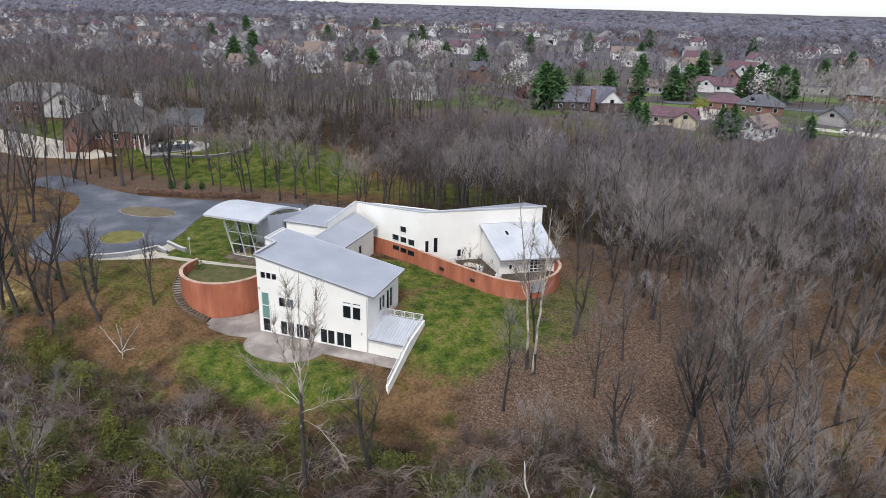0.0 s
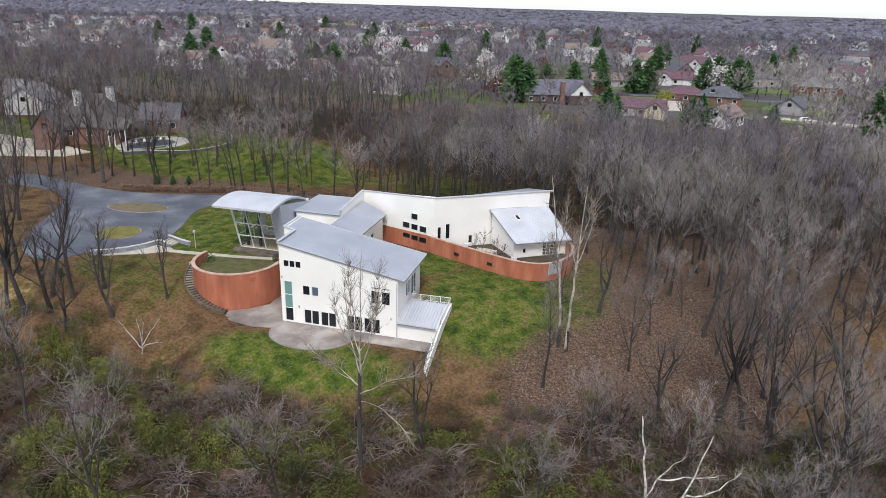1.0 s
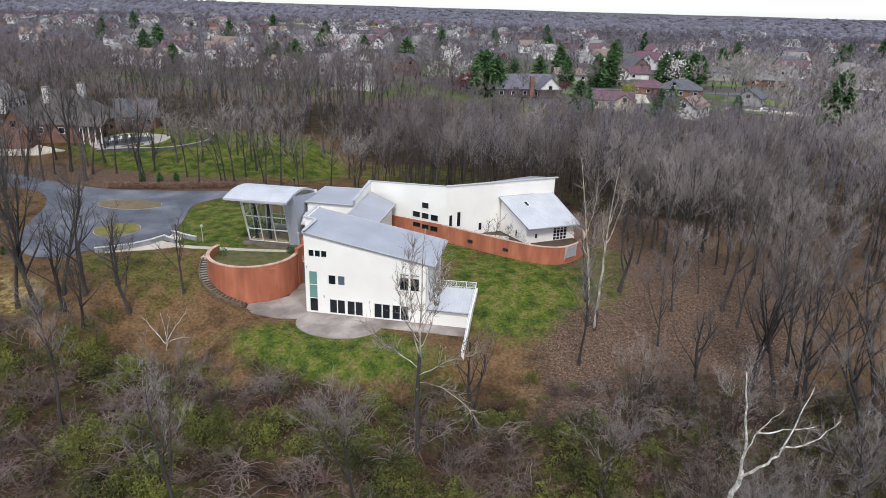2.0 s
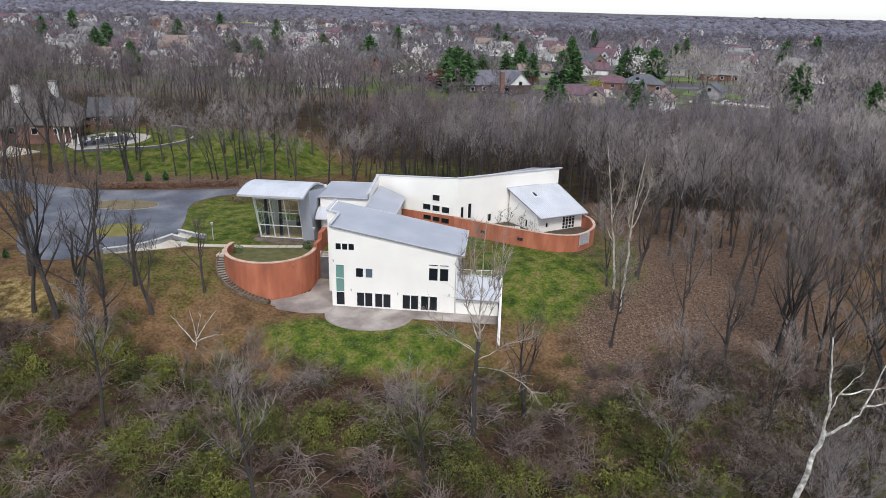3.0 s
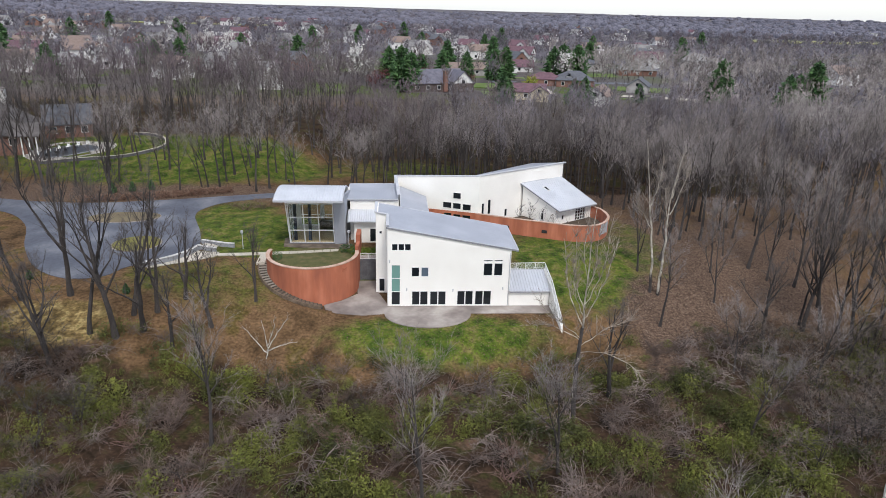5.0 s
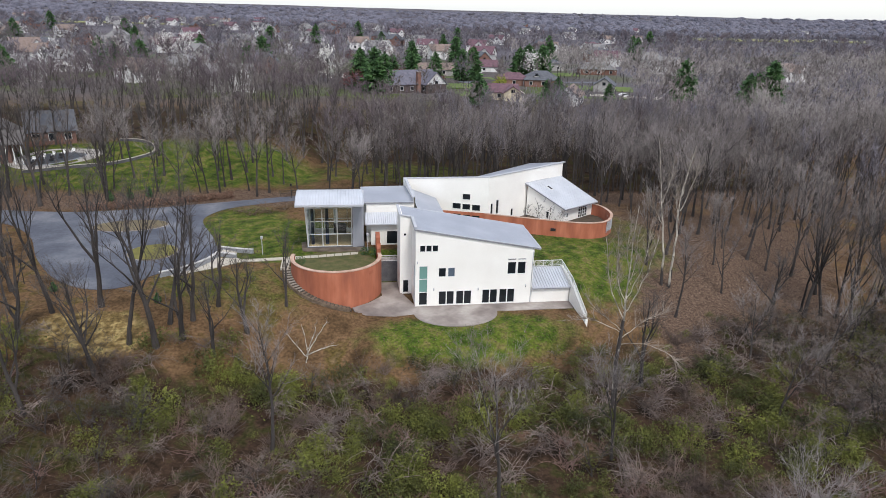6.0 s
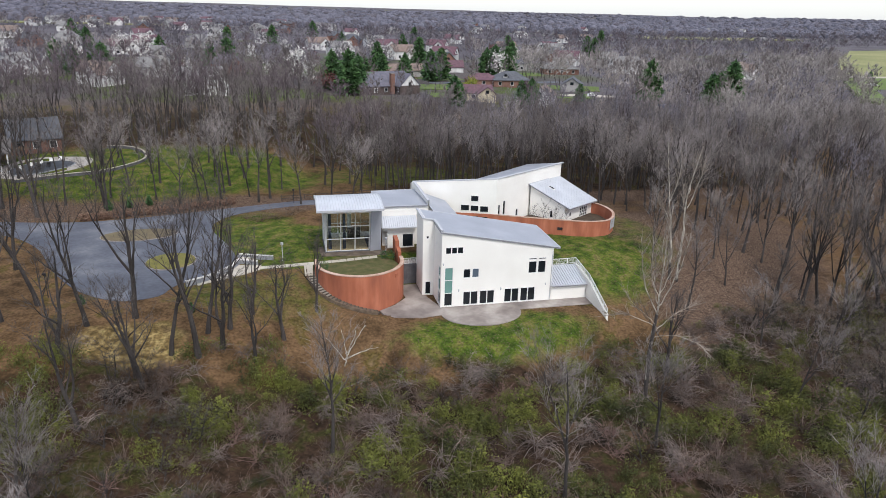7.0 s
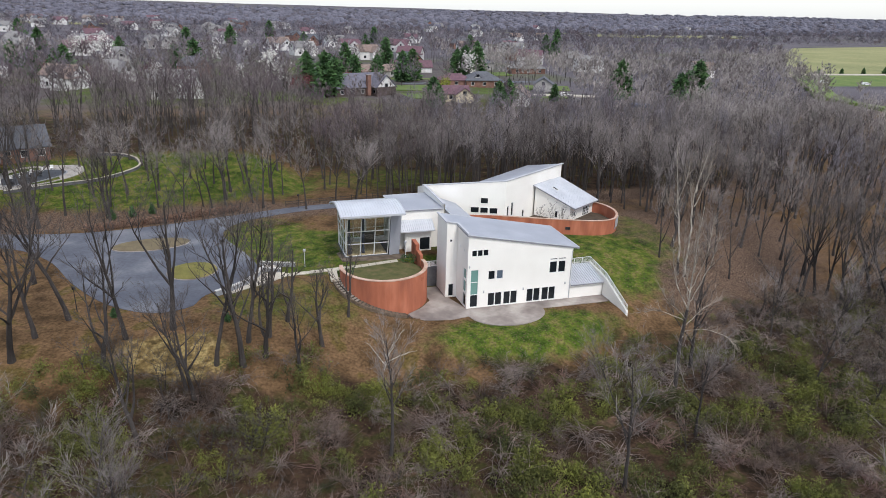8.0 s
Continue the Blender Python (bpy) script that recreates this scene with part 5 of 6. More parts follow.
mass("estate_woodland", LITE, litep, [BARK, TWIG_FAR, TWIG_DIM_HAZE, TWIG_PLUM, TWIG_FAR], "leafless trees among the far estates", "woodland", stand_tint)
mass("distant_woodland", DOME, domep, [BARK, TWIG_HAZE, TWIG_HAZE, TWIG_DIM_HAZE, TWIG_HAZE], "distant leafless woods to the horizon", "woodland", stand_tint, True)


# pale-barked trees: each one mesh of stems, one of fine branches
def stems_tree(name, lines, material, label, twigs, seed, tw=0.03, twl=1.2, foot=None):
    """A tree from stems given as (points, base radius, tip radius); twigs grow along all but the first third."""
    r = random.Random(seed)
    p0 = lines[0][0][0]
    ob = thing(name, p0, label, "tree")
    st, cr = Shape(), Shape()
    for pts, r0, r1 in lines:
        pts = [Vector(p) for p in pts]
        fine = []
        for i in range(len(pts) - 1):
            a, b, c, e = (pts[min(max(i + j, 0), len(pts) - 1)] for j in (-1, 0, 1, 2))
            for q in range(4):
                t = q / 4
                fine.append(0.5 * ((2 * b) + (c - a) * t + (2 * a - 5 * b + 4 * c - e) * t * t + (3 * b - a - 3 * c + e) * t ** 3) + Vector((r.uniform(-1, 1), r.uniform(-1, 1), r.uniform(-1, 1))) * 0.11)
        fine.append(pts[-1])
        n = len(fine)
        st.tube(fine, [r0 + (r1 - r0) * i / (n - 1) for i in range(n)], 7)
        for _ in range(twigs):
            i = r.randrange(n // 3, n - 1)
            d = (fine[i + 1] - fine[i]).normalized() + Vector((r.uniform(-1, 1), r.uniform(-1, 1), r.uniform(-0.2, 0.8)))
            L = twl * r.uniform(0.6, 1.6)
            sp = wander(r, fine[i], d, L, 3, 0.05, 0.2)
            cr.tube(sp, [0.03, 0.022, 0.014, 0.006], 3)
            for _ in range(5):
                k = r.randrange(1, 4)
                blade(cr, sp[k - 1].lerp(sp[k], r.random()), ((sp[3] - sp[0]).normalized() + Vector((r.uniform(-1, 1), r.uniform(-1, 1), r.uniform(-0.4, 0.8)))).normalized(), L * 0.5, tw, r)
    part("stem", st, material, ob)
    if foot:
        fs = Shape()
        pts, r0, r1 = foot
        fs.tube([Vector(p) for p in pts], [r0 + (r1 - r0) * i / (len(pts) - 1) for i in range(len(pts))], 8)
        part("trunk", fs, BARK, ob, "dark bark at the foot")
    part("crown", cr, TWIG_PALE, ob)
    return ob


BIRCH_WHITE = mat("white_sycamore_bark", (0.22, 0.21, 0.18), (0.76, 0.74, 0.68), 2.6, 4, 0.85)
BUSH_BROWN = mat("brown_bush_twigs", (0.10, 0.07, 0.045), (0.19, 0.14, 0.095), 0.5, 3, 0.95, bump=0)
TWIG_PALE = mat("pale_twigs", (0.16, 0.13, 0.105), (0.33, 0.28, 0.235), 0.4, 2, 0.95, bump=0)


def g3(x, y, dz=0.0):
    return (x, y, gz(x, y) + dz)


stems_tree("birch", [([g3(39.6, 2.2, -0.3), (39.2, 2.6, 8), (38.2, 3.3, 15), (36.6, 3.6, 24.5)], 0.2, 0.04), ([(38.3, 3.2, 14.5), (38.9, 2.8, 18), (39.0, 2.6, 21.5)], 0.08, 0.02), ([(38.8, 2.9, 11), (37.6, 3.4, 13), (36.6, 3.8, 14.5)], 0.06, 0.02)],
           BIRCH, "tall slender pale birch at the edge of the lawn", 34, 11, twl=1.6, foot=([g3(39.6, 2.2, -0.4), (39.5, 2.3, 2.6), (39.4, 2.4, 4.2)], 0.27, 0.2))
stems_tree("birch", [([g3(40.6, 1.6, -0.3), (40.7, 1.8, 8), (41.0, 2.6, 15), (41.3, 1.0, 24)], 0.21, 0.04), ([(41.0, 2.4, 13.5), (42.2, 1.8, 18), (42.5, 1.5, 22)], 0.09, 0.02), ([(40.9, 2.3, 12), (40.3, 2.6, 15.0), (40.1, 2.8, 17.5)], 0.06, 0.02), ([(41, 2.4, 16), (41.7, 3.0, 19), (41.9, 3.2, 22)], 0.07, 0.02)],
           BIRCH, "tall forked pale birch with a dark foot", 30, 12, twl=1.6, foot=([g3(40.6, 1.6, -0.4), (40.62, 1.66, 2.4), (40.65, 1.7, 4.0)], 0.27, 0.21))
mz = gz(21.3, -24)
stems_tree("pale_tree", [([(21.3, -24, mz - 0.3), (21.1, -23.8, 3), (21.3, -23.9, 8), (21.3, -23.8, 13), (21.6, -23.6, 22)], 0.2, 0.03), ([(21.3, -23.9, 8.5), (19.6, -22.6, 12.5), (18.8, -22.0, 18)], 0.075, 0.02),
                         ([(21.3, -23.8, 9), (22.8, -24.4, 13), (24.0, -24.6, 18.5)], 0.075, 0.02), ([(21.3, -23.9, 7), (19.4, -24.6, 8.6), (17.2, -25.2, 10.4), (15.6, -25.6, 12.6)], 0.045, 0.012),
                         ([(21.2, -23.9, 5), (23.6, -25.0, 5.6), (26.5, -26.2, 4.6), (28, -26.6, 2.8)], 0.045, 0.012), ([(21.3, -23.9, 10), (20.2, -23.2, 14), (19.9, -22.9, 19.5)], 0.06, 0.012), ([(21.4, -23.8, 11), (23.0, -23.6, 15), (23.4, -23.6, 20.5)], 0.06, 0.012), ([(21.4, -23.8, 13), (20.6, -24.3, 17), (20.5, -24.5, 21)], 0.05, 0.012), ([(21.3, -23.8, 9.5), (19.8, -24.6, 13), (19.2, -25.2, 17)], 0.06, 0.015), ([(21.2, -23.8, 6.5), (18.4, -22.4, 7.6), (15.4, -21.4, 7.2)], 0.05, 0.012),
                         ([(21.3, -24, 6), (24, -23.2, 7.4), (27.5, -22.8, 8.8)], 0.05, 0.012), ([(21.3, -23.8, 12), (22.4, -22.8, 15), (22.6, -22.2, 19)], 0.05, 0.012)],
           BIRCH, "pale-limbed bare tree with low spreading branches", 30, 13, twl=1.5, foot=([(21.3, -24, mz - 0.4), (21.1, -23.8, 3), (21.3, -23.9, 8.2)], 0.3, 0.19))
bz = gz(47.6, -40.6)
stems_tree("sycamore", [([(47.2, -40.8, bz - 0.3), (48.0, -39.8, 3.5), (48.6, -39.6, 7.5), (49.0, -39.6, 10.6)], 0.27, 0.17), ([(49.0, -39.6, 10.4), (48.8, -39.6, 13.0), (48.4, -39.5, 16.0), (48.0, -39.4, 18.6)], 0.12, 0.035),
                        ([(48.9, -39.6, 10.0), (50.6, -39.6, 11.4), (51.6, -39.6, 13.6), (52.6, -39.4, 18.0)], 0.12, 0.03), ([(51.3, -39.6, 12.8), (53.0, -39.8, 13.8), (54.6, -39.8, 15.8)], 0.07, 0.02), ([(48.9, -39.6, 12.0), (49.8, -39.2, 14.0), (51.2, -38.8, 15.6)], 0.06, 0.02),
                        ([(49.6, -39.4, 13.8), (51.4, -39.2, 14.2), (53.4, -39, 14.6)], 0.07, 0.02)], BIRCH_WHITE, "white-barked bare sycamore leaning over the thicket", 9, 14, twl=0.8)
sz = gz(-16.2, -11.5)
stems_tree("small_birch", [([(-16.2, -11.5, sz - 0.2), (-16.0, -11.4, sz + 2), (-16.6, -11.2, sz + 5.5)], 0.075, 0.016), ([(-16.1, -11.4, sz + 1.2), (-14.6, -11.0, sz + 3.6), (-13.2, -10.6, sz + 5.4)], 0.075, 0.016), ([(-16.1, -11.4, sz + 0.8), (-17.6, -11.8, sz + 3.2), (-18.8, -12, sz + 5.0)], 0.075, 0.016),
                           ([(-16.0, -11.4, sz + 1.8), (-15.0, -12, sz + 4.2), (-14.8, -12.2, sz + 6)], 0.075, 0.016), ([(-16.1, -11.4, sz + 1), (-13.6, -12.2, sz + 2.4), (-11.9, -12.4, sz + 2.9)], 0.075, 0.016)], BIRCH_WHITE, "small pale multi-stemmed birch on the bank", 7, 15, twl=0.8)

# ---------------------------------------------------------------- undergrowth
SHR = []
for i in range(6):
    r = random.Random(500 + i)
    s = Shape()
    for _ in range(20):
        a, e = r.uniform(0, 6.28), r.uniform(0.5, 1.7)
        d0 = Vector((math.cos(a), math.sin(a), e))
        pts = wander(r, (r.uniform(-0.5, 0.5), r.uniform(-0.5, 0.5), 0), d0, r.uniform(1.6, 3.2), 3, -0.14, 0.28)
        s.tube(pts, [0.035, 0.026, 0.016, 0.006], 3)
        for _ in range(8):
            k = r.randrange(1, 4)
            p = pts[k - 1].lerp(pts[k], r.random())
            blade(s, p, Vector((r.uniform(-1, 1), r.uniform(-1, 1), r.uniform(-0.5, 0.9))).normalized(), r.uniform(0.4, 1.0), 0.035, r)
    SHR.append(tris(s))
TAN = []
for i in range(4):
    t, c = bare_tree(700 + i, 6.0, 3.6, 11, 5, 6, tw=0.032, low=0.1, rad=0.08, tubes=False, wob=0.16, flat=0.55, leaders=2)
    TAN.append(tris(t, c))
GRN = []
for i in range(6):
    r = random.Random(600 + i)
    s = Shape()
    for _ in range(210):
        a, q = r.uniform(0, 6.28), abs(r.gauss(0, 0.75))
        z = (0.15 + 1.3 * r.random()) * math.exp(-q * q * 0.5)
        blade(s, Vector((q * math.cos(a), q * math.sin(a), z)), Vector((r.uniform(-1, 1), r.uniform(-1, 1), r.uniform(-0.2, 0.9))).normalized(), r.uniform(0.10, 0.24), 0.11, r)
    for _ in range(26):
        a = r.uniform(0, 6.28)
        blade(s, Vector((r.gauss(0, 0.4), r.gauss(0, 0.4), 0)), Vector((math.cos(a), math.sin(a), r.uniform(0.6, 2))).normalized(), r.uniform(1.0, 1.9), 0.03, r)
    GRN.append(tris(s))
MOUND = []
for i in range(5):
    r = random.Random(540 + i)
    m = Shape()
    for _ in range(34):
        a = r.uniform(0, 6.28)
        p0 = Vector((r.gauss(0, 0.7), r.gauss(0, 0.7), r.uniform(0.0, 0.6)))
        pts = wander(r, p0, Vector((math.cos(a), math.sin(a), r.uniform(0.9, 2.2))), r.uniform(2.2, 4.2), 4, -0.4, 0.26)
        m.tube(pts, [0.034, 0.028, 0.022, 0.014, 0.005], 3)
        for _ in range(7):
            k = r.randrange(1, 5)
            blade(m, pts[k - 1].lerp(pts[k], r.random()), Vector((r.uniform(-1, 1), r.uniform(-1, 1), r.uniform(-0.9, 0.7))).normalized(), r.uniform(0.4, 1.1), 0.03, r)
    MOUND.append(tris(m))
shr, grn, tan, red, dark, mound = [], [], [], [], [], []
for _ in range(6400):
    x, y = rng.uniform(-80, 92), rng.uniform(-54, 4)
    edge_y = -14.5 - 2.5 * math.sin(x * 0.23) if -12 < x < 32 else ((-15 if x > -24 or x < -37 else -10.5 + 2 * math.sin(x * 0.9)) if x < -12 else -9)
    if x < -48:
        edge_y = -10
    if x > 44:
        edge_y = -8 + 12 * noise.noise(Vector((x * 0.06, 1, 2)))
    if y > edge_y:
        continue
    g = noise.noise(Vector((x * 0.085, y * 0.11, 5))) + 0.25 * noise.noise(Vector((x * 0.3, y * 0.3, 7))) + (0.12 if -24 < x < 14 else 0.0)
    w = noise.noise(Vector((x * 0.11, y * 0.13, 15)))
    dice = rng.random()
    a, z = rng.uniform(0, 6.28), gz(x, y) - 0.1
    if g > 0.04 and dice < 0.58:
        s = rng.uniform(0.7, 1.75)
        grn.append((rng.randrange(6), x, y, z, a, s, s * rng.uniform(0.7, 1.4)))
    elif g > -0.3 and dice < 0.2:
        s = rng.uniform(0.5, 1.0)
        grn.append((rng.randrange(6), x, y, z, a, s, s * rng.uniform(0.5, 1.0)))
    elif w > -0.05 and dice < 0.5:
        s = rng.uniform(0.5, 1.15)
        shr.append((rng.randrange(6), x, y, z, a, s, s * rng.uniform(0.8, 1.6)))
    elif 0.02 > w > -0.3 and dice > 0.915:
        s = rng.uniform(0.55, 1.15)
        mound.append((rng.randrange(5), x, y, z, a, s, s * rng.uniform(0.8, 1.3)))
    elif w < 0 and 0.6 < dice < 0.63:
        s = rng.uniform(0.4, 0.8)
        tan.append((rng.randrange(4), x, y, z, a, s, s * 0.85))
    elif x < -30 and dice > 0.91:
        s = rng.uniform(0.5, 1.1)
        dark.append((rng.randrange(4), x, y, z, a, s, s))
    elif w < -0.1 and 0.66 < dice < 0.73:
        s = rng.uniform(0.6, 1.2)
        red.append((rng.randrange(6), x, y, z, a, s, s * 1.1))
for _ in range(120):
    x, y, s = rng.uniform(46, 84), rng.uniform(-34, -9), rng.uniform(0.6, 1.25)
    tan.append((rng.randrange(4), x, y, gz(x, y) - 0.1, rng.uniform(0, 6.28), s, s * 0.9))
for x, y, s in ((14.2, -36.2, 1.15), (44.5, -34.5, 1.2), (12.7, -18.6, 0.8), (10.2, -18.4, 0.75), (-3, -22, 0.7)):
    tan.append((int(abs(x)) % 4, x, y, gz(x, y) - 0.1, x, s, s * 0.9))
for x, y, s in ((11.5, -17.6, 1.25), (-9.0, -15.8, 1.0), (-1.5, -18.6, 0.9), (-19.0, -20, 1.2), (4, -31, 1.3), (-8, -34, 1.4), (30, -19, 1.2), (-13, -28, 1.2)):
    mound.append((int(abs(x)) % 5, x, y, gz(x, y) - 0.1, x, s, s))
mass("bramble_mounds", MOUND, mound, [SHRUB_GREY], "grey arching mounds of bare brambles", "undergrowth")
mass("undergrowth", SHR, shr, [SHRUB], "tangled bare grey-brown undergrowth", "undergrowth")
mass("red_undergrowth", SHR, red, [TWIG_RED], "reddish-brown bare brambles", "undergrowth")
mass("saplings", TAN, tan, [BARK, SAPLING], "bare grey saplings and thicket", "thicket")
mass("dark_saplings", TAN, dark, [BARK, TWIG_DARK], "dark bare saplings below the drive", "thicket")
mass("green_undergrowth", GRN, grn, [LEAF], "low shrubs in fresh green leaf", "undergrowth")
for i, (x, y, sc) in enumerate(((22.6, 24.0, 0.75), (24.2, 22.6, 0.9), (26.6, 22.4, 0.8), (28.4, 21.0, 0.6))):
    t, c = bare_tree(930 + i, 6.0, 2.6, 9, 4, 6, tw=0.03, low=0.1, rad=0.06)
    sb = thing("garden_shrub", (0, 0, 0), "tall bare shrub in the walled garden", "shrub", "shrubs in the walled garden")
    part("stem", t, BARK, sb)
    part("crown", c, TWIG_DARK, sb)
    sb.matrix_basis = Matrix.Translation((x, y, 4.85)) @ Matrix.Diagonal((sc, sc, sc, 1))
for i, (x, y, sc) in enumerate(((-17.6, 8.0, 0.5), (-6.6, 11.0, 0.55), (-7.6, 11.6, 0.45))):
    r = random.Random(950 + i)
    sh = Shape()
    for _ in range(260):
        d = Vector((r.gauss(0, 1), r.gauss(0, 1), r.gauss(0, 1))).normalized() * r.random() ** 0.35
        blade(sh, Vector((x, y, UP + 1.5 * sc)) + Vector((d.x * 1.5 * sc, d.y * 1.5 * sc, d.z * 1.4 * sc)), d, 0.2, 0.14, r)
    sb = thing("evergreen_shrub", (x, y, UP), "rounded dark evergreen shrub in the court", "shrub", "shrubs in the court")
    part("foliage", sh, NEEDLE, sb)
for x, y, sc in ((-28, 35.5, 1.2), (-25.5, 37.5, 1.4), (-22.5, 39, 1.2), (-30.5, 38, 0.9)):
    V, T, M = SHR[int(abs(x)) % 6]
    me = tri_mesh("bush_twigs", V * np.array([sc * 1.2, sc * 1.2, sc * 0.8], np.float32) + np.array([x, y, gz(x, y)], np.float32), T)
    bush = thing("brown_bush", (x, y, gz(x, y)), "rounded brown leafless bush beside the drive", "bush", "bushes by the drive")
    part("twig_mass", me, BUSH_BROWN, bush)

# ---------------------------------------------------------------- neighbours
BRICK = mat("red_brown_brick", (0.16, 0.085, 0.065), (0.24, 0.13, 0.10), 0.6, 5, 0.9)
CREAM = mat("cream_siding", (0.52, 0.45, 0.32), (0.62, 0.54, 0.40), 0.5, 5, 0.8)
WHITE_SIDING = mat("white_siding", (0.58, 0.57, 0.56), (0.72, 0.71, 0.69), 0.5, 5, 0.8)
GREY_SIDING = mat("grey_siding", (0.30, 0.29, 0.28), (0.40, 0.385, 0.37), 0.5, 5, 0.8)
SH_DARK = mat("dark_shingles", (0.075, 0.08, 0.095), (0.12, 0.125, 0.14), 0.8, 6, 0.9)
SH_PURPLE = mat("plum_shingles", (0.105, 0.055, 0.072), (0.16, 0.09, 0.108), 0.8, 6, 0.9)
DARK_TIMBER = mat("dark_brown_timber", (0.06, 0.045, 0.042), (0.11, 0.082, 0.075), 0.6, 5, 0.9)
SH_SLATE = mat("slate_purple_shingles", (0.10, 0.098, 0.125), (0.155, 0.15, 0.185), 0.8, 6, 0.85)
SH_TAN = mat("tan_shingles", (0.17, 0.125, 0.105), (0.25, 0.19, 0.165), 0.8, 6, 0.9)
SH_GREY = mat("grey_shingles", (0.16, 0.155, 0.155), (0.235, 0.23, 0.225), 0.8, 6, 0.9)
SH_BROWN = mat("brown_grey_shingles", (0.09, 0.082, 0.08), (0.14, 0.128, 0.125), 0.8, 6, 0.9)
TARP = mat("blue_tarp", (0.02, 0.05, 0.14), (0.04, 0.08, 0.2), 0.8, 5, 0.5)


def block(h, w, d, eave, ridge, wallm, roofm, cx=0.0, cy=0.0, along_y=False, hip=False, over=0.5, windows=3, door=False, gable=None, far=False):
    """A house block in the house's own metres: walls, gables, roof slabs and windows as parts of h."""
    def tr(x, y, z):
        return (cx - y, cy + x, z) if along_y else (cx + x, cy + y, z)
    def poly(sh, vs, fs):
        sh.add([tr(*p) for p in vs], fs)
    a, b = w / 2, d / 2
    body = Shape()
    poly(body, [(-a, -b, -4), (a, -b, -4), (a, b, -4), (-a, b, -4), (-a, -b, eave), (a, -b, eave), (a, b, eave), (-a, b, eave)], [(0, 1, 5, 4), (1, 2, 6, 5), (2, 3, 7, 6), (3, 0, 4, 7)])
    part("wall", body, wallm, h)
    if not hip:
        for s in (-1, 1):
            g = Shape()
            poly(g, [(s * a, -b, eave), (s * a, b, eave), (s * a, 0, ridge), (s * (a - 0.2), -b, eave), (s * (a - 0.2), b, eave), (s * (a - 0.2), 0, ridge)], [(0, 1, 2), (5, 4, 3)])
            part("gable", g, gable or wallm, h)
    inset = b * 0.9 if hip else 0
    drop = over * (ridge - eave) / b
    ea = a + over
    for s in (-1, 1):
        r = Shape()
        q = [(-ea, s * (b + over), eave - drop), (ea, s * (b + over), eave - drop), (ea - inset - (over if hip else 0), 0, ridge), (-ea + inset + (over if hip else 0), 0, ridge)]
        poly(r, q + [(x, y, z + 0.25) for x, y, z in q], [(0, 1, 2, 3), (7, 6, 5, 4), (0, 4, 5, 1), (1, 5, 6, 2), (2, 6, 7, 3), (3, 7, 4, 0)])
        part("roof", r, roofm, h)
        if hip:
            r = Shape()
            q = [(s * ea, -(b + over), eave - drop), (s * ea, b + over, eave - drop), (s * (ea - inset - over), 0, ridge)]
            poly(r, q + [(x, y, z + 0.25) for x, y, z in q], [(0, 1, 2), (5, 4, 3), (0, 3, 4, 1), (1, 4, 5, 2), (2, 5, 3, 0)])
            part("roof", r, roofm, h)
    for s in (-1, 1):
        for i in range(windows):
            x = -a + w * (i + 0.5) / windows
            big = 1.2 if (door and i == windows - 1) else 0.65
            for k, (grow, push, m) in enumerate(((0.12, 0.03, FRAME), (0.0, 0.06, GLASS))):
                f = Shape()
                x0, x1, z0, z1 = x - big - grow, x + big + grow, (0.0 if big > 1 else 0.9) - grow, 2.3 + grow
                y0, y1 = s * b, s * (b + push)
                poly(f, [(x0, y0, z0), (x1, y0, z0), (x1, y1, z0), (x0, y1, z0), (x0, y0, z1), (x1, y0, z1), (x1, y1, z1), (x0, y1, z1)], [(3, 2, 1, 0), (4, 5, 6, 7), (0, 1, 5, 4), (1, 2, 6, 5), (2, 3, 7, 6), (3, 0, 4, 7)])
                if k == 0:
                    w_ob = part("garage_door" if big > 1 else "window", f, GLASS if far else m, h)
                elif big < 1 and not far:
                    part("pane", f, m, w_ob)
    for s in (-1, 1):
        f = Shape()
        z0 = eave - 1.6 if hip else eave
        poly(f, [(s * a, -0.7, z0), (s * a, 0.7, z0), (s * (a + 0.06), 0.7, z0), (s * (a + 0.06), -0.7, z0), (s * a, -0.7, z0 + 1.3), (s * a, 0.7, z0 + 1.3), (s * (a + 0.06), 0.7, z0 + 1.3), (s * (a + 0.06), -0.7, z0 + 1.3)],
             [(3, 2, 1, 0), (4, 5, 6, 7), (0, 1, 5, 4), (1, 2, 6, 5), (2, 3, 7, 6), (3, 0, 4, 7)])
        part("window", f, GLASS, h)


def chimney(h, x, y, top, m, w=1.2):
    c = part("chimney", Shape().box(x - w / 2, x + w / 2, y - w / 2, y + w / 2, 0, top), m, h)
    part("chimney_cap", Shape().box(x - w / 2 - 0.12, x + w / 2 + 0.12, y - w / 2 - 0.12, y + w / 2 + 0.12, top, top + 0.25), CONCRETE, c)


def settle(h, x, y, turn, lift=0.0):
    h.matrix_basis = Matrix.Translation((x, y, gz(x, y) + lift)) @ Matrix.Rotation(radians(turn), 4, "Z")
    return h


def home(label):
    return thing("neighbour_house", (0, 0, 0), label, "house")


h = home("dark-roofed house with a white gable and brick chimney")
block(h, 24, 12, 3.4, 8.2, DARK_TIMBER, SH_SLATE, -3, 3, windows=5)
block(h, 11, 9.5, 3.4, 8.0, DARK_TIMBER, SH_SLATE, 6, -1.5, along_y=True, gable=WHITE_SIDING)
chimney(h, -0.5, -3.6, 8.0, BRICK, 1.6)
settle(h, 20, 190, 22)
h = home("cream house with plum-coloured roof and porch")
block(h, 15, 9, 3.0, 5.6, CREAM, SH_PURPLE)
block(h, 9, 7, 3.0, 5.4, CREAM, SH_PURPLE, 5, -3, along_y=True, windows=1)
settle(h, 51, 172, -8)
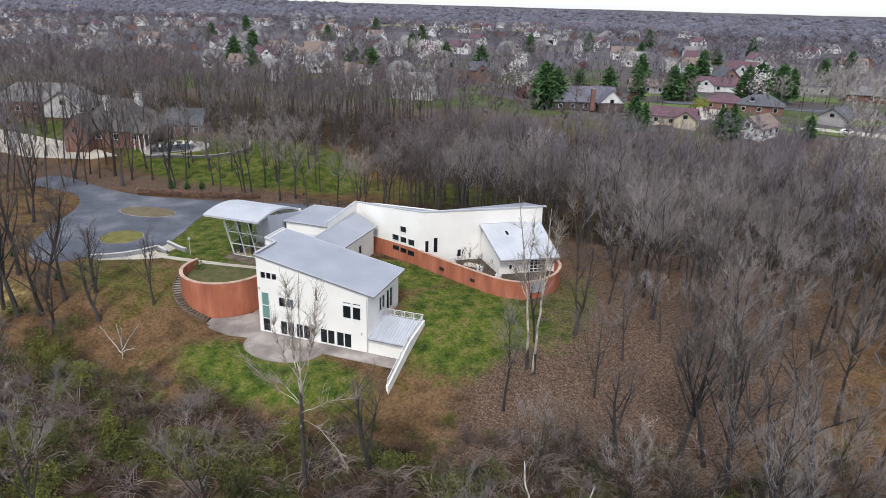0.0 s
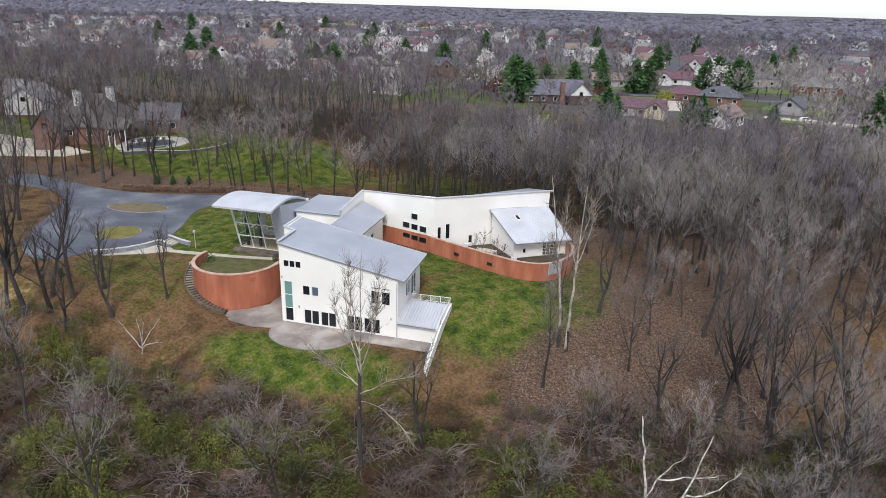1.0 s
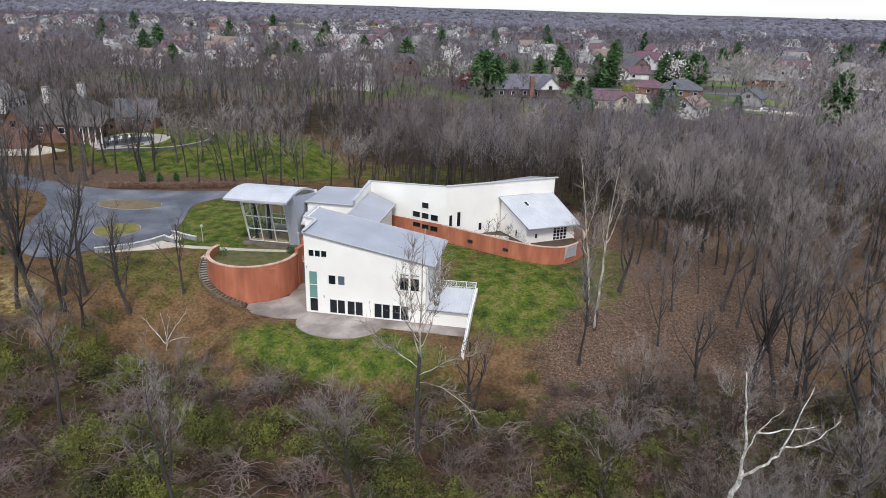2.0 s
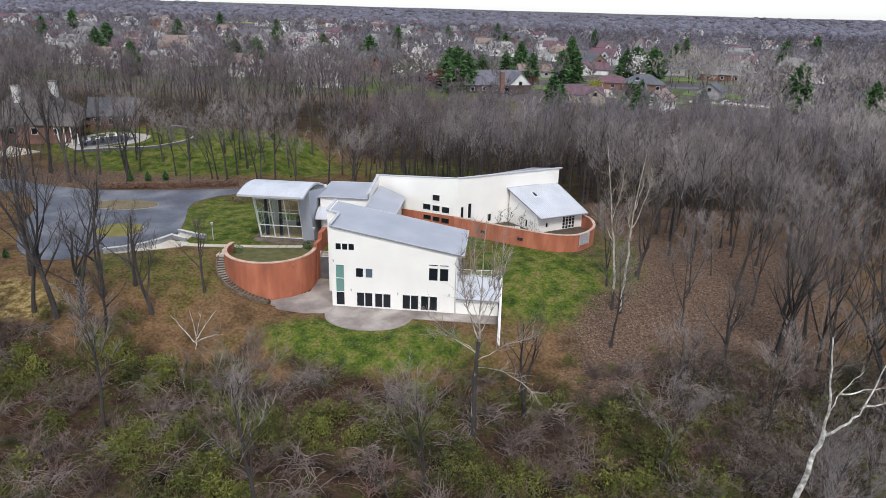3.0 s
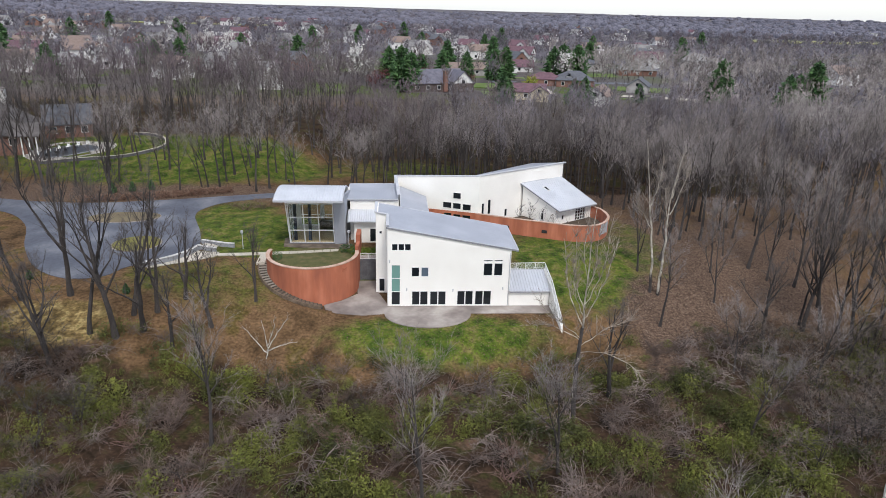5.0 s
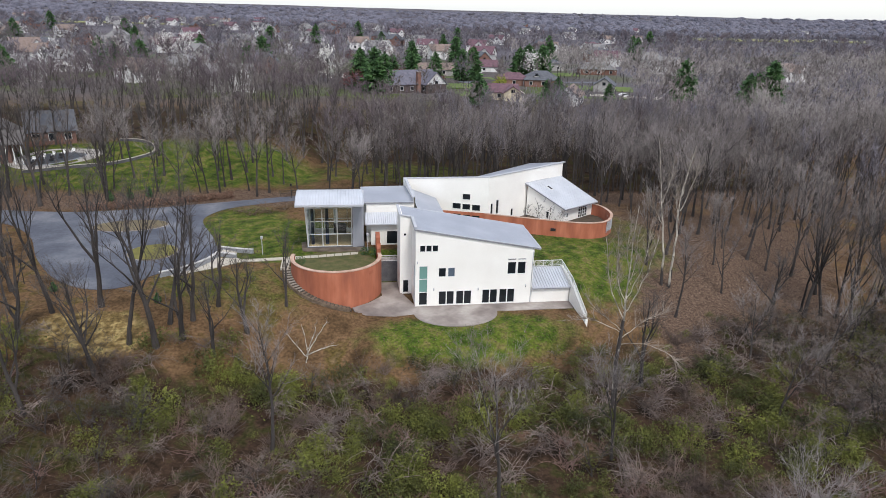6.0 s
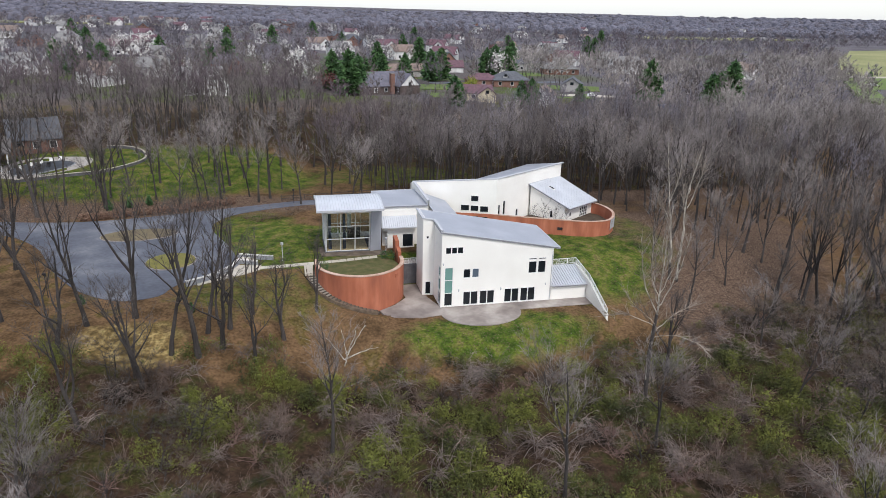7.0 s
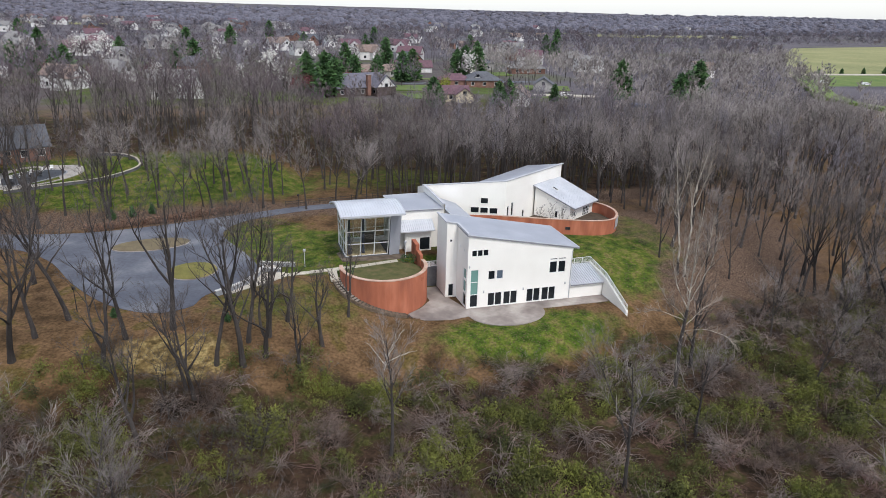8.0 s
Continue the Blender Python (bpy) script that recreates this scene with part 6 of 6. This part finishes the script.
h = home("long low ranch house with grey-brown roof")
block(h, 27, 10, 3.0, 5.8, GREY_SIDING, SH_TAN, windows=5)
settle(h, 41, 262, 12)
h = home("white house with plum-coloured roof and garage")
block(h, 20, 10, 3.0, 6.2, WHITE_SIDING, SH_PURPLE, windows=4, door=True)
block(h, 9, 8, 3.0, 6.0, WHITE_SIDING, SH_PURPLE, -3, -4, along_y=True, windows=1)
settle(h, 66, 286, -6)
h = home("brick house with dark hipped roof and dormer")
block(h, 17, 13, 3.2, 6.6, BRICK, SH_DARK, 4, 0, hip=True)
block(h, 15, 10, 3.0, 5.4, BRICK, SH_PURPLE, -9, 1, hip=True)
block(h, 3, 2.6, 4.6, 5.8, WHITE_SIDING, SH_DARK, 1, -3.4, along_y=True, windows=1)
settle(h, 78, 219, -6)
h = home("white house with tan roof beside the wood")
block(h, 14, 9, 3.0, 6.2, WHITE_SIDING, SH_TAN, along_y=True)
settle(h, 77, 162, -28)
h = home("large grey house behind the wood")
block(h, 18, 13, 6.0, 10.0, GREY_SIDING, SH_GREY, windows=4)
block(h, 9, 9, 6.0, 9.6, WHITE_SIDING, SH_GREY, 5, -5, along_y=True, windows=2)
settle(h, -54, 190, 10)
h = home("house with pale grey roof")
block(h, 20, 12, 3.2, 6.4, BRICK, SH_GREY, hip=True)
settle(h, 133, 281, -10)
h = home("small dark-roofed house with an open garage")
block(h, 12, 9, 3.0, 6.0, GREY_SIDING, SH_DARK, along_y=True, windows=2)
settle(h, 106, 200, -25)
h = home("red barn-like house with blue-grey roof")
block(h, 14, 10, 4.0, 8.4, BRICK, SH_DARK, along_y=True)
settle(h, 72, 318, 20)
h = home("dark low building behind the estate")
block(h, 20, 10, 4.0, 6.0, GREY_SIDING, SH_DARK, hip=True)
settle(h, 108, 300, 5)
h = home("brown brick house with steep grey-brown roof and white chimneys")
block(h, 21, 17, 3.4, 10.6, BRICK, SH_BROWN, hip=True, windows=4)
block(h, 8, 7, 3.0, 7.2, BRICK, SH_BROWN, -7, -8, along_y=True, windows=1)
chimney(h, -2.5, -3.0, 11.6, WHITE_SIDING, 1.5)
chimney(h, 4.5, 1.0, 12.4, WHITE_SIDING, 1.6)
for k in range(4):
    part("porch_post", Shape().box(8.2 + 1.5 * k, 8.45 + 1.5 * k, -9.6, -9.35, -2, 3.0), FRAME, h)
part("porch_roof", Shape().hexa([(7.6, -9.9, 2.9), (13.6, -9.9, 2.9), (13.6, -5.0, 5.2), (7.6, -5.0, 5.2)], [(7.6, -9.9, 3.1), (13.6, -9.9, 3.1), (13.6, -5.0, 5.4), (7.6, -5.0, 5.4)]), SH_BROWN, h)
settle(h, -95, 73, 12)
h = home("low brick garden wing with a dark slate roof")
block(h, 10, 8, 3.2, 7.0, BRICK, SH_DARK, windows=3)
settle(h, -79.5, 81, 22)
h = home("long house with many grey hipped roofs")
block(h, 30, 14, 4.0, 9.0, BRICK, SH_GREY, hip=True, windows=5)
block(h, 14, 12, 4.0, 8.0, WHITE_SIDING, SH_GREY, 12, -6, along_y=True)
settle(h, -146, 92, 20)

# terrace with a pool, curved low wall, drive and fence of the nearest neighbour
POOL_COVER = mat("dark_pool_cover", (0.03, 0.036, 0.045), (0.055, 0.062, 0.075), 0.6, 4, 0.6)
TERRACE = mat("terrace_paving", (0.27, 0.25, 0.23), (0.42, 0.395, 0.365), 0.5, 3, 0.9)
TX, TY = -74.5, 69.5


def lay(dz):
    return lambda x, y: gz(x, y) + dz


solid("pool_terrace", Shape().prism(ellipse(TX, TY, 9.6, 5.0, 36, 0.35), lay(-0.5), lay(0.12)), TERRACE, "pale paved terrace round a covered pool", "terrace", "structure")
pool = thing("swimming_pool", (TX - 0.5, TY, gz(TX, TY) + 0.12), "dark covered swimming pool", "pool")
part("pool_cover", Shape().prism(ellipse(TX - 0.5, TY - 0.6, 6.4, 2.7, 28, 0.35), lay(0.05), lay(0.2)), POOL_COVER, pool)
part("pool_rim", Shape().prism(ellipse(TX - 0.5, TY - 0.6, 6.7, 3.0, 28, 0.35), lay(0.0), lay(0.16)), STONE_GREY, pool)
for i in range(9):
    x, y = (TX - 4.4 + i * 1.7, TY - 1.6 + i * 1.15) if i < 5 else (TX - 3.6 + (i - 5) * 1.5, TY - 4.6 + (i - 5) * 1.3)
    z = gz(x, y) + 0.12
    c = thing("garden_chair", (x, y, z), "white garden chair on the terrace", "chair", "chairs on the terrace")
    part("seat", Shape().box(x - 0.35, x + 0.35, y - 0.4, y + 0.4, z + 0.38, z + 0.46), FRAME if i < 5 else DARKMETAL, c)
    part("backrest", Shape().box(x - 0.35, x + 0.35, y + 0.34, y + 0.42, z + 0.46, z + 1.0), FRAME if i < 5 else DARKMETAL, c)
    for sx in (-0.3, 0.3):
        for sy in (-0.35, 0.35):
            part("leg", Shape().box(x + sx - 0.03, x + sx + 0.03, y + sy - 0.03, y + sy + 0.03, z - 0.05, z + 0.38), FRAME if i < 5 else DARKMETAL, c)
PERGOLA_WOOD = mat("brown_pergola_wood", (0.12, 0.075, 0.045), (0.2, 0.13, 0.08), 1, 6, 0.8)
gx, gy = -80.5, 72.5
g0 = gz(gx, gy)
perg = thing("pergola", (gx, gy, g0), "brown wooden pergola on the pool terrace", "pergola")
for dx in (-1.8, 1.8):
    for dy in (-1.5, 1.5):
        part("post", Shape().box(gx + dx - 0.09, gx + dx + 0.09, gy + dy - 0.09, gy + dy + 0.09, g0 - 0.6, g0 + 2.6), PERGOLA_WOOD, perg)
for dy in (-1.5, 1.5):
    part("beam", Shape().box(gx - 2.3, gx + 2.3, gy + dy - 0.06, gy + dy + 0.06, g0 + 2.6, g0 + 2.8), PERGOLA_WOOD, perg)
for i in range(9):
    part("rafter", Shape().box(gx - 2.1 + 0.52 * i, gx - 2.0 + 0.52 * i, gy - 2.0, gy + 2.0, g0 + 2.8, g0 + 2.95), PERGOLA_WOOD, perg)
lw = thing("curved_wall", (-60, 68, gz(-60, 68)), "low dark stone wall with pale coping curving round the lawn", "wall")
cw, cc = Shape(), Shape()
bend = [Vector((x, y, 0)) for x, y in ((-90, 60), (-79, 62), (-68, 64), (-60, 67), (-54.6, 71), (-55.2, 76), (-59.4, 79.6), (-65, 81), (-70, 81))]
arcp = []
for i in range(1, len(bend) - 2):
    for k in range(6):
        t, (p, q, r, u) = k / 6, bend[i - 1:i + 3]
        v = 0.5 * (2 * q + (r - p) * t + (2 * p - 5 * q + 4 * r - u) * t * t + (3 * q - p - 3 * r + u) * t ** 3)
        arcp.append((v.x, v.y))
for a, b in zip(arcp[:-1], arcp[1:]):
    cw.beam((*a, gz(*a) + 0.15), (*b, gz(*b) + 0.15), 0.3, 0.9)
    cc.beam((*a, gz(*a) + 0.65), (*b, gz(*b) + 0.65), 0.42, 0.1)
part("masonry", cw, STONE_DARK, lw)
part("coping", cc, PATH_CONC, lw, "pale stone coping")
solid("neighbour_drive", Shape().prism([(-150, 57), (-110, 54), (-92, 57.5), (-87, 61), (-104, 65), (-150, 69)], lambda x, y: gz(x, y) - 0.3, lambda x, y: gz(x, y) + 0.15), PATH_CONC, "pale concrete drive", "drive", "structure")

# hedge, small evergreens and posts beyond the drive
HEDGE = mat("russet_hedge", (0.15, 0.085, 0.058), (0.25, 0.155, 0.11), 0.8, 5, 0.95, bump=0, island=0.3)
hr = random.Random(77)
for i in range(18):
    t = i / 17
    x, y = -60 + 26 * t, 40.2 + 7.5 * t ** 1.2
    hd = thing("hedge_plant", (x, y, gz(x, y)), "clipped russet hedge plant beside the drive", "hedge", "hedge by the drive")
    sh = Shape()
    for _ in range(240):
        p = Vector((x + hr.uniform(-0.85, 0.85), y + hr.uniform(-0.5, 0.5), gz(x, y) + hr.uniform(0, 1.3)))
        blade(sh, p, Vector((hr.uniform(-1, 1), hr.uniform(-1, 1), hr.uniform(-0.2, 1))).normalized(), hr.uniform(0.3, 0.6), 0.15, hr)
    part("foliage", sh, HEDGE, hd)


def conifer(seed, H, R, n_layer, n_arm):
    """Trunk and layered needle crown of an evergreen of height H."""
    r = random.Random(seed)
    tr, cr = Shape(), Shape()
    tr.tube([(0, 0, -0.3), (0, 0, H * 0.5), (0, 0, H * 0.97)], [H * 0.018, H * 0.011, 0.03], 6)
    for i in range(n_layer):
        t = i / (n_layer - 1)
        z = H * (0.10 + 0.88 * t)
        rad = R * (1 - t) ** 0.55 * (0.72 + 0.28 * min(1, t * 4)) * r.uniform(0.7, 1.1) + 0.2
        for j in range(n_arm):
            a = 6.283 * (j + r.random()) / n_arm
            d = Vector((math.cos(a), math.sin(a), r.uniform(-0.25, 0.25)))
            L = rad * r.uniform(0.65, 1.1)
            for k in range(4):
                p = Vector((0, 0, z + r.uniform(-0.4, 0.4))) + d * L * (0.25 + 0.2 * k)
                blade(cr, p, (d + Vector((r.uniform(-0.7, 0.7), r.uniform(-0.7, 0.7), r.uniform(-0.5, 0.4)))).normalized(), L * 0.5 + 0.15, 0.2 * R * (1 - 0.5 * t) + 0.12, r)
    return tr, cr


CON = []
for i in range(3):
    t, c = conifer(800 + i, 14, 5.0, 20, 15)
    b = thing("evergreen", (0, 0, 0), "dark green evergreen tree", "evergreen tree", "evergreens of the estate")
    part("trunk", t, BARK, b)
    part("crown", c, NEEDLE, b)
    CON.append(b)
er = random.Random(5)


def plant(protos, k, x, y, s, a=None):
    ob = copy_thing(protos[k % len(protos)], Matrix.Translation((x, y, gz(x, y) - 0.1)) @ Matrix.Rotation(er.uniform(0, 6.28) if a is None else a, 4, "Z"))
    ob.scale = (s, s, s)
    return ob


for i, (x, y, s) in enumerate(((3, 184, 1.2), (7, 186, 1.05), (-2, 205, 1.1), (12, 208, 0.9), (22, 225, 0.95), (34, 232, 0.9), (48, 238, 1.0), (54, 242, 1.05), (78, 244, 1.05), (83, 246, 1.15), (92, 252, 1.1),
                               (69, 153, 0.75), (66, 156, 0.65), (39, 154, 0.8), (42, 157, 0.6), (126, 166, 1.1), (122, 162, 0.9), (144, 150, 0.95), (150, 154, 0.9), (160, 160, 1.15), (163, 164, 1.0), (-49, 270, 1.15), (-102, 249, 1.05), (-106, 251, 0.9), (-60, 300, 0.9),
                               (-118, 262, 0.9), (-130, 280, 1.0), (-140, 200, 1.0), (92, 160, 0.5), (-180, 240, 1.2), (30, 300, 1.0), (60, 330, 1.1), (-90, 330, 1.0), (120, 330, 1.0), (-210, 300, 1.2), (20, 420, 1.0), (70, 450, 0.9), (-60, 430, 1.1), (-150, 420, 1.0), (-240, 450, 1.1), (150, 430, 1.0), (200, 380, 1.1), (-320, 400, 1.1), (240, 480, 1.0), (-30, 520, 1.1), (-190, 540, 1.1), (100, 560, 1.1), (-400, 560, 1.2), (320, 620, 1.2), (-290, 650, 1.2), (10, 660, 1.2))):
    plant(CON, i, x, y, s * 1.08)
for x, y in ((-57, 47), (-53.5, 48), (-50, 49), (-36, -3.5), (-50.5, 0.5)):
    plant(CON, 0, x, y, 0.11 if y < 10 else 0.16)
for i, b in enumerate(CON):
    settle(b, 88 + 5 * i, 255 + 6 * i, 0)

# flowering trees, maroon and yellow-green ornamentals
MAROON = mat("maroon_leaves", (0.10, 0.03, 0.034), (0.17, 0.055, 0.058), 0.4, 3, 0.85, bump=0, island=0.3)
LIME = mat("yellow_green_leaves", (0.20, 0.22, 0.03), (0.30, 0.31, 0.05), 0.4, 3, 0.85, bump=0, island=0.3)


def leafy(seed, H, R, n, size, material, label):
    r = random.Random(seed)
    tr, cr = Shape(), Shape()
    tr.tube([(0, 0, -0.3), (0.1, 0, H * 0.35), (0.1, 0.1, H * 0.7)], [0.2, 0.14, 0.06], 6)
    lumps = []
    for i in range(12):
        a, z = r.uniform(0, 6.28), r.uniform(0.35, 0.95)
        q = R * math.sin(math.pi * min(1, z * 0.95)) * r.uniform(0.3, 0.9)
        c = Vector((q * math.cos(a), q * math.sin(a), H * z))
        tr.tube([(0.1, 0, H * 0.3), tuple(c * 0.6 + Vector((0, 0, H * 0.1))), tuple(c)], [0.07, 0.05, 0.02], 4)
        lumps.append(c)
    for _ in range(n):
        c = r.choice(lumps)
        p = c + Vector((r.gauss(0, 1), r.gauss(0, 1), r.gauss(0, 0.8))) * R * 0.24
        blade(cr, p, Vector((r.uniform(-1, 1), r.uniform(-1, 1), r.uniform(-0.5, 1))).normalized(), size, size * 0.8, r)
    b = thing("flowering_tree" if material is BLOSSOM else "ornamental_tree", (0, 0, 0), label, "tree")
    part("trunk", tr, BARK, b)
    part("crown", cr, material, b)
    return b


WHITE_T = leafy(901, 9, 3.6, 420, 0.55, BLOSSOM, "small pear tree in white blossom")
MAROON_T = leafy(902, 6, 3.8, 420, 0.5, MAROON, "small ornamental tree with maroon leaves")
LIME_T = leafy(903, 5, 2.6, 380, 0.45, LIME, "small tree in yellow-green bud")
for x, y, s in ((-16, 217, 1.75), (-11, 214, 1.3), (-28, 236, 1.0), (83, 240, 1.5), (-64, 240, 1.0), (-99, 338, 1.7), (-112, 345, 1.6), (-92, 300, 1.1), (40, 340, 1.2), (44, 345, 1.0), (-128, 250, 1.1), (20, 380, 1.2), (-40, 330, 1.1), (140, 360, 1.2), (-170, 330, 1.2), (-20, 400, 1.1)):
    plant([WHITE_T], 0, x, y, s)
for x, y, s in ((-6, 193, 1.3), (12, 200, 1.35), (24, 203, 1.3), (10, 203, 1.1), (17, 206, 1.2), (5, 210, 1.0), (27, 208, 0.9), (-112, 262, 1.3), (-70, 262, 1.0), (0, 198, 1.2), (8, 216, 1.1), (34, 212, 0.8), (-90, 238, 1.2), (60, 345, 1.3), (-5, 330, 1.2)):
    plant([MAROON_T], 0, x, y, s)
for x, y, s in ((58, 205, 1.1), (86, 236, 1.0)):
    plant([LIME_T], 0, x, y, s)
for b, x, y in ((WHITE_T, 95, 264), (MAROON_T, 13, 214), (LIME_T, 61, 208)):
    settle(b, x, y, 0)

# estate streets, lawns and the far meadow
EST_GRASS = mat("estate_lawn", (0.075, 0.13, 0.022), (0.13, 0.17, 0.04), 0.1, 1.5, 1.0, bump=0)
MEADOW = mat("pale_meadow", (0.18, 0.19, 0.07), (0.27, 0.26, 0.11), 0.02, 0.4, 1.0, bump=0)


def patch(name, poly, m, label, cat, lift=0.12):
    solid(name, Shape().prism(poly, lambda x, y: gz(x, y) - 1.0, lambda x, y: gz(x, y) + lift), m, label, cat, "structure")


patch("estate_drive", [(60, 186), (72, 190), (66, 226), (58, 226)], PATH_CONC, "pale concrete house drive", "drive")
patch("estate_drive", [(70, 262), (82, 262), (84, 236), (74, 236)], PATH_CONC, "pale concrete house drive", "drive")
patch("estate_lawn", [(30, 205), (58, 200), (58, 224), (30, 222)], EST_GRASS, "bright green front lawn", "lawn")
patch("estate_lawn", [(84, 176), (104, 170), (108, 186), (90, 192)], EST_GRASS, "bright green back lawn", "lawn")
patch("estate_lawn", [(30, 238), (66, 242), (66, 254), (30, 250)], EST_GRASS, "green lawn before the ranch house", "lawn")
patch("estate_lawn", [(96, 204), (118, 196), (126, 214), (100, 222)], EST_GRASS, "green side lawn", "lawn")
patch("estate_lawn", [(36, 178), (44, 176), (46, 190), (36, 192)], EST_GRASS, "green lawn between the houses", "lawn")
patch("estate_lawn", [(88, 262), (118, 266), (120, 282), (88, 278)], EST_GRASS, "green lawn behind the estate", "lawn")
patch("estate_drive", [(92, 180), (120, 172), (124, 180), (96, 190)], PATH_CONC, "pale concrete turning place", "drive")
patch("estate_street", [(20, 226), (120, 232), (120, 237), (20, 231)], ASPHALT, "grey estate street", "road")
patch("meadow", [(308, 264), (460, 257), (860, 440), (900, 640), (640, 610), (480, 452)], MEADOW, "pale open meadow beyond the wood", "meadow", 0.6)
patch("meadow_lawn", [(226, 160), (250, 138), (330, 132), (460, 190), (460, 246), (300, 252)], EST_GRASS, "green mown ground before the meadow", "meadow", 1.5)
patch("meadow_road", [(298, 254), (460, 248), (460, 255), (300, 260)], PATH_CONC, "pale track along the meadow", "road", 1.7)
patch("far_field", [(-420, 900), (-200, 930), (-160, 1010), (-430, 990)], MEADOW, "pale distant field", "field", 1.0)
patch("far_field", [(520, 900), (800, 880), (860, 960), (560, 990)], MEADOW, "pale distant field", "field", 1.0)
tz = gz(127, 152)
tp = thing("covered_boat", (127, 152, tz), "low stack under a blue tarpaulin", "tarpaulin")
part("tarpaulin", Shape().prism([(123, 150), (131, 149), (132, 154), (124, 155)], tz, lambda x, y: tz + 1.6 - 0.12 * abs(y - 152)), TARP, tp)
for i in range(5):
    plant(CON, i, 330 + i * 22, 262 + i * 3, 0.35)

# white car parked at the turning place
CAR_WHITE = mat("white_car_paint", (0.72, 0.72, 0.73), (0.8, 0.8, 0.81), 1, 8, 0.3, bump=0, grain=0.03)
RUBBER = mat("black_rubber", (0.02, 0.02, 0.02), (0.035, 0.035, 0.035), 2, 12, 0.8)


def build_car(label, x, y, turn, lift=0.14):
    """A small white car: body, side windows and wheels."""
    car = thing("car", (0, 0, 0), label, "car")
    body = Shape()
    prof_car = [(-2.2, 0.35), (2.2, 0.35), (2.25, 0.75), (1.3, 0.95), (0.6, 1.5), (-1.3, 1.52), (-2.1, 1.0)]
    body.add([(x, -0.88, z) for x, z in prof_car] + [(x, 0.88, z) for x, z in prof_car], [tuple(range(7)), tuple(range(13, 6, -1))] + [(i, 7 + i, 7 + (i + 1) % 7, (i + 1) % 7) for i in range(7)])
    part("body", body, CAR_WHITE, car)
    for sy in (-1, 1):
        part("side_window", Shape().add([(1.0, 0.885 * sy, 1.0), (0.55, 0.885 * sy, 1.42), (-1.25, 0.885 * sy, 1.44), (-1.75, 0.885 * sy, 1.02), (1.0, 0.87 * sy, 1.0), (0.55, 0.87 * sy, 1.42), (-1.25, 0.87 * sy, 1.44), (-1.75, 0.87 * sy, 1.02)],
                                          [(0, 1, 2, 3), (7, 6, 5, 4), (0, 4, 5, 1), (1, 5, 6, 2), (2, 6, 7, 3), (3, 7, 4, 0)]), GLASS, car)
        for sx in (-1.35, 1.4):
            tyre = Shape().tube([(sx, 0.68 * sy, 0.33), (sx, 0.9 * sy, 0.33)], [0.33, 0.33], 14)
            n0 = len(tyre.v)
            tyre.f += [tuple(range(14)), tuple(range(n0 - 1, n0 - 15, -1))]
            part("wheel", tyre, RUBBER, car)
    return settle(car, x, y, turn, lift)


build_car("white car parked on the concrete turning place", 106, 178, 10)
# car shapes stand in for two white vehicles of unclear kind
build_car("white vehicle shaped as a car on the mown grass", 279, 208, -20, 1.5)
build_car("white vehicle shaped as a car near the meadow track", 298, 198, -15, 1.5)

# houses scattered over the far estates
PROTO = []
for lab, wm, rm, hp in (("white far-off house with grey roof", WHITE_SIDING, SH_GREY, False), ("pale far-off house with tan roof", WHITE_SIDING, SH_TAN, False), ("brick far-off house with dark roof", BRICK, SH_DARK, True), ("grey far-off house with grey roof", GREY_SIDING, SH_GREY, True), ("white far-off house with plum roof", WHITE_SIDING, SH_PURPLE, False)):
    h = thing("far_house", (0, 0, 0), lab, "house", "houses of the far estates")
    block(h, 16, 10, 5.2, 9.0, wm, rm, hip=hp, windows=2, far=True)
    block(h, 9, 8, 4.6, 8.2, wm, rm, 4, -4, along_y=True, windows=0)
    PROTO.append(h)
for i, (x, y) in enumerate(spots):
    ob = copy_thing(PROTO[i % 5], Matrix.Translation((x, y, gz(x, y) + 0.3)) @ Matrix.Rotation(fr.uniform(-0.9, 0.9), 4, "Z"))
for i, h in enumerate(PROTO):
    settle(h, -250 + 32 * i, 330 + 14 * i, 8 * i)

# lamps along the drive and path
for x, y, hgt, lab in ((-23.9, 13.3, 2.6, "slim grey path lamp"), (-7.0, 13.6, 2.6, "slim grey path lamp by the entrance"), (-55.5, 3.5, 3.2, "black lamp post at the drive's edge"), (-21.5, 47.5, 2.6, "black lamp post beside the drive")):
    z = gz(x, y)
    m = DARKMETAL if "black" in lab else FASCIA
    lp = thing("lamp_post", (x, y, z), lab, "lamp post")
    part("post", Shape().tube([(x, y, z - 0.2), (x, y, z + hgt)], [0.06, 0.05], 8), m, lp)
    part("lantern", Shape().tube([(x, y, z + hgt), (x, y, z + hgt + 0.1), (x, y, z + hgt + 0.45), (x, y, z + hgt + 0.55)], [0.08, 0.2, 0.24, 0.02], 8), m, lp)

# low rail fence at the edge of the wood
fence = thing("rail_fence", (-20, 50, gz(-20, 50)), "low dark wooden rail fence by the wood", "fence")
FENCE_WOOD = mat("dark_fence_wood", (0.045, 0.035, 0.028), (0.08, 0.065, 0.052), 1, 6, 0.9)
fpts = [(-24 + 2.4 * i, 49.8 + 0.35 * i) for i in range(11)]
for i, (x, y) in enumerate(fpts):
    part("post", Shape().box(x - 0.07, x + 0.07, y - 0.07, y + 0.07, gz(x, y) - 0.3, gz(x, y) + 1.2), FENCE_WOOD, fence)
    if i:
        x0, y0 = fpts[i - 1]
        for z in (0.45, 0.95):
            part("rail", Shape().beam((x0, y0, gz(x0, y0) + z), (x, y, gz(x, y) + z), 0.05, 0.12), FENCE_WOOD, fence)
